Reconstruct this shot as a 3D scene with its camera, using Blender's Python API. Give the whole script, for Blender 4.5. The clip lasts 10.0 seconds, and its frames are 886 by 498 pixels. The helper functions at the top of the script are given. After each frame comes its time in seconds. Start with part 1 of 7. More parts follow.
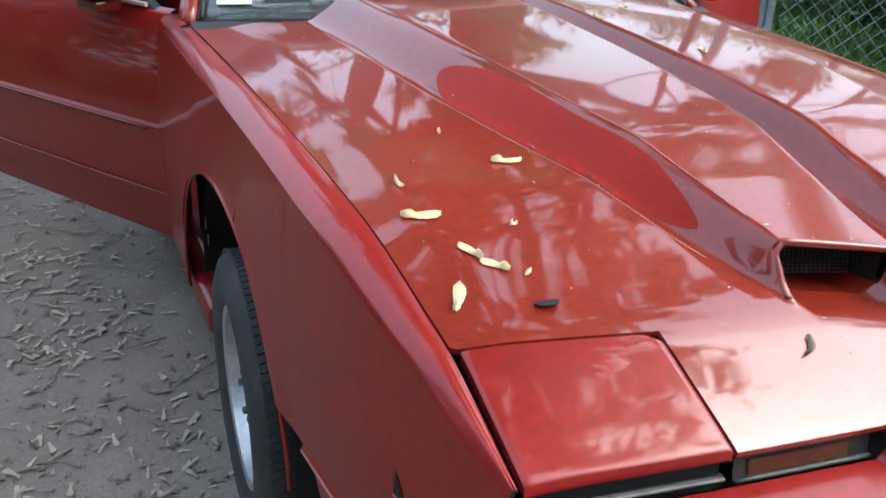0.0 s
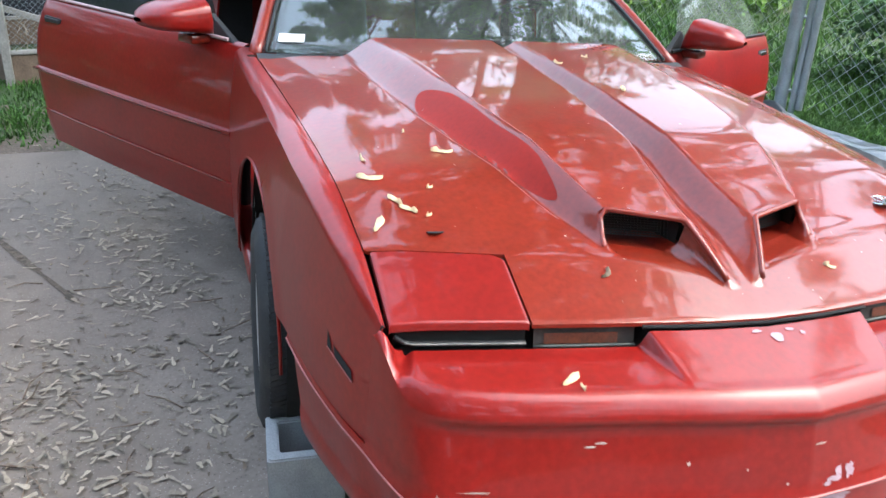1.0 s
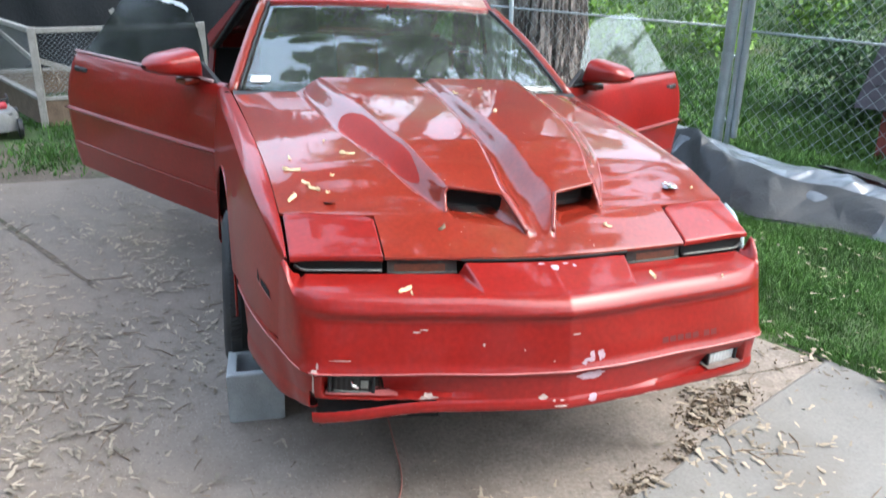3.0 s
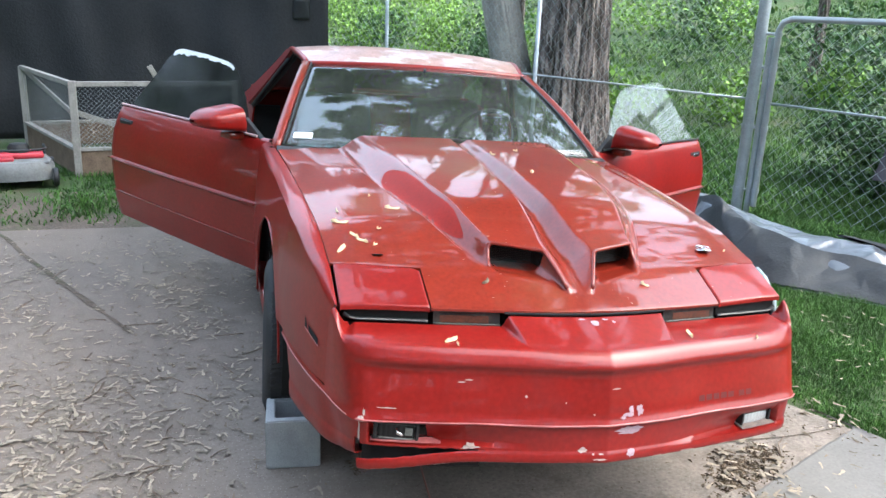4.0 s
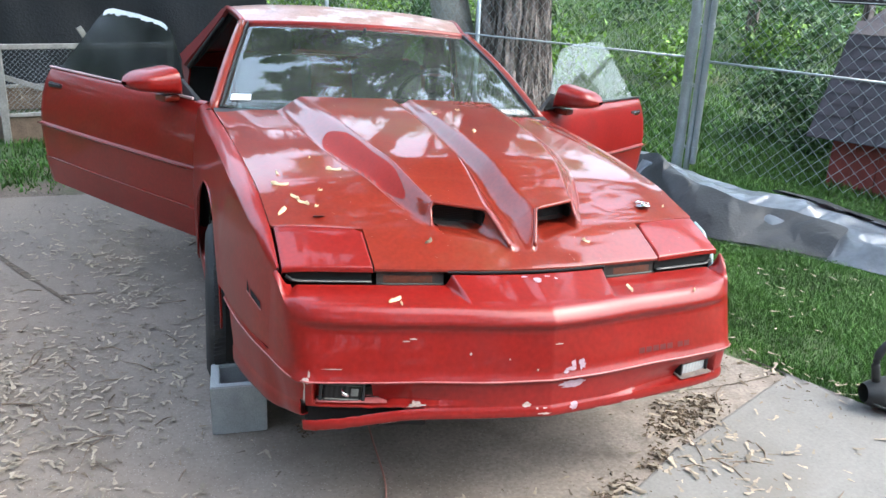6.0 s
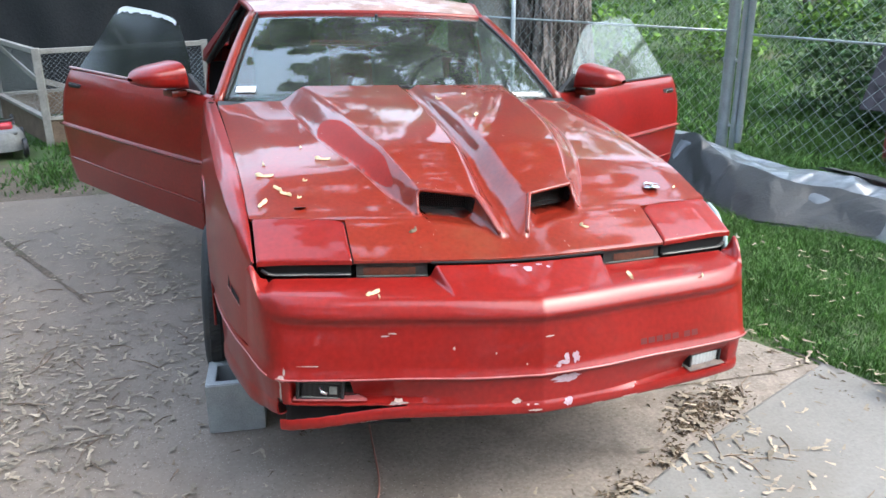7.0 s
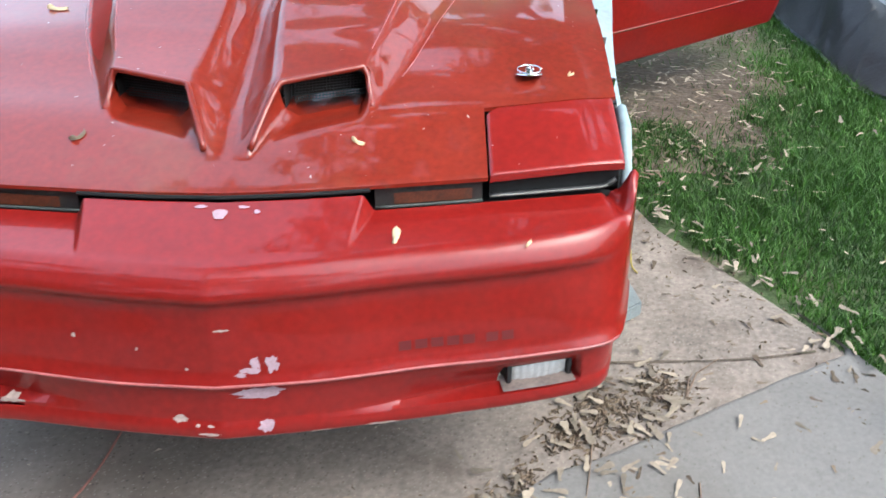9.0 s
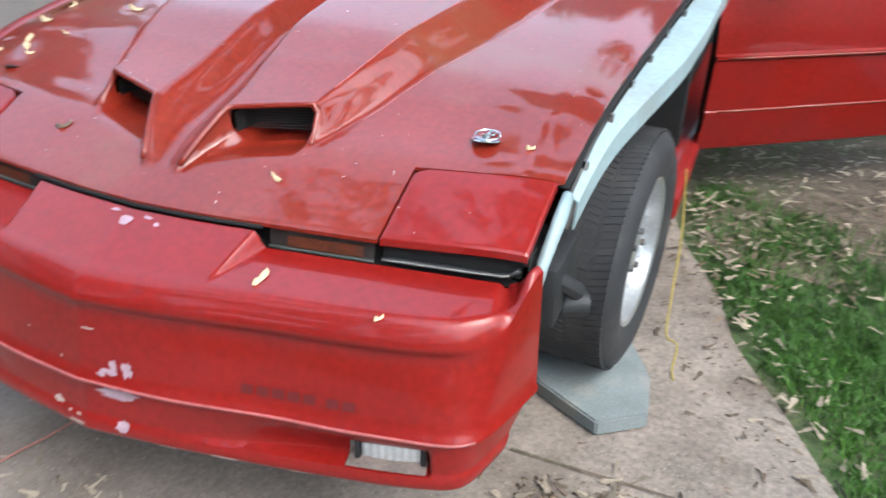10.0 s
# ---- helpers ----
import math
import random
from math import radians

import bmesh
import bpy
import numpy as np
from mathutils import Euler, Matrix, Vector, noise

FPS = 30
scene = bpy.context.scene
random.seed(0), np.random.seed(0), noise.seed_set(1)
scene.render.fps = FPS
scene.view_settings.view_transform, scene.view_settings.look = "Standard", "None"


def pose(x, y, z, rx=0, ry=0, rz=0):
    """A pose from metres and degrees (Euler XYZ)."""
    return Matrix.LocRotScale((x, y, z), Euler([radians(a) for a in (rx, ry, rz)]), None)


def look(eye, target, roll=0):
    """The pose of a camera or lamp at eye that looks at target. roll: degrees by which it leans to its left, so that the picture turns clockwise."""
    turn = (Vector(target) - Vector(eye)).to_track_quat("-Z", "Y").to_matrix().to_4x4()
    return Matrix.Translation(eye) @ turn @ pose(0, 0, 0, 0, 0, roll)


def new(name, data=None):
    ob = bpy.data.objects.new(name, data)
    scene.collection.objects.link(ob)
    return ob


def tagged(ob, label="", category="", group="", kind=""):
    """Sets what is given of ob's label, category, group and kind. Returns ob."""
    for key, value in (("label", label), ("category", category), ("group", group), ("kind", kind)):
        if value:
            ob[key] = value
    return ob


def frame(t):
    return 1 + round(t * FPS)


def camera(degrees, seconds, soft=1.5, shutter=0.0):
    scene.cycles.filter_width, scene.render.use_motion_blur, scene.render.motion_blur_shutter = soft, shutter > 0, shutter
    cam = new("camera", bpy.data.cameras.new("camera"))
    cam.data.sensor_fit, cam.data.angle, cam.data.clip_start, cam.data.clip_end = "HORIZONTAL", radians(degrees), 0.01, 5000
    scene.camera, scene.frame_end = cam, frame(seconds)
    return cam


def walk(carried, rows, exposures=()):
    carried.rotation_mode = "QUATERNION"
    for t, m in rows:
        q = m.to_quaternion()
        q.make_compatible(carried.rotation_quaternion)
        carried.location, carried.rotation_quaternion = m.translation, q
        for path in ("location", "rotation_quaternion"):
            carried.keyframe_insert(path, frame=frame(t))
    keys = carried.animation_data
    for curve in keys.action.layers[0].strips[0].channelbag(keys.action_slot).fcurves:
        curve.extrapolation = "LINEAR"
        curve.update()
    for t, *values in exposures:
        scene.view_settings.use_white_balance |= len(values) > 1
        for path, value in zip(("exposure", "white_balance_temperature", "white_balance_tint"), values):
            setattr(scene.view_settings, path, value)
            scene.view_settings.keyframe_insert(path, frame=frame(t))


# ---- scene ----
cam = camera(57.1, 10.0, shutter=0.2)
PATH = [
    (0, (-1.181, -0.269, 1.466), (-0.419, 1.34, 0.554), 0.9),
    (0.5, (-1.243, -0.64, 1.536), (-0.539, 1.023, 0.676), 1.7),
    (1, (-1.13, -0.987, 1.559), (-0.55, 0.749, 0.755), 2.2),
    (1.5, (-1.154, -1.384, 1.571), (-0.535, 0.362, 0.819), 0.1),
    (2, (-1.099, -1.656, 1.614), (-0.462, 0.044, 0.774), 1.6),
    (2.5, (-0.956, -1.815, 1.628), (-0.497, -0.08, 0.745), 2.2),
    (3, (-0.998, -1.931, 1.676), (-0.463, -0.138, 0.968), 0.9),
    (3.2, (-1.053, -1.984, 1.695), (-0.521, -0.153, 1.092), 0.8),
    (4.3, (-1.133, -1.992, 1.674), (-0.597, -0.149, 1.111), 2.9),
    (4.5, (-1.127, -1.997, 1.679), (-0.564, -0.169, 1.096), 2.8),
    (5, (-1.119, -1.996, 1.67), (-0.503, -0.193, 1.06), 2.3),
    (5.5, (-1.124, -2.001, 1.668), (-0.478, -0.217, 1.038), 2.4),
    (6.8, (-0.964, -1.959, 1.642), (-0.404, -0.159, 0.974), 0.4),
    (7, (-0.849, -1.95, 1.626), (-0.357, -0.131, 0.954), -0.6),
    (7.5, (-0.531, -1.841, 1.586), (-0.262, -0.056, 0.725), -4.5),
    (8, (-0.242, -1.547, 1.534), (0.018, 0.181, 0.561), -2.8),
    (8.5, (0.124, -1.353, 1.496), (0.314, 0.362, 0.485), -3.6),
    (9, (0.43, -1.142, 1.47), (0.395, 0.558, 0.417), -3.3),
    (9.5, (0.741, -0.946, 1.486), (0.677, 0.808, 0.528), 1.1),
    (10, (1.125, -0.881, 1.473), (0.439, 0.716, 0.484), -1.6),
]
walk(cam, [(t, look(eye, target, roll)) for t, eye, target, roll in PATH], [(0, 1.65, 5450, 5), (1, 2.03, 5450, 5), (5.5, 2.05, 5450, 5), (7.5, 1.97, 5450, 5), (8.5, 1.84, 5400, 5), (9.5, 1.6, 5350, 5)])

# ---- world and sun ----
SUN_EL, SUN_AZ = radians(52), radians(115)
world = bpy.data.worlds.new("world")
scene.world = world
world.use_nodes = True
wn = world.node_tree.nodes
sky = wn.new("ShaderNodeTexSky")
sky.sky_type, sky.sun_disc = "NISHITA", False
sky.sun_elevation, sky.sun_rotation = SUN_EL, SUN_AZ
sky.air_density, sky.dust_density, sky.ozone_density = 1.6, 8.0, 0.9
wn["Background"].inputs["Strength"].default_value = 0.15
# thin overcast: the clear sky's glow, veiled by an even white layer
veil = wn.new("ShaderNodeMix")
veil.data_type, veil.blend_type = "RGBA", "MIX"
veil.inputs["Factor"].default_value = 0.28
veil.inputs["B"].default_value = (10.0, 10.3, 10.8, 1)
world.node_tree.links.new(sky.outputs["Color"], veil.inputs["A"])
world.node_tree.links.new(veil.outputs["Result"], wn["Background"].inputs["Color"])
sun = new("sun", bpy.data.lights.new("sun", "SUN"))
sun.data.energy, sun.data.angle, sun.data.color = 0.20, radians(40), (1.0, 0.97, 0.93)
sun.matrix_world = look((math.sin(SUN_AZ) * 20, math.cos(SUN_AZ) * 20, math.tan(SUN_EL) * 20), (0, 0, 0))


# ---- materials ----
def material(name, base, rough=0.6, metal=0.0, var=0.25, scale=6.0, fine=60.0, bump=0.15, dist=0.004, dirt=None, dirt_amount=0.0,
             coat=0.0, coat_rough=0.1, trans=0.0, alpha=1.0, random_value=0.0, spec=0.5):
    """Principled surface with colour variation at two scales, optional dirt patches and fine relief, in metres."""
    m = bpy.data.materials.new(name)
    m.use_nodes = True
    nt = m.node_tree
    n, link = nt.nodes, nt.links.new
    p = n["Principled BSDF"]
    p.inputs["Roughness"].default_value, p.inputs["Metallic"].default_value = rough, metal
    p.inputs["Coat Weight"].default_value, p.inputs["Coat Roughness"].default_value = coat, coat_rough
    p.inputs["Coat IOR"].default_value = 1.52
    p.inputs["Transmission Weight"].default_value, p.inputs["Alpha"].default_value = trans, alpha
    p.inputs["Specular IOR Level"].default_value = spec
    geo = n.new("ShaderNodeNewGeometry")
    big, small = n.new("ShaderNodeTexNoise"), n.new("ShaderNodeTexNoise")
    big.inputs["Scale"].default_value, big.inputs["Detail"].default_value = scale, 6.0
    small.inputs["Scale"].default_value, small.inputs["Detail"].default_value = fine, 4.0
    link(geo.outputs["Position"], big.inputs["Vector"])
    link(geo.outputs["Position"], small.inputs["Vector"])
    add = n.new("ShaderNodeMath")
    add.operation = "ADD"
    link(big.outputs["Fac"], add.inputs[0])
    link(small.outputs["Fac"], add.inputs[1])
    ramp = n.new("ShaderNodeMapRange")
    ramp.inputs["From Min"].default_value, ramp.inputs["From Max"].default_value = 0.7, 1.3
    ramp.inputs["To Min"].default_value, ramp.inputs["To Max"].default_value = 1 - var, 1 + var
    link(add.outputs[0], ramp.inputs["Value"])
    hsv = n.new("ShaderNodeHueSaturation")
    hsv.inputs["Color"].default_value = (*base, 1)
    out = ramp.outputs[0]
    if random_value:
        info = n.new("ShaderNodeNewGeometry")
        rr = n.new("ShaderNodeMapRange")
        rr.inputs["To Min"].default_value, rr.inputs["To Max"].default_value = 1 - random_value, 1 + random_value
        link(info.outputs["Random Per Island"], rr.inputs["Value"])
        mul = n.new("ShaderNodeMath")
        mul.operation = "MULTIPLY"
        link(out, mul.inputs[0])
        link(rr.outputs[0], mul.inputs[1])
        out = mul.outputs[0]
    link(out, hsv.inputs["Value"])
    colour = hsv.outputs["Color"]
    if dirt:
        dn = n.new("ShaderNodeTexNoise")
        dn.inputs["Scale"].default_value, dn.inputs["Detail"].default_value = scale * 0.6, 8.0
        dn.inputs["Roughness"].default_value = 0.65
        link(geo.outputs["Position"], dn.inputs["Vector"])
        dr = n.new("ShaderNodeMapRange")
        dr.inputs["From Min"].default_value, dr.inputs["From Max"].default_value = 0.5, 0.68
        dr.inputs["To Max"].default_value = dirt_amount
        link(dn.outputs["Fac"], dr.inputs["Value"])
        mix = n.new("ShaderNodeMix")
        mix.data_type = "RGBA"
        link(dr.outputs[0], mix.inputs["Factor"])
        link(colour, mix.inputs["A"])
        mix.inputs["B"].default_value = (*dirt, 1)
        colour = mix.outputs["Result"]
    link(colour, p.inputs["Base Color"])
    if bump:
        b = n.new("ShaderNodeBump")
        b.inputs["Strength"].default_value, b.inputs["Distance"].default_value = bump, dist
        link(add.outputs[0], b.inputs["Height"])
        link(b.outputs["Normal"], p.inputs["Normal"])
    return m


def glass(name, tint=(0.9, 0.95, 0.93), rough=0.02, clear=0.8, dust=0.05, gloss=0.05, most=1.0):
    """A thin pane: clear see-through mixed with mirror gloss that grows towards grazing angles."""
    m = bpy.data.materials.new(name)
    m.use_nodes = True
    n, link = m.node_tree.nodes, m.node_tree.links.new
    n.remove(n["Principled BSDF"])
    tr, gl, mix, lw, steep, level_ = (n.new("ShaderNode" + k) for k in ("BsdfTransparent", "BsdfGlossy", "MixShader", "LayerWeight", "Math", "MapRange"))
    tr.inputs["Color"].default_value = (*[c * clear for c in tint], 1)
    gl.inputs["Roughness"].default_value = rough
    lw.inputs["Blend"].default_value = 0.5
    steep.operation, steep.inputs[1].default_value = "POWER", 4.0
    level_.inputs["To Min"].default_value, level_.inputs["To Max"].default_value = gloss, most
    link(lw.outputs["Facing"], steep.inputs[0])
    link(steep.outputs[0], level_.inputs["Value"])
    link(level_.outputs[0], mix.inputs["Fac"])
    link(tr.outputs[0], mix.inputs[1])
    link(gl.outputs[0], mix.inputs[2])
    film, over = n.new("ShaderNodeBsdfDiffuse"), n.new("ShaderNodeMixShader")
    film.inputs["Color"].default_value = (0.55, 0.56, 0.52, 1)
    spots, level = n.new("ShaderNodeTexNoise"), n.new("ShaderNodeMapRange")
    spots.inputs["Scale"].default_value, spots.inputs["Detail"].default_value = 5.0, 8.0
    level.inputs["From Min"].default_value, level.inputs["From Max"].default_value = 0.35, 0.7
    level.inputs["To Min"].default_value, level.inputs["To Max"].default_value = dust * 0.5, dust * 1.6
    link(n.new("ShaderNodeNewGeometry").outputs["Position"], spots.inputs["Vector"])
    link(spots.outputs["Fac"], level.inputs["Value"])
    link(level.outputs[0], over.inputs["Fac"])
    link(mix.outputs[0], over.inputs[1])
    link(film.outputs[0], over.inputs[2])
    link(over.outputs[0], n["Material Output"].inputs["Surface"])
    return m


RED = material("faded_red_paint", (0.188, 0.0165, 0.0070), 0.42, 0.0, 0.20, 2.2, 70, 0.02, 0.002, (0.175, 0.056, 0.026), 0.9, coat=0.9, coat_rough=0.045, spec=0.15)
RED_SIDE = material("red_paint", (0.215, 0.0085, 0.006), 0.36, 0.05, 0.16, 2.5, 60, 0.02, 0.002, (0.15, 0.018, 0.018), 0.5, coat=0.5, coat_rough=0.04, spec=0.2)
RED_BARE = material("bare_red_paint", (0.285, 0.0125, 0.005), 0.5, 0, 0.14, 6, 80, 0.03, 0.002, spec=0.2)
ROOF_RED = material("chalky_red_paint", (0.36, 0.22, 0.19), 0.5, 0, 0.3, 9.0, 70, 0.02, 0.002, (0.66, 0.62, 0.60), 1.0, coat=0.5, coat_rough=0.08)
BELT = material("worn_belt_strip", (0.50, 0.34, 0.34), 0.5, 0, 0.25, 15, 100, 0.1)
# worn bead colour, also used for painted highlights on the hump edges
BEAD = material("worn_bead_highlight", (0.36, 0.10, 0.095), 0.4, 0, 0.3, 8, 90, 0.05, coat=0.4)
SILL = material("dusty_sill", (0.15, 0.115, 0.10), 0.85, 0, 0.3, 25, 120, 0.2)
PRIMER = material("pale_primer", (0.38, 0.26, 0.30), 0.7, 0, 0.2, 20, 200)
CHIP = material("bare_chip", (0.42, 0.32, 0.28), 0.7, 0, 0.2, 20, 200)
BLACK = material("black_plastic", (0.018, 0.018, 0.019), 0.55, 0, 0.3, 8, 120, 0.2)
# near-black base colour that stands in for shade inside gaps and cavities
GAP = material("shade_black", (0.008, 0.008, 0.008), 0.9, 0, 0.3, 8, 60, 0.1)
RUBBER = material("tyre_rubber", (0.024, 0.024, 0.026), 0.75, 0, 0.25, 9, 120, 0.3, dirt=(0.085, 0.078, 0.07), dirt_amount=0.45)
RIM = material("silver_rim", (0.55, 0.56, 0.57), 0.35, 0.8, 0.15, 10, 80, 0.1, dirt=(0.25, 0.22, 0.18), dirt_amount=0.4)
STEEL = material("galvanised_steel", (0.42, 0.45, 0.47), 0.42, 0.75, 0.18, 9, 90, 0.1)
APRON = material("pale_blue_apron", (0.29, 0.37, 0.39), 0.55, 0, 0.15, 8, 60, 0.1, dirt=(0.25, 0.24, 0.21), dirt_amount=0.5)
RUSTY = material("dirty_metal", (0.10, 0.10, 0.10), 0.7, 0.3, 0.4, 14, 80, 0.3, dirt=(0.16, 0.10, 0.06), dirt_amount=0.6)
AMBER = material("amber_lens", (0.085, 0.020, 0.006), 0.5, 0, 0.4, 30, 200, 0.1, 0.004, (0.03, 0.025, 0.02), 0.7)
SMOKE = material("dusty_dark_lens", (0.016, 0.013, 0.012), 0.65, 0, 0.3, 20, 150, 0.1, dirt=(0.09, 0.08, 0.07), dirt_amount=0.4)
LENS = material("fog_lamp_lens", (0.75, 0.77, 0.78), 0.12, 0.6, 0.12, 60, 200, 0.3)
CHROME = material("bright_metal", (0.75, 0.75, 0.76), 0.15, 1.0, 0.08, 20, 90, 0.05)
TRIM_STRIP = material("pale_rubber_strip", (0.20, 0.20, 0.18), 0.6, 0, 0.3, 25, 120, 0.1)
PALE_TRIM = material("grey_trim_strip", (0.055, 0.058, 0.050), 0.5, 0, 0.2, 20, 100, 0.1)
MESH_GREY = material("grille_wire", (0.028, 0.028, 0.028), 0.5, 0.2, 0.2, 20, 100, 0.1)
CLOTH = material("grey_seat_cloth", (0.12, 0.115, 0.11), 0.9, 0, 0.25, 12, 160, 0.3)
PAPER = material("white_paper", (0.78, 0.78, 0.76), 0.7, 0, 0.06, 20, 120, 0.05)
WINDSHIELD = glass("windshield_glass", (0.80, 0.90, 0.88), 0.02, 0.80, 0.03, 0.10)
TINT = glass("tinted_glass", (0.50, 0.53, 0.55), 0.10, 0.60, 0.03, 0.0)
CLEAR = glass("clear_glass", (0.85, 0.92, 0.90), 0.01, 0.88, 0.06, 0.03, 0.5)
CINDER = material("cinder_block", (0.32, 0.325, 0.33), 0.95, 0, 0.18, 14, 220, 0.6, 0.003)
SLATE = material("blue_grey_paver", (0.185, 0.208, 0.21), 0.85, 0, 0.18, 12, 150, 0.4, 0.003, (0.34, 0.29, 0.23), 0.4)
CONCRETE = material("worn_concrete", (0.225, 0.188, 0.158), 0.92, 0, 0.36, 5.0, 60, 0.4, 0.004, (0.115, 0.088, 0.070), 0.95)
CONCRETE_NEW = material("smooth_concrete", (0.180, 0.169, 0.156), 0.9, 0, 0.16, 3.0, 90, 0.25, 0.003, (0.155, 0.138, 0.118), 0.7)
SOIL = material("bare_soil", (0.105, 0.080, 0.058), 0.95, 0, 0.35, 2.5, 40, 0.6, 0.02, (0.06, 0.085, 0.025), 0.9)
MEADOW = material("meadow", (0.045, 0.075, 0.020), 0.95, 0, 0.35, 2.5, 40, 0.6, 0.02, (0.14, 0.115, 0.075), 0.55)
GRASS = material("grass_blades", (0.050, 0.122, 0.011), 0.6, 0, 0.45, 1.6, 30, 0.0, random_value=0.45)
# lighter copy of the grass: sunlight beyond the fence is in its colour
GRASS_BRIGHT = material("sunny_grass", (0.075, 0.150, 0.018), 0.6, 0, 0.45, 0.9, 20, 0.0, random_value=0.4)
LEAF_DRY = material("dry_leaf", (0.27, 0.222, 0.165), 0.8, 0, 0.25, 3, 90, 0.2, random_value=0.45)
LEAF_BROWN = material("brown_leaf", (0.13, 0.095, 0.062), 0.85, 0, 0.2, 12, 90, 0.2, random_value=0.5)
POD = material("tan_seed_pod", (0.62, 0.47, 0.27), 0.75, 0, 0.18, 40, 200, 0.2)
FOLIAGE = material("green_foliage", (0.165, 0.28, 0.036), 0.6, 0, 0.35, 0.6, 12, 0.0, random_value=0.5)
FOLIAGE_DARK = material("dark_foliage", (0.045, 0.10, 0.025), 0.6, 0, 0.35, 0.8, 12, 0.0, random_value=0.5)
BARK = material("rough_bark", (0.27, 0.225, 0.205), 0.95, 0, 0.55, 6, 38, 1.0, 0.05)
BARK_PALE = material("pale_bark", (0.36, 0.34, 0.31), 0.9, 0, 0.3, 5, 45, 0.6, 0.015)
TARP = material("silver_tarp", (0.108, 0.122, 0.148), 0.28, 0.1, 0.2, 4, 22, 0.4, 0.010, spec=0.9)
TARP_DARK = material("dark_tarp", (0.025, 0.027, 0.031), 0.5, 0, 0.25, 5, 60, 0.25, 0.01)
SCREEN = material("black_screen_fabric", (0.016, 0.017, 0.02), 0.75, 0, 0.35, 1.2, 40, 0.3, 0.02)
WOOD = material("weathered_wood", (0.30, 0.285, 0.26), 0.85, 0, 0.25, 9, 70, 0.4, 0.004)
WOOD_DARK = material("brown_board", (0.17, 0.12, 0.085), 0.85, 0, 0.3, 9, 70, 0.4, 0.004)
BARN = material("barn_red_siding", (0.20, 0.045, 0.035), 0.8, 0, 0.2, 6, 60, 0.3, 0.004)
SHINGLE = material("dark_shingle", (0.095, 0.085, 0.10), 0.9, 0, 0.2, 8, 90, 0.5, 0.004, random_value=0.25)
SHINGLE_PALE = material("pale_shingle", (0.24, 0.20, 0.20), 0.9, 0, 0.2, 8, 90, 0.5, 0.004, random_value=0.25)
MOWER_RED = material("mower_red", (0.55, 0.03, 0.05), 0.35, 0, 0.12, 9, 60, 0.05, coat=0.3)
MOWER_GREY = material("mower_grey", (0.20, 0.20, 0.20), 0.6, 0, 0.2, 9, 60, 0.1, dirt=(0.14, 0.13, 0.09), dirt_amount=0.6)
SIGN_BLACK = material("sign_black", (0.02, 0.02, 0.022), 0.4, 0, 0.1, 9, 60, 0.03)
SIGN_WHITE = material("sign_white", (0.8, 0.8, 0.8), 0.5, 0, 0.05, 9, 60, 0.03)
CORD = material("orange_cord", (0.30, 0.13, 0.10), 0.6, 0, 0.15, 30, 90, 0.1)
YELLOW = material("yellow_rope", (0.34, 0.26, 0.05), 0.7, 0, 0.2, 40, 200, 0.2)
HOUSE = material("grey_house_siding", (0.42, 0.42, 0.40), 0.8, 0, 0.1, 3, 30, 0.1)
ROOFING = material("pale_roofing", (0.55, 0.56, 0.58), 0.6, 0, 0.1, 3, 30, 0.1)



def furrowed(mat, dark):
    """Long upright furrows in bark: colour and relief from noise stretched along z."""
    n, link = mat.node_tree.nodes, mat.node_tree.links.new
    p = n["Principled BSDF"]
    src = p.inputs["Base Color"].links[0].from_socket
    geo, mp, ns, rmp, mix, bp = (n.new("ShaderNode" + k) for k in ("NewGeometry", "Mapping", "TexNoise", "MapRange", "Mix", "Bump"))
    mp.inputs["Scale"].default_value = (1.0, 1.0, 0.14)
    ns.inputs["Scale"].default_value, ns.inputs["Detail"].default_value, ns.inputs["Distortion"].default_value = 22.0, 5.0, 0.6
    link(geo.outputs["Position"], mp.inputs["Vector"])
    link(mp.outputs[0], ns.inputs["Vector"])
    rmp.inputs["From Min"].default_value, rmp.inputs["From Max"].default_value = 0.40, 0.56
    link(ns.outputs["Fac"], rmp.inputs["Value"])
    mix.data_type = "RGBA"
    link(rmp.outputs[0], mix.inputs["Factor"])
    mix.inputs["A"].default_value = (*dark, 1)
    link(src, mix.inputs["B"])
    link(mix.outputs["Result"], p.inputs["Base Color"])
    bp.inputs["Strength"].default_value, bp.inputs["Distance"].default_value = 1.0, 0.04
    link(rmp.outputs[0], bp.inputs["Height"])
    link(bp.outputs["Normal"], p.inputs["Normal"])


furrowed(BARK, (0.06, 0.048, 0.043))

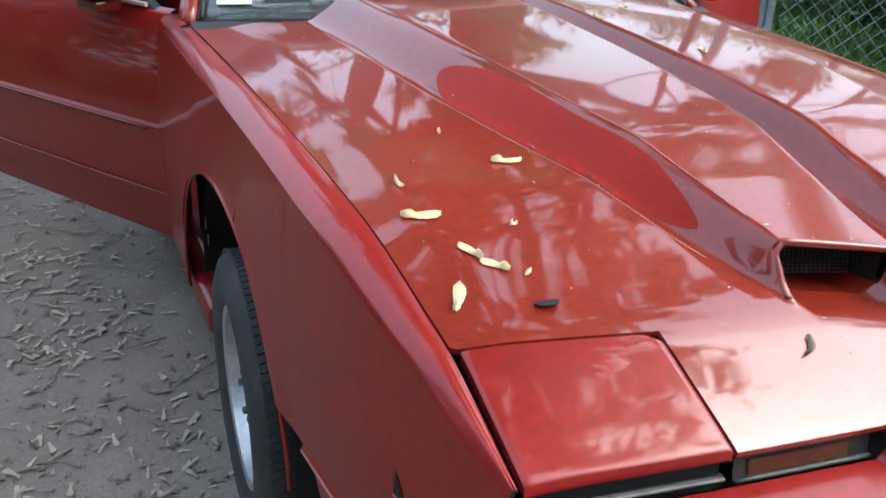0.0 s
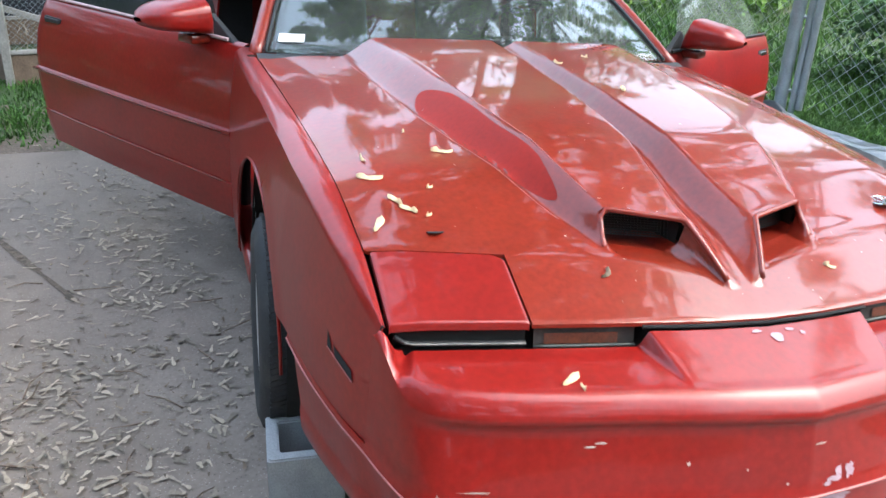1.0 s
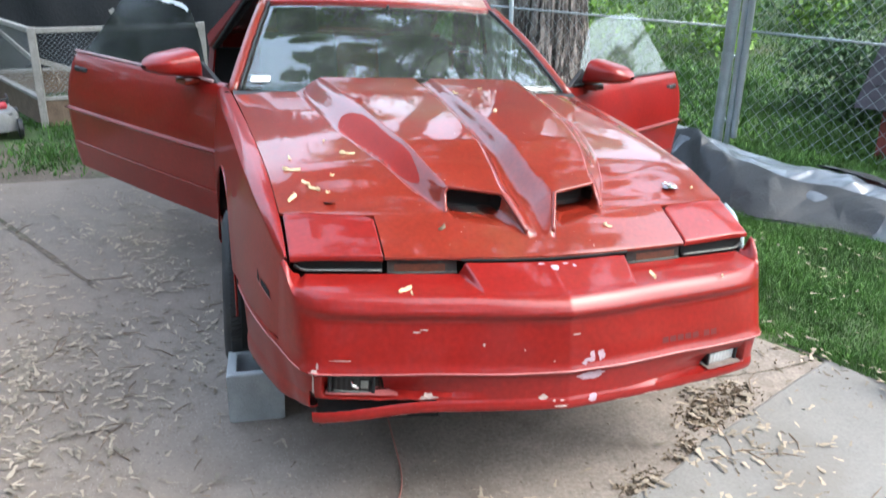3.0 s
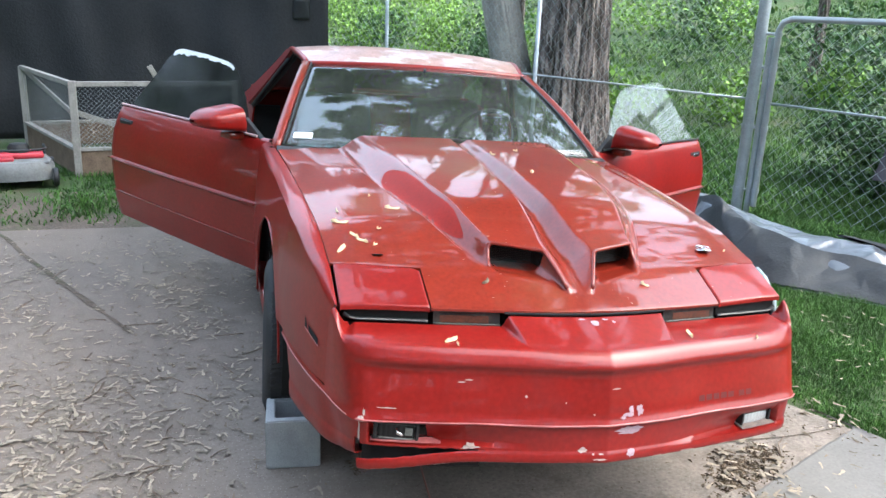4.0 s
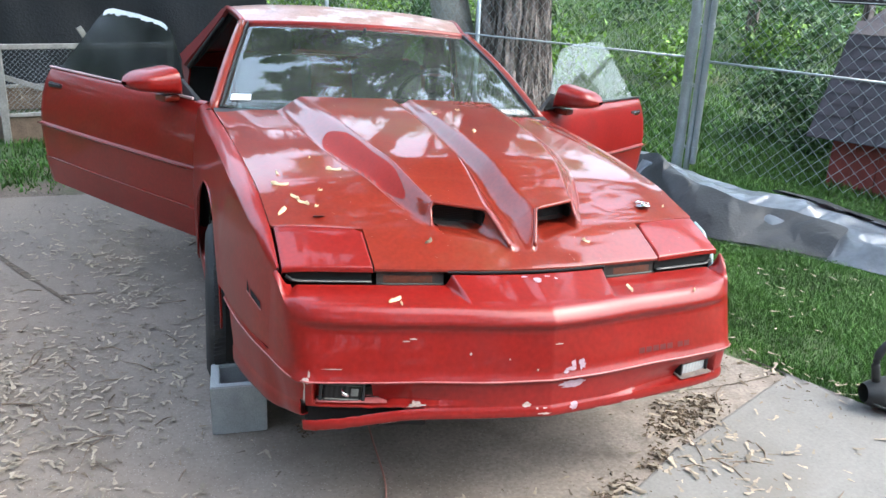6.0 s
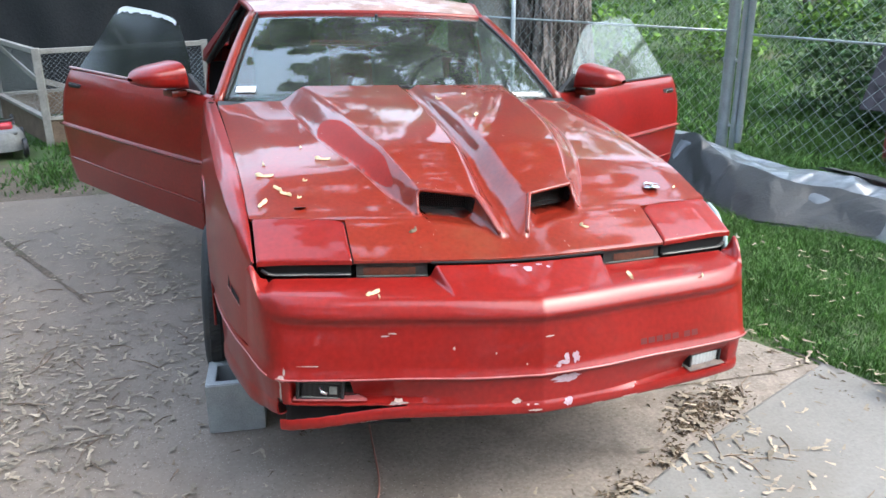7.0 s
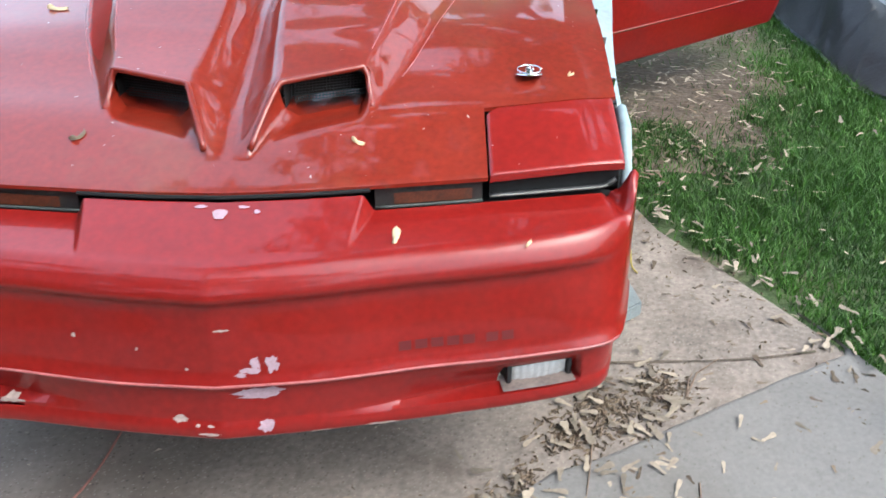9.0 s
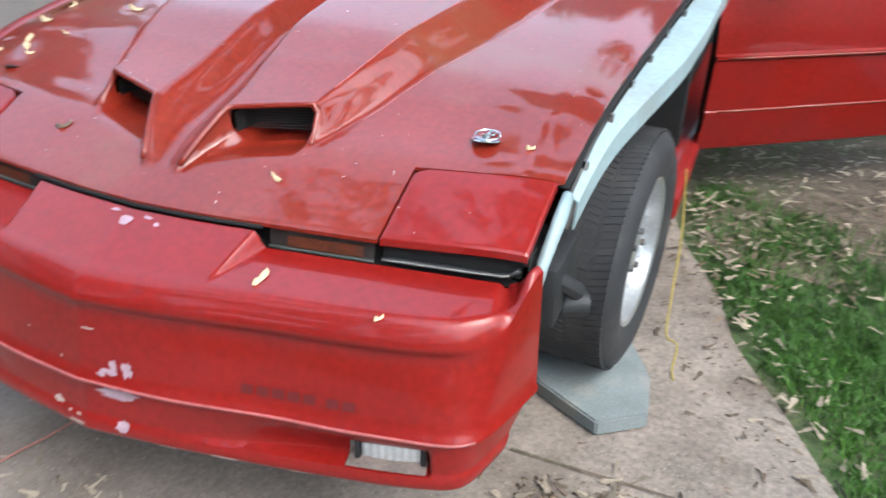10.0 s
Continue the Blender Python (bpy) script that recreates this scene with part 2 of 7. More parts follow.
def film(mat, colour, lo, hi, amount, scale=1.4):
    """A film of trodden dirt that thickens towards -x with a ragged margin."""
    n, link = mat.node_tree.nodes, mat.node_tree.links.new
    p = n["Principled BSDF"]
    src = p.inputs["Base Color"].links[0].from_socket
    geo, sep, ns = n.new("ShaderNodeNewGeometry"), n.new("ShaderNodeSeparateXYZ"), n.new("ShaderNodeTexNoise")
    ns.inputs["Scale"].default_value, ns.inputs["Detail"].default_value = scale, 9.0
    link(geo.outputs["Position"], sep.inputs[0])
    link(geo.outputs["Position"], ns.inputs["Vector"])
    add = n.new("ShaderNodeMath")
    add.operation = "MULTIPLY_ADD"
    add.inputs[1].default_value = -2.2
    link(ns.outputs["Fac"], add.inputs[0])
    link(sep.outputs["X"], add.inputs[2])
    rng_ = n.new("ShaderNodeMapRange")
    rng_.inputs["From Min"].default_value, rng_.inputs["From Max"].default_value = hi - 1.1, lo - 1.1
    rng_.inputs["To Max"].default_value = amount
    link(add.outputs[0], rng_.inputs["Value"])
    mix = n.new("ShaderNodeMix")
    mix.data_type = "RGBA"
    link(rng_.outputs[0], mix.inputs["Factor"])
    link(src, mix.inputs["A"])
    mix.inputs["B"].default_value = (*colour, 1)
    link(mix.outputs["Result"], p.inputs["Base Color"])


film(CONCRETE, (0.172, 0.138, 0.112), -1.5, 0.9, 0.78)


def grit(mat, colour, scale, size, amount):
    """Scattered small specks of one colour, with a little relief."""
    n, link = mat.node_tree.nodes, mat.node_tree.links.new
    p = n["Principled BSDF"]
    src = p.inputs["Base Color"].links[0].from_socket
    geo, vor, cut, mask, mul, mix = (n.new("ShaderNode" + k) for k in ("NewGeometry", "TexVoronoi", "MapRange", "TexNoise", "Math", "Mix"))
    vor.inputs["Scale"].default_value = scale
    mask.inputs["Scale"].default_value, mask.inputs["Detail"].default_value = 2.2, 6.0
    link(geo.outputs["Position"], vor.inputs["Vector"])
    link(geo.outputs["Position"], mask.inputs["Vector"])
    cut.inputs["From Min"].default_value, cut.inputs["From Max"].default_value = size, size * 0.6
    cut.inputs["To Max"].default_value = amount
    link(vor.outputs["Distance"], cut.inputs["Value"])
    mul.operation = "MULTIPLY"
    link(cut.outputs[0], mul.inputs[0])
    link(mask.outputs["Fac"], mul.inputs[1])
    mix.data_type = "RGBA"
    link(mul.outputs[0], mix.inputs["Factor"])
    link(src, mix.inputs["A"])
    mix.inputs["B"].default_value = (*colour, 1)
    link(mix.outputs["Result"], p.inputs["Base Color"])


grit(CONCRETE, (0.07, 0.054, 0.042), 55.0, 0.22, 0.9)
grit(CONCRETE, (0.40, 0.36, 0.30), 85.0, 0.22, 0.9)
grit(CONCRETE_NEW, (0.09, 0.075, 0.06), 45.0, 0.16, 0.8)
grit(SOIL, (0.24, 0.20, 0.15), 70.0, 0.24, 0.7)

# ---- mesh helpers ----
def part(name, data, mat, parent=None, label="", smooth=False, place=None):
    """Links a bmesh or (verts, faces) as one mesh object, under a parent where one is given."""
    me = bpy.data.meshes.new(name)
    if isinstance(data, tuple):
        me.from_pydata([tuple(v) for v in data[0]], [], [tuple(f) for f in data[1]])
    else:
        data.to_mesh(me)
        data.free()
    me.materials.append(mat)
    if smooth:
        me.polygons.foreach_set("use_smooth", [True] * len(me.polygons))
        if smooth is not True:
            me.set_sharp_from_angle(angle=radians(smooth))
    me.update()
    ob = new(name, me)
    if parent:
        ob.parent = parent
    if place is not None:
        ob.matrix_basis = place
    if label:
        ob["label"] = label
    return ob


def empty(name, place, label, category, group="", kind=""):
    ob = new(name)
    ob.matrix_basis = place
    ob.empty_display_size = 0.1
    return tagged(ob, label, category, group, kind)


def smoothstep(a, b, x):
    t = np.clip((np.asarray(x, float) - a) / (b - a), 0, 1)
    return t * t * (3 - 2 * t)


def merge(*pieces):
    """Joins (verts, faces) pieces into one."""
    vs, fs, k = [], [], 0
    for v, f in pieces:
        vs.extend(v)
        fs.extend([tuple(i + k for i in q) for q in f])
        k += len(v)
    return vs, fs


def moved(piece, m):
    return [m @ Vector(v) for v in piece[0]], piece[1]


def box(x0, x1, y0, y1, z0, z1, r=0.0, seg=2):
    """A box with rounded edges, as (verts, faces)."""
    bm = bmesh.new()
    bmesh.ops.create_cube(bm, size=1, matrix=Matrix.LocRotScale(((x0 + x1) / 2, (y0 + y1) / 2, (z0 + z1) / 2), None, (x1 - x0, y1 - y0, z1 - z0)))
    if r:
        bmesh.ops.bevel(bm, geom=bm.edges[:], offset=r, segments=seg, affect="EDGES", profile=0.5)
    bm.verts.index_update()
    out = [v.co.copy() for v in bm.verts], [[v.index for v in f.verts] for f in bm.faces]
    bm.free()
    return out


def tube(points, r, n=8, closed=False, flat=1.0):
    """A round bar along points; r is one radius or one for each point."""
    pts = [Vector(p) for p in points]
    vs, fs = [], []
    rs = r if hasattr(r, "__len__") else [r] * len(pts)
    up = Vector((0, 0, 1))
    for i, p in enumerate(pts):
        if closed:
            d = pts[(i + 1) % len(pts)] - pts[i - 1]
        else:
            d = pts[min(i + 1, len(pts) - 1)] - pts[max(i - 1, 0)]
        d.normalize()
        side = d.cross(up)
        if side.length < 0.05:
            side = d.cross(Vector((0, 1, 0)))
        side.normalize()
        top = side.cross(d)
        for k in range(n):
            a = 2 * math.pi * k / n
            vs.append(p + side * math.cos(a) * rs[i] + top * math.sin(a) * rs[i] * flat)
    m = len(pts)
    for i in range(m if closed else m - 1):
        for k in range(n):
            a, b = i * n + k, i * n + (k + 1) % n
            c, d = ((i + 1) % m) * n + (k + 1) % n, ((i + 1) % m) * n + k
            fs.append((a, b, c, d))
    if not closed:
        fs.append(tuple(range(n - 1, -1, -1)))
        fs.append(tuple((m - 1) * n + k for k in range(n)))
    return vs, fs


def lathe(profile, n=40, axis="x"):
    """Turns (along, radius) pairs round an axis."""
    vs, fs = [], []
    for a, r in profile:
        for k in range(n):
            t = 2 * math.pi * k / n
            c, s = r * math.cos(t), r * math.sin(t)
            vs.append(Vector((a, c, s)) if axis == "x" else Vector((c, s, a)) if axis == "z" else Vector((c, a, s)))
    for i in range(len(profile) - 1):
        for k in range(n):
            fs.append((i * n + k, i * n + (k + 1) % n, (i + 1) * n + (k + 1) % n, (i + 1) * n + k))
    return vs, fs


def sheet(us, vs, f, keep=None):
    """A surface f(u, v) over two lists of values; keep(i, j) says which cells stay."""
    nu, nv = len(us), len(vs)
    verts = [f(u, v) for v in vs for u in us]
    faces = [(j * nu + i, j * nu + i + 1, (j + 1) * nu + i + 1, (j + 1) * nu + i)
             for j in range(nv - 1) for i in range(nu - 1) if keep is None or keep(i, j)]
    used = sorted({i for q in faces for i in q})
    back = {k: i for i, k in enumerate(used)}
    return [Vector(verts[k]) for k in used], [tuple(back[k] for k in q) for q in faces]


def thick(piece, t):
    """Gives an open surface a thickness, inwards for t above 0."""
    bm = bmesh.new()
    vv = [bm.verts.new(v) for v in piece[0]]
    for q in piece[1]:
        bm.faces.new([vv[i] for i in q])
    bm.normal_update()
    bmesh.ops.solidify(bm, geom=bm.faces[:], thickness=t)
    bm.verts.index_update()
    out = [v.co.copy() for v in bm.verts], [[v.index for v in f.verts] for f in bm.faces]
    bm.free()
    return out


def slab(piece, dz, way=(0, 0, -1)):
    """Gives an open surface a thickness in one direction (down, if not said), with closed sides."""
    v, f = piece
    n = len(v)
    ends = {}
    for q in f:
        for a, b in zip(q, q[1:] + q[:1]):
            ends[(a, b)] = True
    rim = [(a, b) for a, b in ends if (b, a) not in ends]
    return [Vector(p) for p in v] + [Vector(p) + Vector(way) * dz for p in v], [tuple(q) for q in f] + [tuple(i + n for i in q[::-1]) for q in f] + [(b, a, a + n, b + n) for a, b in rim]


def spline(points, n):
    """A smooth run of n points through the given ones (Catmull-Rom, by arc length)."""
    P = np.array(points, float)
    Q = np.vstack([2 * P[0] - P[1], P, 2 * P[-1] - P[-2]])
    out = []
    for i in range(len(P) - 1):
        p0, p1, p2, p3 = Q[i:i + 4]
        for t in np.linspace(0, 1, 24, endpoint=False):
            out.append(0.5 * (2 * p1 + (p2 - p0) * t + (2 * p0 - 5 * p1 + 4 * p2 - p3) * t * t + (3 * p1 - p0 - 3 * p2 + p3) * t ** 3))
    out = np.array(out + [P[-1]])
    s = np.concatenate([[0], np.cumsum(np.linalg.norm(np.diff(out, axis=0), axis=1))])
    k = np.linspace(0, s[-1], n)
    return np.stack([np.interp(k, s, out[:, c]) for c in range(out.shape[1])], 1)


def curve1(xs, ys):
    """A smooth function through the points, by cubic Hermite pieces."""
    xs, ys = np.array(xs, float), np.array(ys, float)
    d = np.gradient(ys, xs)

    def f(x):
        x = np.clip(x, xs[0], xs[-1])
        i = int(np.clip(np.searchsorted(xs, x) - 1, 0, len(xs) - 2))
        h = xs[i + 1] - xs[i]
        t = (x - xs[i]) / h
        return float((2 * t ** 3 - 3 * t * t + 1) * ys[i] + (t ** 3 - 2 * t * t + t) * h * d[i] + (3 * t * t - 2 * t ** 3) * ys[i + 1] + (t ** 3 - t * t) * h * d[i + 1])
    return f


# ---- the car: its own axes run x across, y to the rear, z up; it leans a little ----
car = empty("sports_car", pose(-0.045, 0, 0, 0, 2.5, 0), "faded red sports coupe, doors open, one front fender missing", "car")
hood_edge = curve1([0, 0.15, 0.28, 0.5, 0.8], [0.222, 0.231, 0.247, 0.276, 0.322])          # front edge of the hood
rise = curve1([-0.05, 0, 0.09, 0.18, 0.27, 0.40], [0.752, 0.774, 0.813, 0.849, 0.868, 0.890])  # height behind that edge
base_z = curve1([0.15, 0.28, 0.465, 0.645, 1.0, 1.4, 1.9], [0.725, 0.768, 0.845, 0.893, 0.938, 0.965, 0.985])
seam_x = curve1([0.2, 0.5, 0.85, 1.25, 1.95], [0.786, 0.793, 0.807, 0.828, 0.868])       # hood side edge
hump_base = curve1([0.30, 0.45, 0.64, 1.0, 1.6, 2.0], [0.268, 0.290, 0.365, 0.475, 0.56, 0.60])
hump_top = curve1([0.30, 0.50, 0.70, 1.0, 1.35, 2.0], [0.262, 0.268, 0.315, 0.375, 0.42, 0.50])
hump_h = curve1([0.3, 0.5, 0.8, 1.2, 2.0], [0.052, 0.060, 0.066, 0.068, 0.066])
valley_w = curve1([0.3, 0.435, 0.6, 0.8, 1.2, 1.6, 2.0], [0.040, 0.084, 0.072, 0.062, 0.054, 0.046, 0.040])
valley_d = curve1([0.3, 0.5, 0.8, 1.2, 1.6, 2.0], [1.0, 1.0, 0.9, 0.7, 0.45, 0.2])


def surf(x, y):
    """The hood's plain surface, without its humps."""
    a = abs(x)
    back = base_z(y) + 0.024 * (1 - (x / 0.82) ** 2)
    w = float(smoothstep(0.50, 0.80, y))
    edge = float(smoothstep(0.70, 0.82, a))
    return (rise(y - hood_edge(min(a, 0.8))) - 0.006 * edge) * (1 - w) + (back - 0.012 * edge) * w


def lid_y(a):
    """Rear edge of the headlight lids; ahead of the scoops it only guides the mesh."""
    return float(np.interp(a, [0, 0.30, 0.50, 0.51, 0.80], [0.395, 0.395, 0.448, 0.450, 0.508]))


def mouth_y(a):
    """The scoop mouths stand aslant: their inner ends reach further forward."""
    return float(np.interp(a, [0, 0.093, 0.27, 0.42, 0.82], [0.434, 0.434, 0.500, 0.530, 0.560]))


def fin_edge(y):
    """Half width of the pair of fins ahead of the scoop mouths."""
    return 0.044 + 0.051 * (y - 0.304) / 0.13


def hood_rear(x):
    return 1.80 + 0.11 * (x / 0.87) ** 2


def hood_z(x, y, raised=True):
    a = abs(x)
    z = surf(x, y)
    h = hump_h(y)
    e0, e1 = hump_top(y), hump_base(y)
    lin = min(1.0, max(0.0, (a - e0 + 0.006) / (e1 - e0)))
    side = 1 - 0.50 * lin - 0.50 * float(smoothstep(e0 - 0.006, e1, a))
    inner = float(smoothstep(0.004, valley_w(y) + 0.006, a))
    inner = 1 - (1 - inner) * valley_d(y)
    ym = mouth_y(a)
    if y >= ym:
        k = 1.0
    else:
        f = fin_edge(y)
        fin = (1 - float(smoothstep(f - 0.006, f + 0.004, a))) * min(1.0, max(0.0, (y - 0.300) / 0.134)) ** 0.7
        horn = float(smoothstep(0.262, 0.272, a)) * min(1.0, max(0.0, (y - 0.440) / 0.060)) ** 0.8
        k = max(fin, horn)
    dip = 0.0
    if ym - 0.10 < y <= ym + 0.12 and 0.07 < a < 0.275 and not (y >= ym and raised):
        dip = 0.022 * float(smoothstep(ym - 0.10, ym - 0.01, y)) * float(smoothstep(fin_edge(min(y, 0.434)) + 0.002, fin_edge(min(y, 0.434)) + 0.03, a)) * (1 - float(smoothstep(0.245, 0.266, a)))
    return z - dip + h * side * inner * k * (1.0 if raised else 0.0)


def build_hood():
    xs = np.unique(np.round(np.concatenate([np.linspace(-1, 1, 141), np.linspace(-0.14, 0.14, 57), np.linspace(0.30, 0.48, 37), -np.linspace(0.30, 0.48, 37), [0.646, -0.646]]), 5))
    W = 0.786
    front, mid = list(np.linspace(0, 1, 26)), list(np.linspace(0, 1, 9))[1:]
    rear = sorted(set([round(float(v), 5) for v in list(np.linspace(0, 0.08, 11)) + list(np.linspace(0.09, 0.40, 30)) + list(np.linspace(0.42, 1, 36))]))
    rows = [("f", t) for t in front] + [("m", t) for t in mid] + [("r", t) for t in rear]

    def at(u, row):
        kind, v = row
        x = u * W
        a = abs(x)
        if kind == "f":
            y0 = hood_edge(a)
            y = y0 + (lid_y(a) - y0) * v
            return (x, y, hood_z(x, y) - (0.0015 if v == 0 else 0.0))
        if kind == "m":
            y = lid_y(a) + (mouth_y(a) - 0.002 - lid_y(a)) * v
        else:
            y = mouth_y(a) + (1.80 - mouth_y(a)) * v
        x = u * seam_x(y)
        y += (hood_rear(x) - 1.80) * float(smoothstep(0.45, 1.0, v)) if kind == "r" else 0.0
        if kind == "m":
            y = min(y, mouth_y(abs(x)) - 0.002)
        elif v == 0:
            y = mouth_y(abs(x))
        return (x, y, hood_z(x, y))

    nf, nm = len(front), len(mid)

    def keep(i, j):
        x = 0.5 * (xs[i] + xs[i + 1]) * W
        if j < nf - 1 and abs(x) > 0.646 * W:
            return False
        return not (j == nf + nm - 1 and 0.092 < abs(x) < 0.264)

    hood = part("hood", slab(sheet(list(xs), rows, at, keep), 0.008), RED, car, "faded red hood with twin nostril scoops", smooth=40)
    # scoop mouths: a rounded red lip, a duct with shade painted near-black and a wire grille
    for s in (-1, 1):
        lip = [(s * (fin_edge(y) - 0.002), y, hood_z(s * (fin_edge(y) - 0.008), y) - 0.001) for y in np.linspace(0.312, 0.430, 10)]
        lip += [(s * x, mouth_y(x) + 0.001, hood_z(s * x, mouth_y(x) + 0.0005) - 0.003) for x in np.linspace(0.100, 0.256, 16)]
        lip += [(s * (0.266 + 0.010 * k), 0.500 - 0.056 * k, hood_z(s * (0.274 + 0.008 * k), 0.500 - 0.056 * k) - 0.002) for k in (0.05, 0.3, 0.6, 0.85, 1.0)]
        part("scoop_lip", tube(lip, 0.0068, 8), RED, hood, smooth=True)
        for xc, rr, turn in ((0.266, 0.034, -1), (0.094, 0.020, 1)):
            yc = mouth_y(xc) - 0.001
            zc = hood_z(s * xc, yc + 0.002) - 0.001
            arc = [(s * (xc + turn * rr * (1 - math.cos(a))), mouth_y(xc + turn * rr * (1 - math.cos(a))) - 0.001, zc - rr * (1 - math.sin(a))) for a in np.linspace(0, math.pi / 2, 8)]
            part("scoop_corner", ([(s * xc, yc, zc)] + arc, [(0, k, k + 1) for k in range(1, 8)]), RED, hood)
        floor_ = sheet(np.linspace(0.080, 0.272, 14), list(np.linspace(0, 1, 6)),
                       lambda x, v: (s * x, mouth_y(x) - 0.002 + v * 0.15, hood_z(s * x, mouth_y(x), False) - 0.002 - 0.012 * v))
        part("scoop_floor", floor_, RED, hood, smooth=True)
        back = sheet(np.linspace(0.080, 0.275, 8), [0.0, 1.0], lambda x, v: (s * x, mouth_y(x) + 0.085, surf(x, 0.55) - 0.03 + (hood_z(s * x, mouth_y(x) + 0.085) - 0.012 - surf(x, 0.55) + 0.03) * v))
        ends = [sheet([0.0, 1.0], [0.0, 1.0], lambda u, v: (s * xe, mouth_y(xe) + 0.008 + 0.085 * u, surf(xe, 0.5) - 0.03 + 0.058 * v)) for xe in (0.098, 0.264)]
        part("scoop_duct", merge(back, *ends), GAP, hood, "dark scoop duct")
        bars = []
        for k in range(24):
            x = 0.098 + k * 0.0070
            bars.append(tube([(s * x, mouth_y(x) + 0.040, surf(x, 0.48) - 0.014), (s * (x + 0.004), mouth_y(x) + 0.050, min(surf(x, 0.48) + 0.045, hood_z(s * (x + 0.004), mouth_y(x) + 0.050) - 0.008))], 0.0010, 4))
        for k in range(9):
            bars.append(tube([(s * x, mouth_y(x) + 0.041 + k * 0.001, surf(x, 0.48) - 0.012 + k * 0.0058) for x in (0.112, 0.15, 0.21, 0.262)], 0.0010, 4))
        part("scoop_grille", merge(*bars), MESH_GREY, hood, "fine wire grille")
    return hood


hood = build_hood()


# near-black tube that draws the shaded gap along the hood's front edge
part("hood_gap_shade", tube([(x, hood_edge(abs(x)) - 0.001, hood_z(x, hood_edge(abs(x))) - 0.0105) for x in np.linspace(-0.28, 0.28, 33)], 0.0045, 6), GAP, hood, "dark strip painting the shade under the hood's edge")


def bare_tongue(s):
    """A long patch on the outer flank of a hump where the clear coat has gone and deep matte red is left."""
    def at(y, v):
        e = math.sin(math.pi * (y - 0.60) / 0.66) if 0.60 < y < 1.26 else 0.0
        half = 0.43 * min(1.0, max(0.0, e) * 1.9) ** 0.55
        a = hump_top(y) + 0.004 + (hump_base(y) - hump_top(y)) * (0.50 + half * v + 0.02 * math.sin(y * 23))
        return (s * a, y, hood_z(s * a, y) + 0.0009)
    return part("bare_patch", sheet(list(np.linspace(0.602, 1.258, 60)), list(np.linspace(-1, 1, 13)), at), RED_BARE, hood, "deep matte red patch", smooth=True)


bare_tongue(-1)


# headlight lids, each a flat flap set into the hood's corner
def build_lid(s):
    lift = (lambda u, v: 0.003) if s < 0 else (lambda u, v: 0.003 + 0.010 * u * (1 - v))

    def at(u, v):
        x = 0.5125 + u * (0.7835 - 0.5125)
        y0 = hood_edge(x) + 0.001
        y = y0 + (lid_y(x) - 0.007 - y0) * v
        if u < 0.10 and v > 0.90:                       # the rear inner corner is rounded
            y -= 0.016 * ((1 - u / 0.10) * (v - 0.90) / 0.10) ** 1.5
        z = surf(x, y) + lift(u, v) - 0.003 * (1 - min(1.0, min(u, 1 - u) * 0.271 / 0.006)) ** 2
        if v < 0.04:
            z -= 0.0025 * (1 - v / 0.04) ** 2
        return (s * x, y, z)
    us = sorted(set([0, 0.01, 0.022, 0.04, 0.07, 0.10] + list(np.linspace(0.12, 0.95, 20)) + [0.978, 0.99, 1.0]))
    vs = sorted(set([0, 0.015, 0.03, 0.045] + list(np.linspace(0.07, 0.88, 14)) + [0.90, 0.93, 0.96, 0.98, 1.0]))
    lid = part("headlight_lid", slab(sheet(us, vs, at), 0.014), RED_SIDE, car, "smooth red headlight lid", smooth=45)
    # slot below with its shade painted black, a black lamp rim and a pale strip along its foot
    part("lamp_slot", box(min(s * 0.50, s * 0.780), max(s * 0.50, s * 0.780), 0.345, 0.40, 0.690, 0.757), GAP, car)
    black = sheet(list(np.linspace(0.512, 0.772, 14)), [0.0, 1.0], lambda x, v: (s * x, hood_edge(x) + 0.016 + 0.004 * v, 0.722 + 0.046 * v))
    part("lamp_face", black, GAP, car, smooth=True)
    rim = [(s * x, hood_edge(x) + 0.008, 0.728 + 0.016 * float(smoothstep(0.745, 0.772, x))) for x in np.linspace(0.514, 0.770, 16)]
    part("lamp_rim", tube(rim, 0.0055, 8), BLACK, lid, "black lamp rim", smooth=True)
    part("lamp_trim", tube([(x, y - 0.0045, z + 0.001) for x, y, z in rim[:-1]], 0.0022, 6), TRIM_STRIP, lid, "pale trim strip", smooth=True)
    return lid


for s in (-1, 1):
    build_lid(s)


# ---- front bumper cover: a top shelf with a central beak, a rolled ridge, a face down to the bead, and a skirt ----
RIDGE = [(0, 0.020), (0.17, 0.044), (0.34, 0.077), (0.50, 0.103), (0.62, 0.127), (0.70, 0.152), (0.752, 0.186), (0.782, 0.226), (0.803, 0.285), (0.814, 0.322)]
BEADS = [(0, -0.002), (0.19, 0.016), (0.39, 0.053), (0.52, 0.071), (0.63, 0.091), (0.70, 0.105), (0.743, 0.122), (0.771, 0.155), (0.797, 0.23), (0.820, 0.322)]
LIPS = [(0, -0.022), (0.18, 0.000), (0.37, 0.030), (0.50, 0.054), (0.61, 0.077), (0.685, 0.098), (0.728, 0.115), (0.752, 0.140), (0.768, 0.185), (0.782, 0.245)]
BACKS = [(0, 0.213), (0.185, 0.228), (0.37, 0.252), (0.53, 0.274), (0.64, 0.290), (0.705, 0.299), (0.735, 0.304), (0.75, 0.308), (0.762, 0.313), (0.772, 0.322)]
SIDE_TOP = [(0.845, 0.42), (0.872, 0.55), (0.889, 0.66), (0.903, 0.775), (0.911, 0.86)]
SIDE_BEAD = [(0.847, 0.42), (0.874, 0.55), (0.890, 0.65), (0.900, 0.74), (0.906, 0.80)]
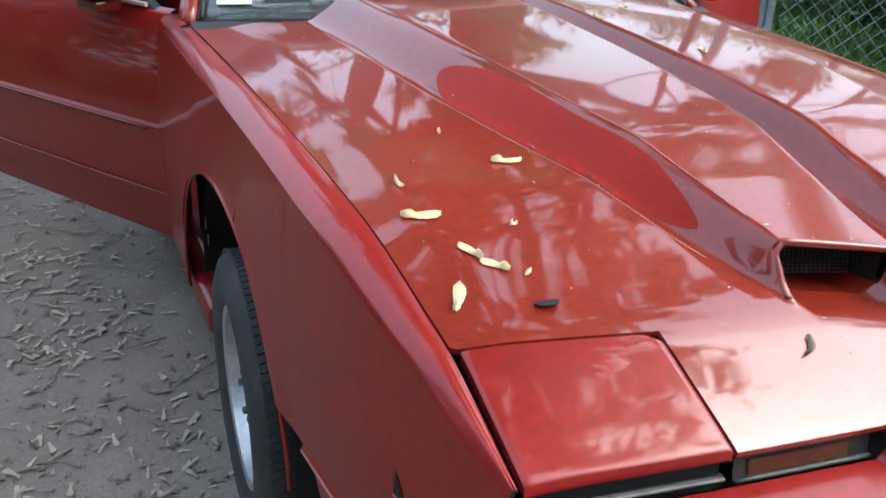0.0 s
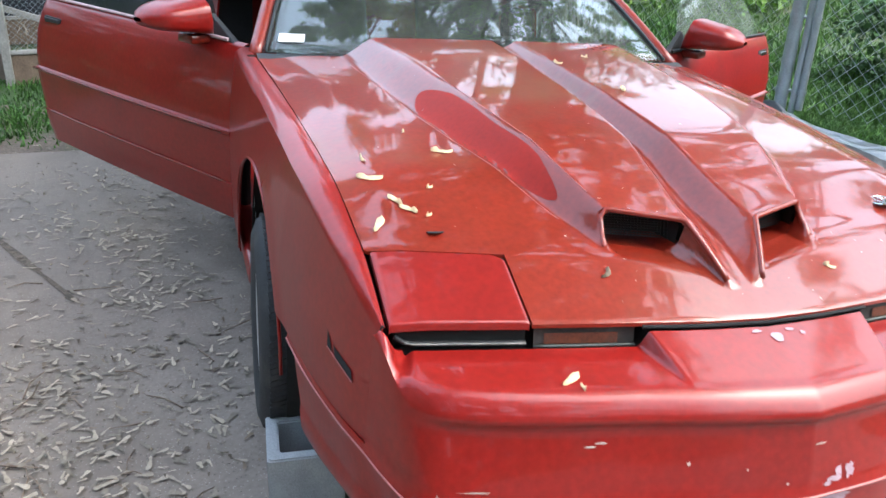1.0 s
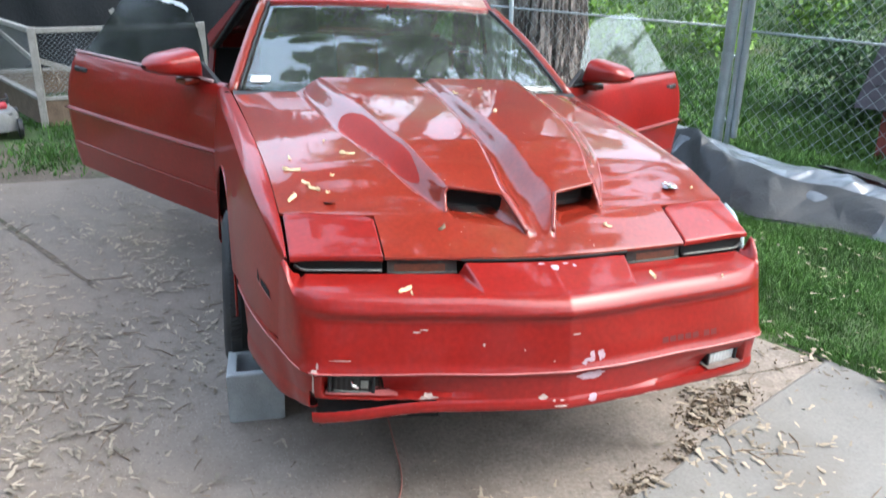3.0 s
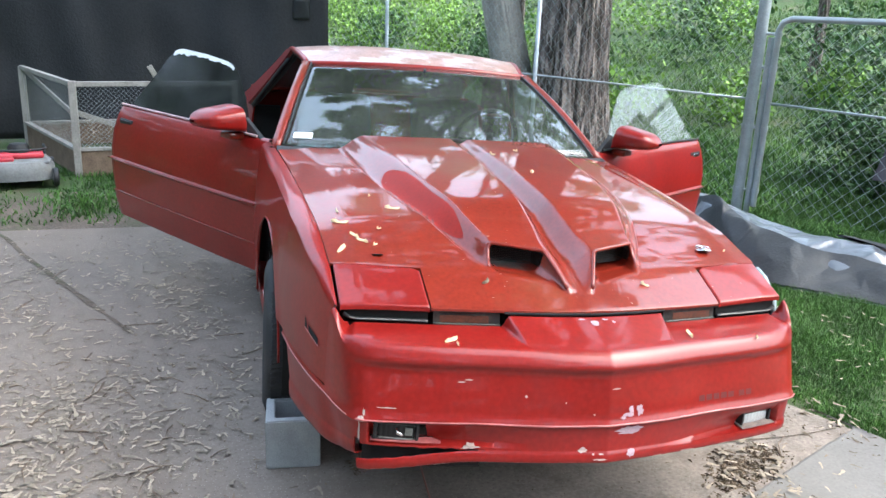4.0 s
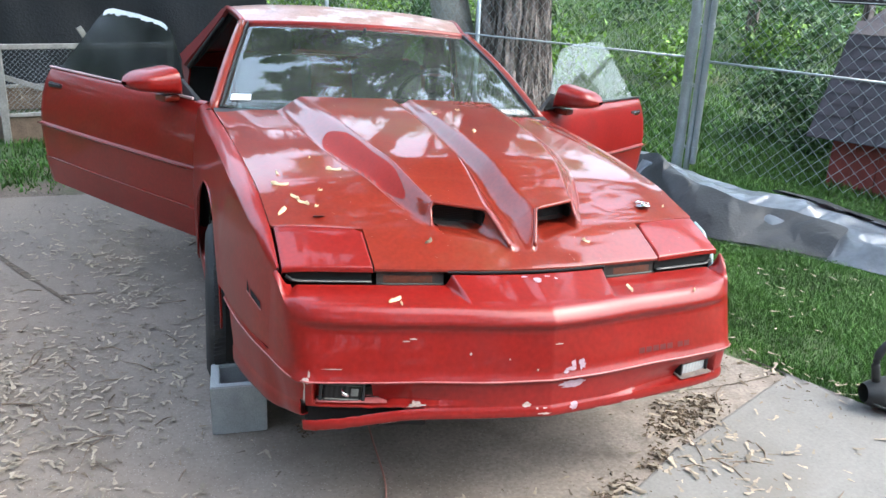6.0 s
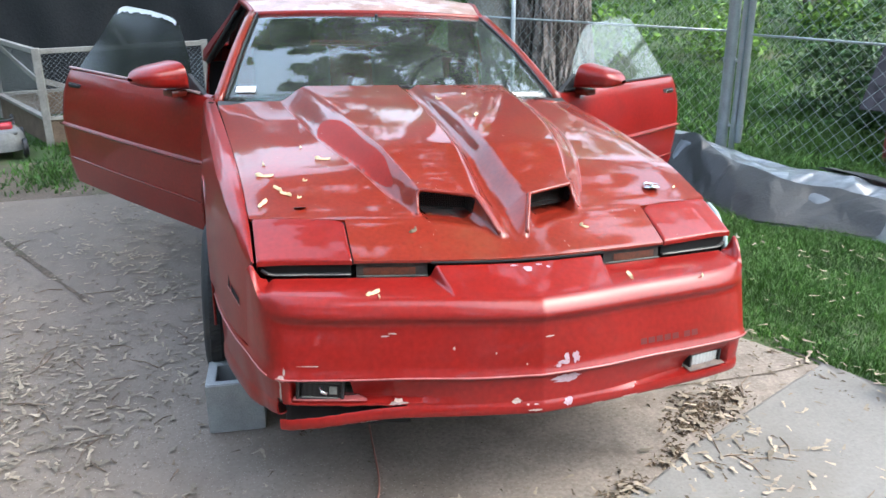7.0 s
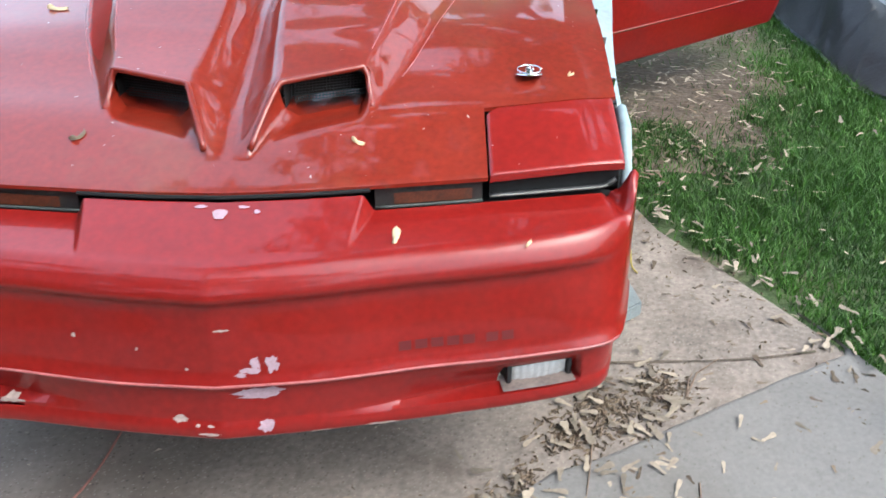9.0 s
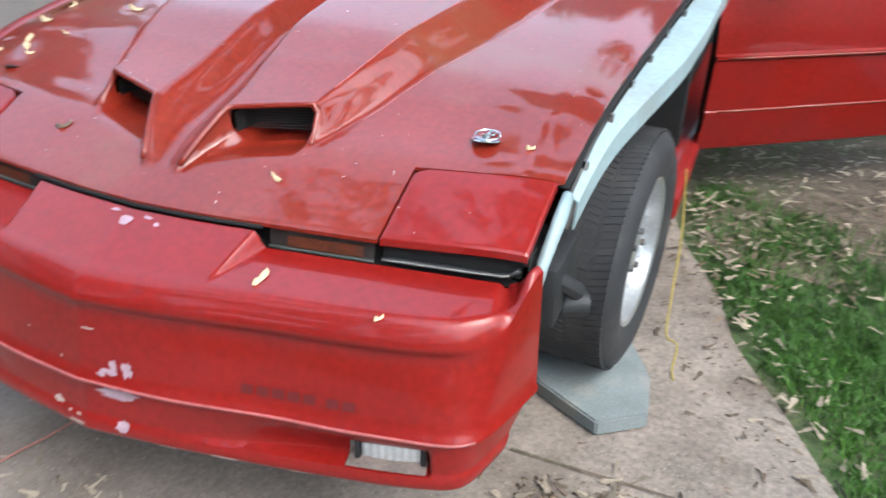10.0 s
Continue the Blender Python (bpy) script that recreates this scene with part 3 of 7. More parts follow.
SIDE_LIP = [(0.818, 0.33), (0.840, 0.43), (0.862, 0.53), (0.877, 0.61), (0.888, 0.68)]
PER = [24, 52, 18, 14, 12, 12, 14, 14, 12, 12, 10, 10, 10, 10]


def knots(points):
    """A smooth run through the points with a set number of steps between each pair, so that runs with like points stay in step."""
    P = np.array(points, float)
    Q = np.vstack([2 * P[0] - P[1], P, 2 * P[-1] - P[-2]])
    out = []
    for i in range(len(P) - 1):
        p0, p1, p2, p3 = Q[i:i + 4]
        for t in np.linspace(0, 1, PER[i], endpoint=False):
            out.append(0.5 * (2 * p1 + (p2 - p0) * t + (2 * p0 - 5 * p1 + 4 * p2 - p3) * t * t + (3 * p1 - p0 - 3 * p2 + p3) * t ** 3))
    return np.array(out + [P[-1]])


def both(points, side):
    left, right = knots(points + side), knots(points)
    return np.array([(-x, y) for x, y in left[::-1]] + [(x, y) for x, y in right[1:]])


P_RIDGE, P_BEAD, P_LIP = both(RIDGE, SIDE_TOP), both(BEADS, SIDE_BEAD), both(LIPS, SIDE_LIP)
P_BACK = both(BACKS, [(0.80, 0.40), (0.82, 0.5), (0.83, 0.6), (0.84, 0.7), (0.85, 0.8)])
tang = np.gradient(P_BEAD, axis=0)
tang /= np.linalg.norm(tang, axis=1)[:, None]
INWARD = np.stack([-tang[:, 1], tang[:, 0]], 1)                    # towards the car
TOPS = [1.0, 0.97, 0.9, 0.8, 0.7, 0.6, 0.5, 0.42, 0.36, 0.30, 0.25, 0.20, 0.15, 0.11, 0.07, 0.035]
# share of the way from ridge (0) to bead (1) to lip (2), and how far the skin lies inwards there
SKIN = [(0.0, 0.0), (0.03, 0.0005), (0.06, 0.003), (0.09, 0.007), (0.13, 0.012), (0.18, 0.014), (0.25, 0.013), (0.40, 0.009), (0.60, 0.005), (0.80, 0.002), (0.95, 0.0), (0.985, -0.005), (1.03, -0.006), (1.06, 0.002),
        (1.10, 0.006), (1.16, 0.007), (1.24, 0.007), (1.32, 0.007), (1.40, 0.007), (1.48, 0.007), (1.55, 0.007), (1.62, 0.007), (1.67, 0.007), (1.70, 0.006), (1.74, 0.003), (1.82, 0.001), (1.92, 0.0), (1.97, 0.003), (2.0, 0.012), (2.01, 0.06)]
BEAD_Z = 0.492
FOG = {1: (0.540, 0.684, 1.30, 1.74), -1: (0.556, 0.712, 1.08, 1.60)}     # pocket: from, to, upper and lower share


def ridge_z(i):
    return 0.667 + (0.088 * float(smoothstep(0.185, 0.318, P_RIDGE[i][1])) if abs(P_RIDGE[i][0]) > 0.7 else 0.0)


def lip_z(i):
    x, y = P_LIP[i]
    return 0.370 if x > 0 else float(np.interp(y, [0.10, 0.14, 0.27, 0.45, 0.60, 0.70], [0.370, 0.368, 0.325, 0.302, 0.288, 0.284]))


def top_point(i, t):
    """The bumper's upper side: t runs from the ridge (0) to the gap under the hood (1)."""
    r, b, rz = P_RIDGE[i], P_BACK[i], ridge_z(i)
    p = r + (b - r) * t
    tt = min(1.0, max(0.0, (t - 0.28) / 0.72))
    roll = 1 - (1 - min(1.0, t / 0.28)) ** 2
    z = rz + (0.710 - rz) * roll + 0.012 * tt
    xb, a = 0.246 + 0.040 * tt, abs(p[0])
    z += 0.035 * tt * (1 - float(smoothstep(xb - 0.004 - 0.018 * tt, xb + 0.003, a)))
    c = float(smoothstep(0.185, 0.30, r[1])) if abs(r[0]) > 0.7 else 0.0
    crest = rz + 0.010 * math.sin(math.pi * min(1.0, t / 0.5)) - max(0.0, rz - 0.722) * float(smoothstep(0.40, 0.9, t))
    return (p[0], p[1], z * (1 - c) + crest * c)


def skin_point(i, f, inset):
    rz, lz = ridge_z(i), lip_z(i)
    if f <= 1:
        p, z = P_RIDGE[i] + (P_BEAD[i] - P_RIDGE[i]) * f, rz + (BEAD_Z - rz) * f
    else:
        g = min(f - 1, 1.0)
        p, z = P_BEAD[i] + (P_LIP[i] - P_BEAD[i]) * g, BEAD_Z + (lz - BEAD_Z) * g - (0.002 if f > 2 else 0)
    x, y = p
    s, a = (1 if x > 0 else -1), abs(x)
    if f < 0.9:
        inset *= 1 - float(smoothstep(0.68, 0.79, a))                        # the groove under the ridge runs out at the corners
    x0, x1, f0, f1 = FOG[s]
    if f0 - 0.16 < f <= f1 - 0.03 and a < x1 + 0.012 and y < 0.3:           # the channel that widens into the lamp's pocket
        inset += 0.034 * float(smoothstep(0.20, x0, a)) * (1 - float(smoothstep(x1, x1 + 0.010, a))) * float(smoothstep(f0 - 0.16, f1 - 0.08, f)) ** 0.8
    if x < -0.39 and y < 0.135:                                             # the skirt has torn along one corner and sags
        q = float(smoothstep(-0.39, -0.78, x))
        if f > 1.69:
            z -= 0.036 * q + 0.004 * noise.noise((x * 40, 0, 3.0)) * q
            inset -= 0.016 * q
        elif f > 1.6:
            z += 0.006 * noise.noise((x * 26, 0, 1.0))
    return (x + INWARD[i][0] * inset, y + INWARD[i][1] * inset, z)


def bumper_keep(i, j, rows):
    x, y = P_BEAD[i]
    s, a = (1 if x > 0 else -1), abs(x)
    if rows[j][0] == "t":
        return x > -0.8 or P_RIDGE[i][1] < 0.319                             # the fender covers the rest
    f = rows[j][1]
    if x < 0 and P_RIDGE[i][1] > 0.323 and f < 0.94:
        return False
    x0, x1, f0, f1 = FOG[s]
    if x0 < a < x1 and f0 - 0.001 < f < f1 - 0.05 and y < 0.3:
        return False
    if -0.775 < x < -0.41 and 1.66 < f < 1.69 and y < 0.14:
        return False                                                         # the tear
    return not (-0.768 < x < -0.752 and f > 1.5 and y < 0.16)


def build_bumper():
    rows = [("t", t) for t in TOPS] + [("s", f, w) for f, w in SKIN]
    data = sheet(list(range(len(P_RIDGE))), rows, lambda i, r: top_point(i, r[1]) if r[0] == "t" else skin_point(i, r[1], r[2]), lambda i, j: bumper_keep(i, j, rows))
    bumper = part("bumper_cover", thick((data[0], [q[::-1] for q in data[1]]), 0.004), RED_SIDE, car, "cracked red bumper cover, torn at one lower corner", smooth=50)
    part("bumper_core", merge(box(-0.70, 0.70, 0.22, 0.34, 0.40, 0.64), box(-0.50, 0.50, 0.14, 0.24, 0.42, 0.62)), GAP, car, "dark bumper core")
    return bumper


bumper = build_bumper()


def bumper_face(x, z, out=0.002):
    """A place on the bumper's front skin."""
    f = (0.667 - z) / (0.667 - BEAD_Z) if z > BEAD_Z else 1 + (BEAD_Z - z) / (BEAD_Z - 0.370)
    inset = float(np.interp(f, [k[0] for k in SKIN], [k[1] for k in SKIN]))
    plan = P_RIDGE + (P_BEAD - P_RIDGE) * f if f <= 1 else P_BEAD + (P_LIP - P_BEAD) * (f - 1)
    front = np.where(plan[:, 1] < 0.33)[0]
    j = int(np.clip(np.searchsorted(plan[front, 0], x), 1, len(front) - 1))
    i0, i1 = front[j - 1], front[j]
    k = float(np.clip((x - plan[i0, 0]) / (plan[i1, 0] - plan[i0, 0]), 0, 1))
    a, b = Vector(skin_point(i0, f, inset - out)), Vector(skin_point(i1, f, inset - out))
    return tuple(a + (b - a) * k)


def bumper_top(x, y):
    """A place on the bumper's upper side."""
    front = np.where(P_RIDGE[:, 1] < 0.33)[0]
    best = None
    for i in front:
        t = (y - P_RIDGE[i][1]) / max(0.01, P_BACK[i][1] - P_RIDGE[i][1])
        p = top_point(i, min(max(t, 0.0), 1.0))
        if best is None or abs(p[0] - x) < abs(best[0] - x):
            best = p
    return best


def skin_patch(name, outline, mat, label=""):
    """An uneven patch lying on the bumper's skin, given by outlines in (x, z)."""
    for loop in outline:
        cx, cz = np.mean(loop, 0)
        part(name, ([bumper_face(cx, cz)] + [bumper_face(x, z) for x, z in loop], [(0, 1 + k, 1 + (k + 1) % len(loop)) for k in range(len(loop))]), mat, bumper, label)


# black sheet for the shade behind the torn skirt
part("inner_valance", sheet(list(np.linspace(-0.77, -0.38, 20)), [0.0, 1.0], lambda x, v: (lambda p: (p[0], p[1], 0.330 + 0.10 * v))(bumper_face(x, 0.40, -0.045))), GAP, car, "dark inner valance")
bead = [bumper_face(x, BEAD_Z + 0.001, 0.002) for x in np.linspace(-0.75, 0.76, 90)]
part("bumper_bead", tube(bead, 0.0028, 6), BEAD, bumper, "worn pale bead", smooth=True)
side_bead = [Vector(skin_point(i, 1.0, -0.0065)) for i in range(0, 120, 2) if P_BEAD[i][1] > 0.15 and P_BEAD[i][0] < 0]
part("bumper_bead", tube(side_bead, 0.0024, 6), BEAD, bumper, "worn pale bead", smooth=True)
for s in (-1, 1):
    x0, x1, f0, f1 = FOG[s]
    zf = BEAD_Z - (f1 - 1.03) * (BEAD_Z - 0.370)
    part("pocket_sill", sheet(list(np.linspace(x0 - (0.05 if s < 0 else 0.004), x1, 16)), [0.0, 1.0], lambda x, v: (lambda p: (p[0], p[1], zf + 0.002 + 0.004 * v))(bumper_face(s * x, zf - 0.006, -0.002 - 0.045 * v * float(smoothstep(x0 - 0.07, x0, x))))), SILL if s > 0 else BEAD, bumper, "dusty pocket sill")


def smear(cx, cz, w, h, seed, n=18, rough=0.35):
    rng = random.Random(seed)
    return [(cx + w * (1 + rng.uniform(-rough, rough)) * math.cos(2 * math.pi * k / n), cz + h * (1 + rng.uniform(-rough, rough)) * math.sin(2 * math.pi * k / n)) for k in range(n)]


skin_patch("paint_scrape", [smear(0.078, 0.468, 0.044, 0.014, 1), smear(0.105, 0.530, 0.011, 0.017, 2), smear(0.066, 0.520, 0.020, 0.006, 3), smear(0.075, 0.534, 0.008, 0.013, 4), smear(0.048, 0.512, 0.011, 0.005, 31),
                            smear(0.082, 0.398, 0.014, 0.012, 5)], PRIMER, "pale scrape showing primer")
skin_patch("paint_chip", [smear(-0.078, 0.413, 0.013, 0.008, 6), smear(-0.022, 0.386, 0.02, 0.003, 7), smear(-0.045, 0.402, 0.004, 0.003, 21), smear(-0.02, 0.402, 0.006, 0.002, 22),
                            smear(-0.744, 0.452, 0.003, 0.030, 8), smear(-0.737, 0.494, 0.010, 0.009, 9), smear(-0.730, 0.512, 0.003, 0.010, 10), smear(-0.50, 0.372, 0.022, 0.004, 11),
                            smear(-0.42, 0.418, 0.03, 0.005, 12), smear(-0.45, 0.610, 0.012, 0.002, 13), smear(-0.43, 0.616, 0.012, 0.002, 14), smear(-0.26, 0.575, 0.003, 0.004, 15),
                            smear(-0.05, 0.525, 0.003, 0.003, 16), smear(-0.14, 0.56, 0.002, 0.003, 17), smear(0.30, 0.378, 0.03, 0.003, 18), smear(0.18, 0.376, 0.02, 0.004, 19),
                            smear(0.45, 0.376, 0.02, 0.003, 20), smear(-0.66, 0.53, 0.03, 0.0015, 32), smear(0.02, 0.60, 0.014, 0.002, 33)], CHIP, "chip in the paint")
# raised badge letters, as plain bars
bars = []
for k in range(7):
    x = 0.335 + k * 0.030 + (0.014 if k > 4 else 0)
    bars.append([(x, 0.528), (x + 0.023, 0.528), (x + 0.023, 0.546), (x, 0.546)])
skin_patch("badge_bar", bars, material("embossed_red", (0.11, 0.008, 0.008), 0.5, 0, 0.1, 9, 60, 0.02), "dark red embossed badge bar")

# fog lamps in their pockets
for s in (-1, 1):
    x0, x1, f0, f1 = FOG[s]
    zc = 0.427 if s > 0 else 0.452
    lamp = part("fog_lamp", merge(box(-0.068, 0.068, 0.006, 0.06, -0.030, -0.024, 0.003), box(-0.068, 0.068, 0.006, 0.06, 0.022, 0.028, 0.003),
                                  box(-0.068, -0.058, 0.006, 0.06, -0.026, 0.026, 0.003), box(0.058, 0.068, 0.006, 0.06, -0.026, 0.026, 0.003), box(-0.066, 0.066, 0.045, 0.06, -0.028, 0.026)),
                BLACK, car, "black fog lamp housing", place=pose(s * (0.611 if s > 0 else 0.634), 0.100 if s > 0 else 0.102, zc, 0, 0, s * 13) @ (pose(0, 0, 0) if s > 0 else pose(0, 0.0, 0, -6, 2, 0)))
    lens = sheet(list(np.linspace(-0.056, 0.056, 30)), list(np.linspace(-0.022, 0.020, 8)), lambda x, z: (x, 0.010 + 1.6 * x * x + 2.0 * z * z + 0.0012 * math.sin(x * 420), z))
    part("lens", lens, LENS if s > 0 else SMOKE, lamp, "clear ribbed lens" if s > 0 else "cracked dusty lens", smooth=True)
    part("lens_rim", tube([(-0.057, 0.012, -0.022), (0.057, 0.012, -0.022), (0.057, 0.012, 0.020), (-0.057, 0.012, 0.020)], 0.0022, 6, True), PALE_TRIM if s < 0 else BLACK, lamp, smooth=True)
    if s < 0:
        part("bulb_holder", tube([(0.0, 0.012, 0.010), (0.004, 0.008, -0.006), (0.02, 0.009, -0.010)], 0.006, 6), CHROME, lamp, smooth=True)
        part("lens_shard", merge(box(0.026, 0.048, 0.008, 0.012, -0.012, 0.012, 0.002), box(-0.05, 0.05, 0.006, 0.014, -0.024, -0.021, 0.001)), TRIM_STRIP, lamp, "broken piece of clear lens")

# turn signals between hood and bumper
for s in (-1, 1):
    sig = sheet(list(np.linspace(0.288, 0.498, 16)), [0.0, 1.0, 2.0], lambda x, v: (s * x, hood_edge(x) + 0.006 + (0.006 if v > 0.5 else 0.0), (0.720, 0.752, 0.768)[int(v)]))
    lens = part("turn_signal", sig, SMOKE, car, "dusty smoked turn signal", smooth=True)
    am = sheet(list(np.linspace(0.325, 0.478, 10)), [0.0, 1.0], lambda x, v: (s * x, hood_edge(x) + 0.004 + 0.004 * v, 0.727 + 0.022 * v))
    part("amber_bulb_lens", am, AMBER, lens, "amber lens")
    part("signal_rim", tube([(s * x, hood_edge(x) + 0.003, 0.722) for x in np.linspace(0.288, 0.498, 10)], 0.0035, 6), PALE_TRIM, lens, smooth=True)
# black box and sheet paint the shade between hood and bumper
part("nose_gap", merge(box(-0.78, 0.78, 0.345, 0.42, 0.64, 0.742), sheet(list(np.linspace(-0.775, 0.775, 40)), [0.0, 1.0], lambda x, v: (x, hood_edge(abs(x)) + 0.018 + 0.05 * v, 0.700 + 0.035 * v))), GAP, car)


# ---- the fender that is still there ----
WHEEL_Y = 1.18
ARCH_Y, ARCH_Z, ARCH_R = 1.333, 0.315, 0.457
SIDE_RUN = knots(RIDGE + SIDE_TOP)[160:]


def fender_width(y):
    if y < 0.83:
        return float(np.interp(y, SIDE_RUN[:, 1], SIDE_RUN[:, 0])) + 0.0005 + 0.0035 * float(smoothstep(0.35, 0.7, y))
    return float(np.interp(y, [0.83, 0.90, 1.2, 1.6, 2.12], [0.9125, 0.919, 0.932, 0.947, 0.952]))


def fender_at(y, v):
    xs_, w = seam_x(y) + 0.006, fender_width(y)
    zt = surf(0.80, min(y, 1.9)) - 0.002
    top = 0.16
    if v < top:                                   # from the seam over the rounded crest
        k = v / top
        x = xs_ + (w - 0.012 - xs_) * (0.75 * k)
        z = zt + 0.006 * math.sin(min(1, k * 1.6) * math.pi / 2) - 0.022 * k ** 2.2
        return (-x, y, z)
    k = (v - top) / (1 - top)
    x0, z0 = xs_ + (w - 0.012 - xs_) * 0.75, zt + 0.006 - 0.022
    zb = 0.505 if y < 1.2 else 0.30
    z = z0 + (zb - z0) * k
    k = (z0 - z) / (z0 - 0.30)
    bulge = math.sin(min(1.0, k * 1.9) * math.pi / 2)
    x = x0 + (w - x0) * bulge - 0.035 * max(0, k - 0.55) ** 1.5 * float(smoothstep(0.7, 1.0, y))
    # flare round the wheel opening
    d = math.hypot(y - ARCH_Y, z - ARCH_Z)
    x += 0.007 * math.exp(-((d - ARCH_R) / 0.05) ** 2)
    if ARCH_R - 0.04 < d < ARCH_R:                 # pull the rim of the opening onto a clean arc
        f = ARCH_R / max(d, 1e-4)
        y, z = ARCH_Y + (y - ARCH_Y) * f, ARCH_Z + (z - ARCH_Z) * f
    return (-x, y, z)


def fender_spot(y, z, out=0.002):
    """A place on the fender's side."""
    v = min(np.linspace(0.16, 1, 120), key=lambda k: abs(fender_at(y, k)[2] - z))
    p = fender_at(y, v)
    return (p[0] - out, y, z)


def build_fender():
    ys = list(np.linspace(0.323, 2.10, 90))
    prof = list(np.linspace(0, 0.16, 12)) + list(np.linspace(0.18, 1, 38))
    raw = [[fender_at(y, v) for y in ys] for v in prof]

    def keep(i, j):
        q = [raw[j][i], raw[j][i + 1], raw[j + 1][i + 1], raw[j + 1][i]]
        return all(math.hypot(p[1] - ARCH_Y, p[2] - ARCH_Z) > ARCH_R - 0.003 for p in q)

    fender = part("front_fender", slab(sheet(ys, prof, fender_at, keep), 0.004, (1, 0, 0)), RED_SIDE, car, "red front fender with a scuffed crest", smooth=45)
    # flat near-black quads draw the shaded depth of the marker holes
    for slot in ([(0.478, 0.648), (0.468, 0.626), (0.388, 0.612), (0.395, 0.634)], [(0.512, 0.668), (0.508, 0.632), (0.484, 0.628), (0.490, 0.642)]):
        part("marker_slot", ([fender_spot(y, z) for y, z in slot], [(0, 1, 2, 3)]), GAP, fender, "dark side marker hole")
    part("marker_edge", tube([fender_spot(y, z) for y, z in ((0.508, 0.630), (0.468, 0.624), (0.388, 0.610))], 0.0018, 5), BEAD, fender)
    rim = [(ARCH_Y + ARCH_R * math.cos(a), ARCH_Z + ARCH_R * math.sin(a)) for a in np.linspace(0.0, math.pi - 0.05, 30)]
    part("fender_edge", tube([(-fender_width(y) + 0.002, y, z) for y, z in rim], 0.005, 6), RED_SIDE, fender, smooth=True)
    # black tube along the seam, shade of the gap as colour
    seam = [(-x, 0.3215, z + 0.0015) for x, y, z in [(-p[0], p[1], p[2]) for p in [fender_at(0.323, v) for v in np.linspace(0, 0.20, 12)]]]
    part("fender_seam", tube(seam, 0.0022, 5), GAP, fender, "dark gap between fender and bumper")
    return fender


fender = build_fender()
# wheel well shade is put into its near-black colour
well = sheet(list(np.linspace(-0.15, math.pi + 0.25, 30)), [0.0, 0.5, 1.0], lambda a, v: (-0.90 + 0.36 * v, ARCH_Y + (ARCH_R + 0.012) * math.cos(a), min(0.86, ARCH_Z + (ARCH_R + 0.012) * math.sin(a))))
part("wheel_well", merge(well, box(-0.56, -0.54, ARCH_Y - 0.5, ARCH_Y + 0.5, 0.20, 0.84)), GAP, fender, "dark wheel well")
for q, (yy, zz, sz) in enumerate(((1.760, 0.50, 0.030), (1.772, 0.44, 0.022), (1.742, 0.565, 0.014))):
    part("bare_patch", ([(-0.895 + 0.006 * q, yy + sz * 0.35 * math.cos(k) * (1 + 0.3 * math.sin(3 * k + q)), zz + sz * math.sin(k) * (1 + 0.25 * math.cos(2 * k + q))) for k in np.linspace(0, 5.9, 14)], [tuple(range(14))]), APRON, fender, "pale bare metal in the wheel well")
part("antenna_hole", lathe([(0.0, 0.001), (0.002, 0.014), (0.004, 0.014), (0.005, 0.010)], 16, "z"), GAP, car, place=pose(-0.888, 1.86, 0.986))

# ---- bared inner structure where the other fender is missing ----
def apron_at(y, v):
    w = 0.018 + 0.062 * float(smoothstep(0.60, 1.35, y)) - 0.015 * float(smoothstep(1.5, 1.9, y))
    x = seam_x(y) + 0.004 + w * min(v, 1.0)
    z = surf(0.79, min(y, 1.9)) - 0.045 - 0.012 * v
    if v > 1:
        z -= 0.055 * (v - 1)
        x -= 0.004 * (v - 1)
    return (x, y, z)


apron = part("inner_apron", thick(sheet(list(np.linspace(0.53, 2.02, 40)), [0, 0.25, 0.5, 0.75, 1.0, 1.35, 1.9], apron_at), 0.004), APRON, car, "pale blue-grey bare inner apron", smooth=40)
part("apron_wall", thick(sheet(list(np.linspace(0.50, 2.05, 30)), [0, 0.5, 1], lambda y, v: (0.80 - 0.10 * v, y, surf(0.79, min(y, 1.9)) - 0.04 - 0.50 * v)), 0.006), RUSTY, car, "grimy inner wing panel")
part("lamp_bracket", tube([(0.805, 0.50, 0.82), (0.806, 0.45, 0.80), (0.80, 0.37, 0.74), (0.792, 0.335, 0.66)], [0.012, 0.014, 0.012, 0.010], 8, flat=1.4), APRON, car, "bare pale metal bracket", smooth=True)
studs = [tube([(seam_x(y) + 0.010, y, surf(0.79, y) - 0.046), (seam_x(y) + 0.012, y, surf(0.79, y) - 0.026)], 0.006, 8) for y in (0.62, 0.80, 0.98, 1.15, 1.34, 1.55, 1.74)]
for k, st in enumerate(studs):
    part("apron_bolt", st, RUSTY if k % 2 else CHROME, apron)
part("hood_hinge_strip", thick(sheet(list(np.linspace(0.52, 1.95, 30)), [0, 1], lambda y, v: (seam_x(y) - 0.03 + 0.036 * v, y, surf(0.79, min(y, 1.9)) - 0.022 - 0.004 * v)), 0.004), BLACK, car, "dark rubber weather strip")
mech = merge(box(0.70, 0.82, 0.42, 0.60, 0.56, 0.70, 0.012), tube([(0.72, 0.40, 0.70), (0.80, 0.46, 0.66), (0.84, 0.52, 0.60)], 0.02, 8), tube([(0.80, 0.52, 0.56), (0.85, 0.56, 0.55)], 0.03, 10),
             tube([(0.60, 0.44, 0.72), (0.78, 0.43, 0.735)], 0.008, 6), tube([(0.62, 0.40, 0.69), (0.66, 0.42, 0.735), (0.70, 0.40, 0.69)], 0.006, 6))
part("lamp_motor", mech, BLACK, car, "grimy headlight motor and bracket", smooth=45)
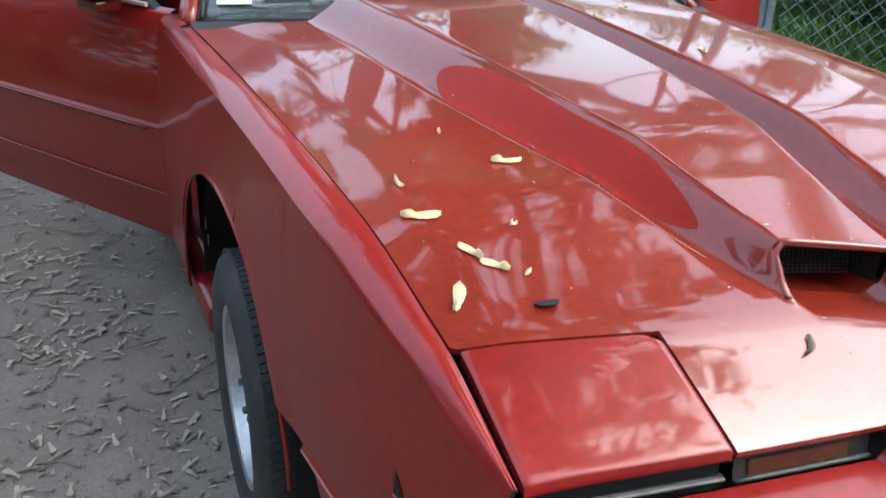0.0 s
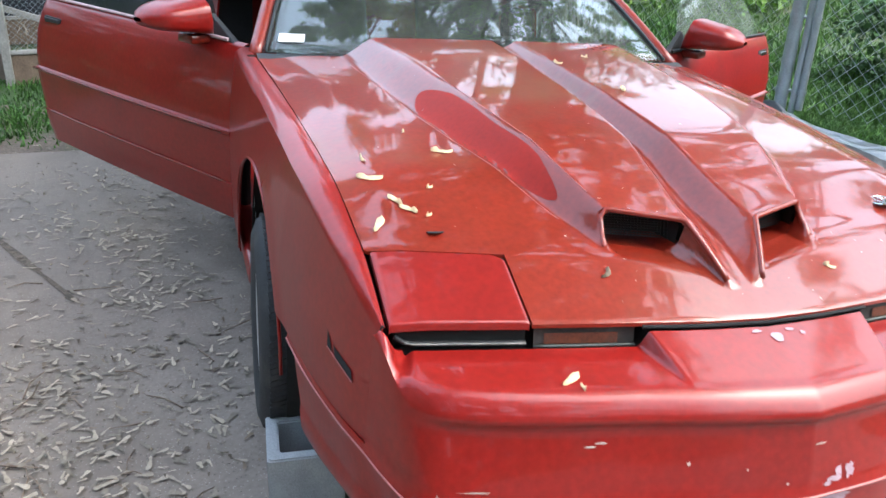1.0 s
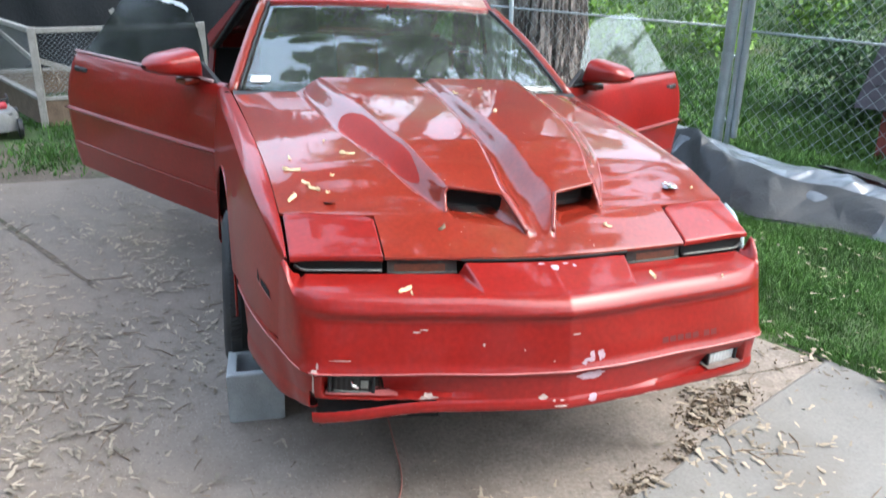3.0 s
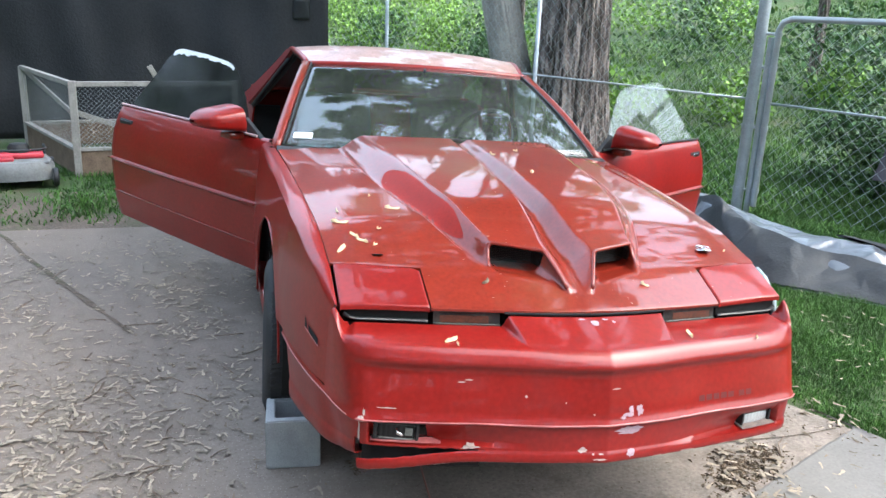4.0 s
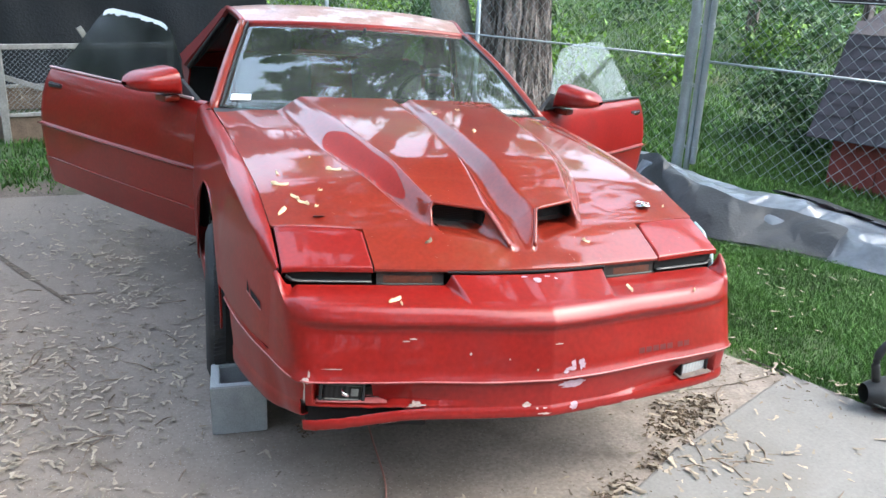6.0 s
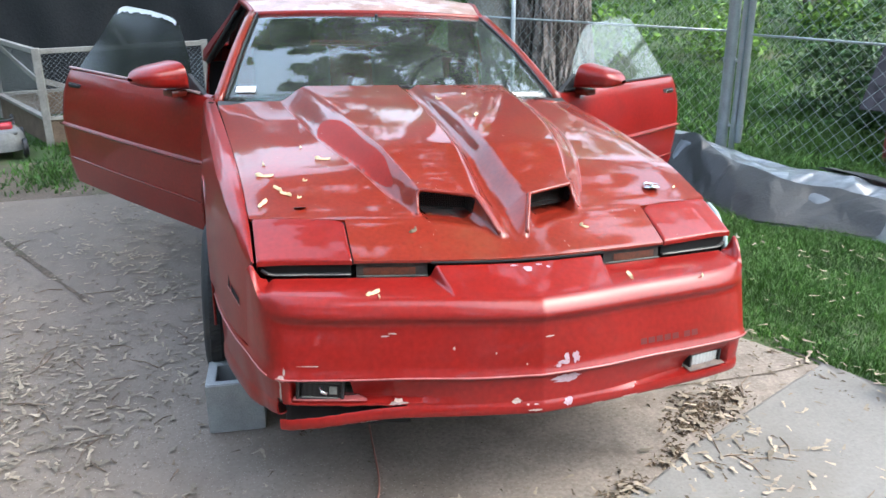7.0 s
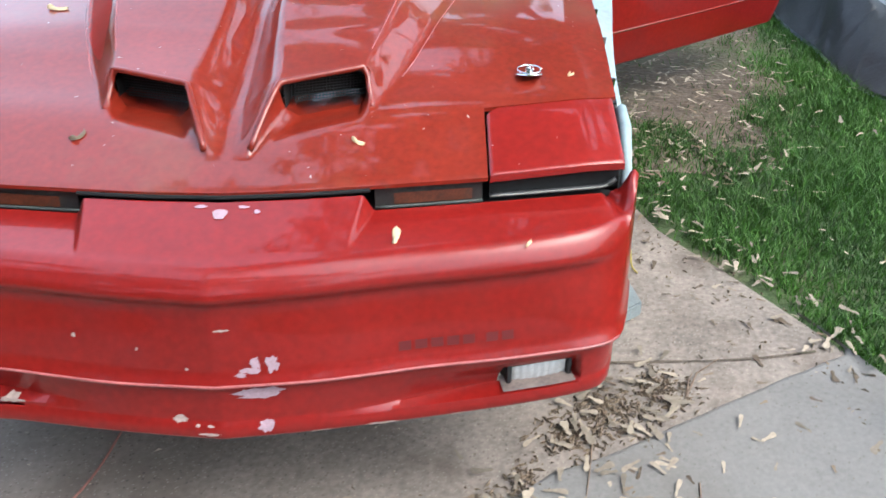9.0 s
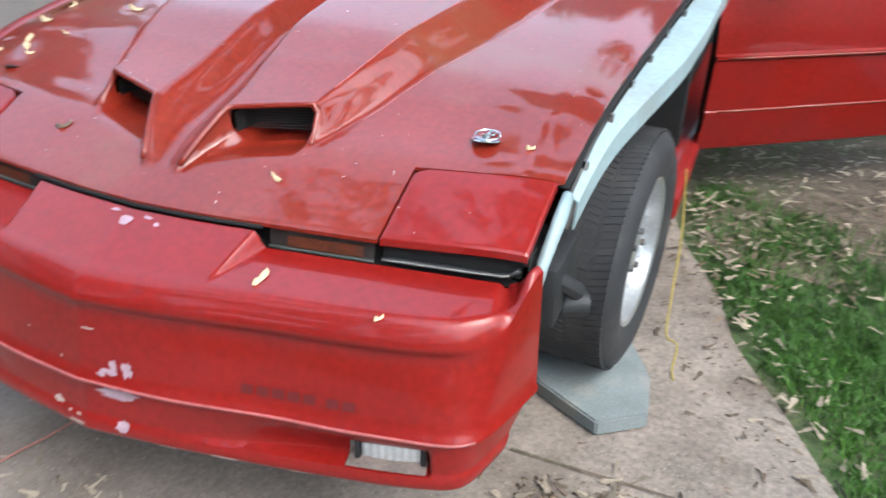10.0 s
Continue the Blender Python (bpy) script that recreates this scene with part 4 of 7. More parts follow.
# solid near-black blocks paint the shade of the engine bay
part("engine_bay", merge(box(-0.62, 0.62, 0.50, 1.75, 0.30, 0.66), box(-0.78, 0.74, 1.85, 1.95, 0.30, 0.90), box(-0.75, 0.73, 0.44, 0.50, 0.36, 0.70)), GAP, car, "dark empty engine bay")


# ---- wheels ----
def build_wheel(place, s):
    """A tyre on a silver rim; s is the side that faces outwards (-1 or 1). Origin at the hub."""
    wheel = new("wheel")
    wheel.parent, wheel.matrix_basis = car, place
    R, w = 0.328, 0.118
    prof = [(-w + 0.012, 0.205), (-w, 0.235), (-w - 0.004, 0.275), (-w + 0.010, 0.312), (-w + 0.030, R - 0.002), (-0.05, R), (0.05, R), (w - 0.030, R - 0.002), (w - 0.010, 0.312), (w + 0.004, 0.275), (w, 0.235), (w - 0.012, 0.205)]
    tyre = part("tyre", lathe(prof, 72), RUBBER, wheel, "worn black tyre", smooth=50)
    tread = []
    for k in range(110):
        a = 2 * math.pi * k / 110
        for x0, x1 in ((-0.098, -0.052), (-0.044, -0.006), (0.006, 0.044), (0.052, 0.098)):
            c = box(x0, x1, -0.0080, 0.0080, R - 0.004, R + 0.0022)
            tread.append(moved(c, Matrix.Rotation(a + (0.02 if x0 > 0 else 0), 4, "X") @ Matrix.Rotation(0.25 if abs(x0) > 0.045 else -0.25, 4, "Z")))
    part("tread", merge(*tread), RUBBER, tyre)
    rim = part("rim", merge(lathe([(s * 0.100, 0.214), (s * 0.108, 0.205), (s * 0.104, 0.192), (s * 0.06, 0.186), (s * 0.03, 0.180), (-s * 0.09, 0.186), (-s * 0.106, 0.214)], 56)), RIM, wheel, "dirty silver alloy rim", smooth=45)
    spokes = []
    for k in range(12):
        a = 2 * math.pi * k / 12
        spokes.append(moved(box(s * 0.062 - 0.012, s * 0.062 + 0.012, -0.015, 0.015, 0.05, 0.192, 0.004), Matrix.Rotation(a, 4, "X")))
    part("spokes", merge(*spokes), RIM, rim, smooth=45)
    part("hub_cap", lathe([(s * 0.02, 0.085), (s * 0.066, 0.085), (s * 0.082, 0.066), (s * 0.086, 0.03), (s * 0.087, 0.001)], 32), RIM, rim, smooth=45)
    nuts = [moved(lathe([(s * 0.07, 0.009), (s * 0.096, 0.009), (s * 0.098, 0.001)], 6), Matrix.Rotation(2 * math.pi * k / 5, 4, "X") @ Matrix.Translation((0, 0.055, 0))) for k in range(5)]
    for nut in nuts:
        part("lug_nut", nut, RUSTY, rim)
    part("brake_disc", lathe([(-s * 0.02, 0.01), (-s * 0.02, 0.16), (-s * 0.04, 0.16), (-s * 0.04, 0.01)], 32), RUSTY, wheel)
    return wheel


FRONT_LEFT = pose(-0.826, 1.235, 0.302, 0, 0, -3)
FRONT_RIGHT = pose(0.795, WHEEL_Y - 0.11, 0.412, 0, 0, -4)
build_wheel(FRONT_LEFT, -1)
build_wheel(FRONT_RIGHT, 1)
for s in (-1, 1):
    build_wheel(pose(s * 0.80, WHEEL_Y + 2.62, 0.33 - s * 0.03), s)


# ---- doors ----
def build_door(s):
    """A long coupe door, swung open; built along +y from its hinge, outer face towards s."""
    place = pose(s * 0.950, 2.115, 0, 0, 0, (33 if s < 0 else -55))
    door = new("door")
    door.parent, door.matrix_basis = car, place
    door["label"] = "open red door with window up"
    L = 1.44
    prof = [(0.285, -0.035), (0.300, -0.012), (0.40, 0.010), (0.452, 0.016), (0.458, 0.011), (0.55, 0.016), (0.634, 0.020), (0.640, 0.027), (0.652, 0.027), (0.658, 0.014),
            (0.72, 0.012), (0.82, -0.004), (0.90, -0.022), (0.955, -0.045), (0.968, -0.058), (0.970, -0.075)]

    def at(k, v):
        z, o = prof[v]
        y = k * L
        if k > 0.97:
            o -= 0.03 * (k - 0.97) / 0.03
        # the rear edge leans, the sill rises slightly to the front
        y += 0.05 * float(smoothstep(0.28, 0.75, z)) * k - 0.03 * float(smoothstep(0.8, 0.97, z)) * k
        return (s * (o + 0.008 * math.sin(k * math.pi)), y, z + (0.012 * (1 - k) if z > 0.6 else 0))

    ks = [-0.022, -0.015, 0.05] + list(np.linspace(0.1, 0.95, 16)) + [0.97, 0.985, 1.0]
    data = sheet(ks, list(range(len(prof))), at)
    skin = part("door_skin", thick((data[0], [q if s > 0 else q[::-1] for q in data[1]]), 0.004), RED_SIDE, door, smooth=40)
    for z, lab in ((0.646, "pale worn rub strip"), (0.455, "")):
        o = 0.029 if z > 0.6 else 0.017
        part("rub_strip", tube([(s * (o + 0.008 * math.sin(k * math.pi)), k * (L + 0.045 * (z > 0.6)), z + (0.012 * (1 - k) if z > 0.6 else 0)) for k in np.linspace(0.01, 0.985, 16)], 0.0045 if z > 0.6 else 0.0035, 6), RED, door, lab, smooth=True)
    inner = merge(box(min(-s * 0.120, -s * 0.082), max(-s * 0.120, -s * 0.082), 0.02, L - 0.03, 0.30, 0.955, 0.012), box(min(-s * 0.155, -s * 0.12), max(-s * 0.155, -s * 0.12), 0.35, 0.95, 0.58, 0.64, 0.015))
    part("door_trim_panel", inner, BLACK, door, "dark inner door panel")
    part("sill_seal", tube([(-s * 0.050, y, 0.974 + 0.012 * (1 - y / L)) for y in (0.06, 0.5, 1.0, L - 0.02)], 0.007, 8), BELT if s < 0 else BLACK, door, "worn pale belt trim")
    # window pane, leaning inwards
    outline = [(0.10, 0.965), (0.14, 0.99), (0.30, 1.14), (0.46, 1.26), (0.52, 1.290), (0.58, 1.306), (0.80, 1.326), (1.06, 1.336), (1.12, 1.325), (1.16, 1.29), (1.25, 1.12), (1.34, 0.965)]
    lean = lambda z: -s * (0.055 + 0.52 * (z - 0.965))
    pv = [(lean(z), y, z) for y, z in outline]
    n = len(pv)
    pv2 = [(x - s * 0.005, y, z) for x, y, z in pv]
    pane = part("window", (pv + pv2, [tuple(range(n)), tuple(range(2 * n - 1, n - 1, -1))] + [(k, k + n, (k + 1) % n + n, (k + 1) % n) for k in range(n)]), TINT if s < 0 else CLEAR, door,
                "tinted window with a peeling top edge" if s < 0 else "clear raised window")
    pane.visible_shadow = False
    rng = random.Random(5)
    ys = np.linspace(0.50, 1.13, 26)
    zt = np.interp(ys, [p[0] for p in outline[3:10]], [p[1] for p in outline[3:10]])
    depth = [(0.016 + 0.012 * rng.random()) * (0.6 + 0.9 * k / 26) for k in range(26)]
    up = [(lean(z) + s * 0.003, y, z) for y, z in zip(ys, zt)]
    lo = [(lean(z - d) + s * 0.003, y, z - d) for y, z, d in zip(ys, zt, depth)]
    if s < 0:
        part("peeled_edge", (up + lo, [(k, k + 1, 27 + k, 26 + k) for k in range(25)]), PAPER, door, "bare glass edge where the tint has peeled")
    # front corner plate and mirror pod
    part("mirror_sail", ([(-s * 0.052, 0.03, 0.975), (-s * 0.052, 0.24, 0.985), (-s * 0.075, 0.20, 1.06), (-s * 0.057, 0.03, 0.98)] + [(-s * 0.072, 0.03, 0.975), (-s * 0.072, 0.24, 0.985), (-s * 0.095, 0.20, 1.06), (-s * 0.077, 0.03, 0.98)],
                         [(0, 1, 2, 3), (7, 6, 5, 4), (0, 4, 5, 1), (1, 5, 6, 2), (2, 6, 7, 3), (3, 7, 4, 0)]), BLACK, door)
    us, vs = list(np.linspace(0, 2 * math.pi, 29)), list(np.linspace(0, 1, 14))

    def pod(a, v):
        # a flat-bottomed wedge: cut slanting at the inboard end, rounded outboard
        x = -0.045 + 0.250 * v
        rise = min(1.0, v / 0.16) ** 0.7
        fall = math.sqrt(max(0.02, 1 - max(0.0, (v - 0.66) / 0.34) ** 2.2))
        h = 0.004 + 0.142 * rise * fall * (1 - 0.48 * v)
        d = 0.012 + 0.076 * (0.45 + 0.55 * rise) * fall
        c, q = math.cos(a), math.sin(a)
        cc, qq = math.copysign(abs(c) ** 0.6, c), math.copysign(abs(q) ** (0.8 if q > 0 else 0.45), q)
        zb = 0.992 + 0.022 * v + 0.028 * (1 - fall)
        return (s * x, 0.20 + d * cc * (1.3 if c < 0 else 0.75) + 0.05 * v, zb + h * (0.5 + 0.5 * qq))
    podm = part("mirror", sheet(us, vs, pod), RED_SIDE, door, "red mirror pod", smooth=50)
    part("mirror_foot", merge(box(min(-s * 0.05, s * 0.04), max(-s * 0.05, s * 0.04), 0.16, 0.25, 0.955, 0.990, 0.01)), RED, podm, smooth=45)
    part("mirror_glass", box(min(s * 0.03, s * 0.14), max(s * 0.03, s * 0.14), 0.258, 0.262, 1.008, 1.060, 0.002), BLACK, podm)
    # pull handle
    hz, hy = 0.874, L - 0.205
    hand = part("door_handle", box(min(s * -0.012, s * -0.024), max(s * -0.012, s * -0.024), hy, hy + 0.15, hz - 0.022, hz + 0.022, 0.004), BLACK, door, "dark flush door handle")
    if s > 0:
        part("handle_flap", box(min(s * -0.006, s * -0.016), max(s * -0.006, s * -0.016), hy + 0.045, hy + 0.14, hz - 0.010, hz + 0.012, 0.004), CHROME, hand)
    else:
        part("handle_flap", box(min(s * -0.004, s * -0.014), max(s * -0.004, s * -0.014), hy + 0.01, hy + 0.14, hz - 0.002, hz + 0.016, 0.004), BLACK, hand)
    return door


build_door(-1)
build_door(1)


# ---- glass house and rear body ----
def ws_at(u, v):
    """Windshield: u across (-1 to 1), v from base to header."""
    b = np.array([u * 0.835, 1.885 + 0.135 * u * u, 0.975 + 0.018 * (1 - u * u)])
    t = np.array([u * 0.635, 2.62 + 0.08 * u * u, 1.350 - 0.022 * u * u])
    p = b + (t - b) * v
    p[2] += 0.020 * math.sin(math.pi * v)
    p[1] -= 0.01 * math.sin(math.pi * v)
    return tuple(p)


ws = part("windshield", thick(sheet(list(np.linspace(-1, 1, 30)), list(np.linspace(0, 1, 14)), ws_at), 0.005), WINDSHIELD, car, "dusty laminated windshield", smooth=True)
ws.visible_shadow = False
for s in (-1, 1):
    line = [Vector(ws_at(s * 1.0, v)) + Vector((s * 0.022, 0.012, -0.004)) for v in np.linspace(-0.03, 1.0, 14)]
    part("windshield_pillar", tube(line, 0.026, 10, flat=0.85), RED, car, smooth=True)
    part("pillar_seal", tube([Vector(ws_at(s * 0.985, v)) + Vector((0, 0, 0.004)) for v in np.linspace(0, 1, 12)], 0.006, 6), BLACK, car, smooth=True)
part("windshield_header", tube([Vector(ws_at(u, 1.0)) + Vector((0, 0.012, -0.002)) for u in np.linspace(-1.03, 1.03, 20)], 0.017, 8), RED_SIDE, car, smooth=True)
part("cowl", thick(sheet(list(np.linspace(-1, 1, 20)), [0, 1, 2], lambda u, v: (u * 0.86, 1.76 + 0.09 * u * u + 0.06 * v, 0.955 + 0.012 * v)), 0.004), BLACK, car, "black cowl with wipers")
for u0, u1 in ((-0.55, 0.05), (0.02, 0.62)):
    p0, p1 = Vector(ws_at(u0, 0.03)), Vector(ws_at(u1, 0.10))
    part("wiper", merge(tube([p0 + Vector((0, -0.02, 0.02)), (p0 + p1) / 2 + Vector((0, -0.02, 0.022)), p1 + Vector((0, -0.015, 0.014))], 0.006, 6), tube([p0 + Vector((0.1, -0.01, 0.010)), p1 + Vector((0.02, -0.01, 0.008))], 0.004, 6)), BLACK, car, smooth=True)
# the paper notice behind the glass
def notice_at(u, v):
    p = ws_at(u, v)
    return (p[0], p[1] - 0.006, p[2] + 0.006)


part("notice", sheet(list(np.linspace(-0.945, -0.835, 6)), [0.062, 0.09, 0.118], notice_at), PAPER, car, "white paper notice")


def roof_at(u, v):
    y = 2.62 + 0.08 * u * u * (1 - v) + 0.78 * v
    w = 0.645 + 0.055 * float(smoothstep(0, 0.6, v)) - 0.01 * v
    z = 1.352 + 0.076 * math.sin(math.pi / 2 * min(1, v / 0.6)) - 0.022 * float(smoothstep(0.6, 1, v)) - (0.028 + 0.02 * v) * abs(u) ** 2.8
    return (u * w, y, z)


part("roof", thick(sheet(list(np.linspace(-1, 1, 28)), list(np.linspace(0, 1, 18)), roof_at), 0.02), ROOF_RED, car, "faded red roof panel with chalky patches", smooth=50)
# headliner in shade black, so the cabin's dimness is in the colour
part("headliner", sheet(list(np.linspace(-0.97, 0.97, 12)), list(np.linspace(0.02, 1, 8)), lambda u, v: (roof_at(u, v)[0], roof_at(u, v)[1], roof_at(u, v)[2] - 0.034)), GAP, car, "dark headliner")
for s in (-1, 1):
    part("roof_rail", tube([Vector(roof_at(s * 1.0, v)) + Vector((0, 0, -0.008)) for v in np.linspace(0, 1, 10)], 0.016, 8), RED_SIDE, car, smooth=True)
    part("window_seal", tube([Vector(roof_at(s * 0.985, v)) + Vector((0, 0, -0.028)) for v in np.linspace(0, 0.62, 8)] + [Vector((s * (0.70 + 0.2 * k), 3.08 + 0.44 * k, 1.345 - 0.36 * k)) for k in np.linspace(0.1, 1, 8)], 0.014, 8), BLACK, car, "black rubber window seal", smooth=True)

    def sail_at(u, v, inset=0.0):
        return (s * (0.690 - inset + 0.225 * (1 - v) ** 1.1), 3.06 + 0.47 * (1 - v) + u * (0.34 + 0.30 * (1 - v)), 0.985 + (0.385 - 0.02 * u) * v)

    for name, inset, mat in (("sail_panel", 0.0, RED_SIDE), ("quarter_trim", 0.045, BLACK)):
        sail = sheet(list(np.linspace(0, 1, 8)), list(np.linspace(0, 1, 8)), lambda u, v: sail_at(u, v, inset))
        part(name, thick((sail[0], [q if s < 0 else q[::-1] for q in sail[1]]), 0.02), mat, car, smooth=50)
    quarter = sheet(list(np.linspace(0, 1, 24)), list(np.linspace(0, 1, 10)),
                    lambda u, v: (s * (0.945 - 0.05 * v ** 2 - 0.10 * float(smoothstep(0.75, 1, u))), 3.52 + 1.30 * u, 0.30 + 0.69 * v - 0.02 * float(smoothstep(0.7, 1, u)) * v))
    kept = [q for q in quarter[1] if all(math.hypot(quarter[0][i].y - WHEEL_Y - 2.62, quarter[0][i].z - 0.36) > 0.36 for i in q)]
    part("quarter_panel", thick((quarter[0], kept if s > 0 else [q[::-1] for q in kept]), 0.01), RED_SIDE, car, smooth=50)
    part("rocker", box(min(s * 0.80, s * 0.93), max(s * 0.80, s * 0.93), 1.60, 3.60, 0.24, 0.33, 0.02), RED_SIDE, car, smooth=45)
    # jambs are black boxes that paint the shade of the door openings
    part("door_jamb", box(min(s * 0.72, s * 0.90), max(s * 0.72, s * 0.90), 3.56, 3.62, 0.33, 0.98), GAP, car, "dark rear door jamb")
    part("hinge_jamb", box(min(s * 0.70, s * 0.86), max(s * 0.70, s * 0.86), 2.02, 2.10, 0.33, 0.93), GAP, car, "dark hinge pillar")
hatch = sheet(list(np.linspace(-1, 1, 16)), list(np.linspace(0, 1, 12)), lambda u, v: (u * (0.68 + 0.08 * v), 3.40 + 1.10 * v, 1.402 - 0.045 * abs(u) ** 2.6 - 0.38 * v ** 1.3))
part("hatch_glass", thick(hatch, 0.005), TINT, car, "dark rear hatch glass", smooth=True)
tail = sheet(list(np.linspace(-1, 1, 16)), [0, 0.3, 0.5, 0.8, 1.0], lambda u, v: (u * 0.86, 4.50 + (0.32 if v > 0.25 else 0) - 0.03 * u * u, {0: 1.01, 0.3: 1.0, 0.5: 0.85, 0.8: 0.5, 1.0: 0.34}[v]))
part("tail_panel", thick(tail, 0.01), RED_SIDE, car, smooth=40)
# near-black floor, with the shade under the cabin in its colour
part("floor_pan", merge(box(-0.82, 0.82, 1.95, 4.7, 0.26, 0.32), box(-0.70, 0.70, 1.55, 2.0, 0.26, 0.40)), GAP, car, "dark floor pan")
# cabin: dash, wheel and seats
part("dashboard", merge(box(-0.76, 0.76, 2.02, 2.35, 0.78, 0.93, 0.04, 3), box(0.10, 0.66, 2.06, 2.40, 0.86, 0.99, 0.03, 3)), BLACK, car, "dark dashboard", smooth=45)
steer = [(0.38 + 0.185 * math.cos(a), 2.52 - 0.06 * math.sin(a), 0.97 + 0.175 * math.sin(a)) for a in np.linspace(0, 2 * math.pi, 33)[:-1]]
sw = part("steering_wheel", tube(steer, 0.014, 8, True), BLACK, car, "black steering wheel", smooth=True)
part("steering_hub", merge(box(0.32, 0.44, 2.49, 2.54, 0.93, 1.01, 0.015), tube([(0.38, 2.50, 0.97), (0.21, 2.52, 0.97)], 0.012, 6), tube([(0.38, 2.50, 0.97), (0.55, 2.52, 0.97)], 0.012, 6), tube([(0.38, 2.50, 0.96), (0.38, 2.25, 0.88)], 0.03, 8)), BLACK, sw)
for s in (-1, 1):
    x = s * 0.38
    part("seat", merge(box(x - 0.25, x + 0.25, 2.72, 3.22, 0.42, 0.60, 0.05, 3), moved(box(-0.24, 0.24, -0.06, 0.06, 0.0, 0.62, 0.05, 3), pose(x, 3.25, 0.52, -22, 0, 0)),
                       moved(box(-0.13, 0.13, -0.045, 0.045, 0.62, 0.78, 0.04, 3), pose(x, 3.25, 0.52, -22, 0, 0))), CLOTH, car, "grey bucket seat", smooth=45)
part("mirror_inside", merge(box(-0.12, 0.12, 2.60, 2.63, 1.24, 1.30, 0.012), tube([(0, 2.60, 1.30), (0, 2.58, 1.345)], 0.008, 6)), BLACK, car, "inside mirror")


# ---- hood pin and hole ----
px0, py0 = 0.612, 0.566
pin = part("hood_pin", merge(lathe([(0.0, 0.020), (0.003, 0.030), (0.005, 0.028), (0.005, 0.010), (0.014, 0.009), (0.015, 0.001)], 20, "z")), CHROME, car, "scuffed bright hood pin plate", smooth=40, place=pose(px0, py0, hood_z(px0, py0) + 0.004, -12, 0, 0))
part("lanyard_ring", tube([(0.026 * math.cos(a), 0.006 + 0.026 * math.sin(a), 0.012 + 0.006 * math.sin(a)) for a in np.linspace(0, 6.1, 20)], 0.002, 5), CHROME, pin, smooth=True)
part("pin_clip", merge(box(-0.004, 0.004, 0.01, 0.06, 0.010, 0.016, 0.002), box(0.006, 0.012, 0.012, 0.055, 0.010, 0.014, 0.002)), CHROME, pin)
hx, hy = -0.632, 0.541
part("hood_hole", lathe([(0.0, 0.017), (0.0015, 0.019), (0.0016, 0.001)], 14, "z"), GAP, car, "rusty-edged pin hole", place=pose(hx, hy, hood_z(hx, hy) + 0.001, -14, 0, 0))


# ---- ground ----
def ground_z(x, y):
    """Flat by the car; behind the fence it falls a little, then climbs as a bank."""
    d = (x - 3.4) * 0.885 + (y - 4.3) * 0.465                     # metres beyond the fence line
    bank = 0.16 * max(0.0, d - 5.0) + 0.10 * max(0.0, d - 12.0)
    back = 0.10 * max(0.0, y - 14.0)
    return min(max(bank, back), 14.0)


gx = np.unique(np.concatenate([np.linspace(-400, -12, 12), np.linspace(-12, 14, 66), np.linspace(14, 60, 40), np.linspace(60, 400, 10)]))
gy = np.unique(np.concatenate([np.linspace(-400, -8, 12), np.linspace(-8, 16, 60), np.linspace(16, 60, 30), np.linspace(60, 400, 10)]))
ground = part("ground", sheet(list(gx), list(gy), lambda x, y: (x, y, ground_z(x, y) - 0.012 + (0.03 * noise.noise((x * 0.7, y * 0.7, 0)) if y > 9 or x > 5 else 0))), MEADOW, smooth=True)
tagged(ground, "bare soil and rough grass sloping up behind the yard", "ground", kind="structure")

# concrete pad: its right edge runs slantwise beside the lawn
PAD_RIGHT = [(3.4, -3.5), (2.3, -1.0), (1.62, 0.30), (1.46, 0.72), (1.30, 1.04), (1.15, 1.32), (1.02, 1.70), (0.86, 2.06), (0.62, 2.7), (0.2, 4.4)]


def pad_right(y):
    return float(np.interp(y, [p[1] for p in PAD_RIGHT], [p[0] for p in PAD_RIGHT]))


def pad_at(u, y):
    x = -6.0 + (pad_right(y) + 6.0) * u + 0.03 * noise.noise((y * 3, 7, 0)) * u
    return (x, y, 0.0 + 0.004 * noise.noise((x * 1.3, y * 1.3, 2)) - (0.02 if u > 0.999 else 0))


pad = part("pavement", sheet([0] + list(np.linspace(0.02, 0.985, 60)) + [0.993, 1.0], list(np.linspace(-6, 4.35, 110)), pad_at), CONCRETE, smooth=True)
tagged(pad, "stained worn concrete pad littered with leaves", "concrete", kind="structure")


SEAM = [(-6.0, -2.70), (-3.0, -1.36), (-1.2, -0.60), (0.015, -0.075), (0.36, 0.035), (0.52, 0.130), (0.64, 0.212), (0.80, 0.268), (1.10, 0.42), (1.9, 0.78)]


def seam_y(x):
    return float(np.interp(x, [p[0] for p in SEAM], [p[1] for p in SEAM])) + 0.008 * noise.noise((x * 9, 0, 1))


def slab_at(x, v):
    """The newer slab in front, a little proud, with a broken edge along the old pad."""
    y = -6.0 + (seam_y(x) + 6.0) * v
    x = min(x, pad_right(y) - 0.012)
    return (x, y, 0.007 + 0.003 * noise.noise((x * 1.1, y * 1.1, 6)) - (0.010 if v > 0.9995 else 0.0))


fresh = part("pavement", sheet(list(np.linspace(-6, 3.6, 150)), list(np.linspace(0, 0.9, 30)) + list(np.linspace(0.91, 0.997, 20)) + [0.999, 1.0], slab_at), CONCRETE_NEW, smooth=True)
tagged(fresh, "smooth pale concrete slab poured in front of the older pad", "concrete", kind="structure")


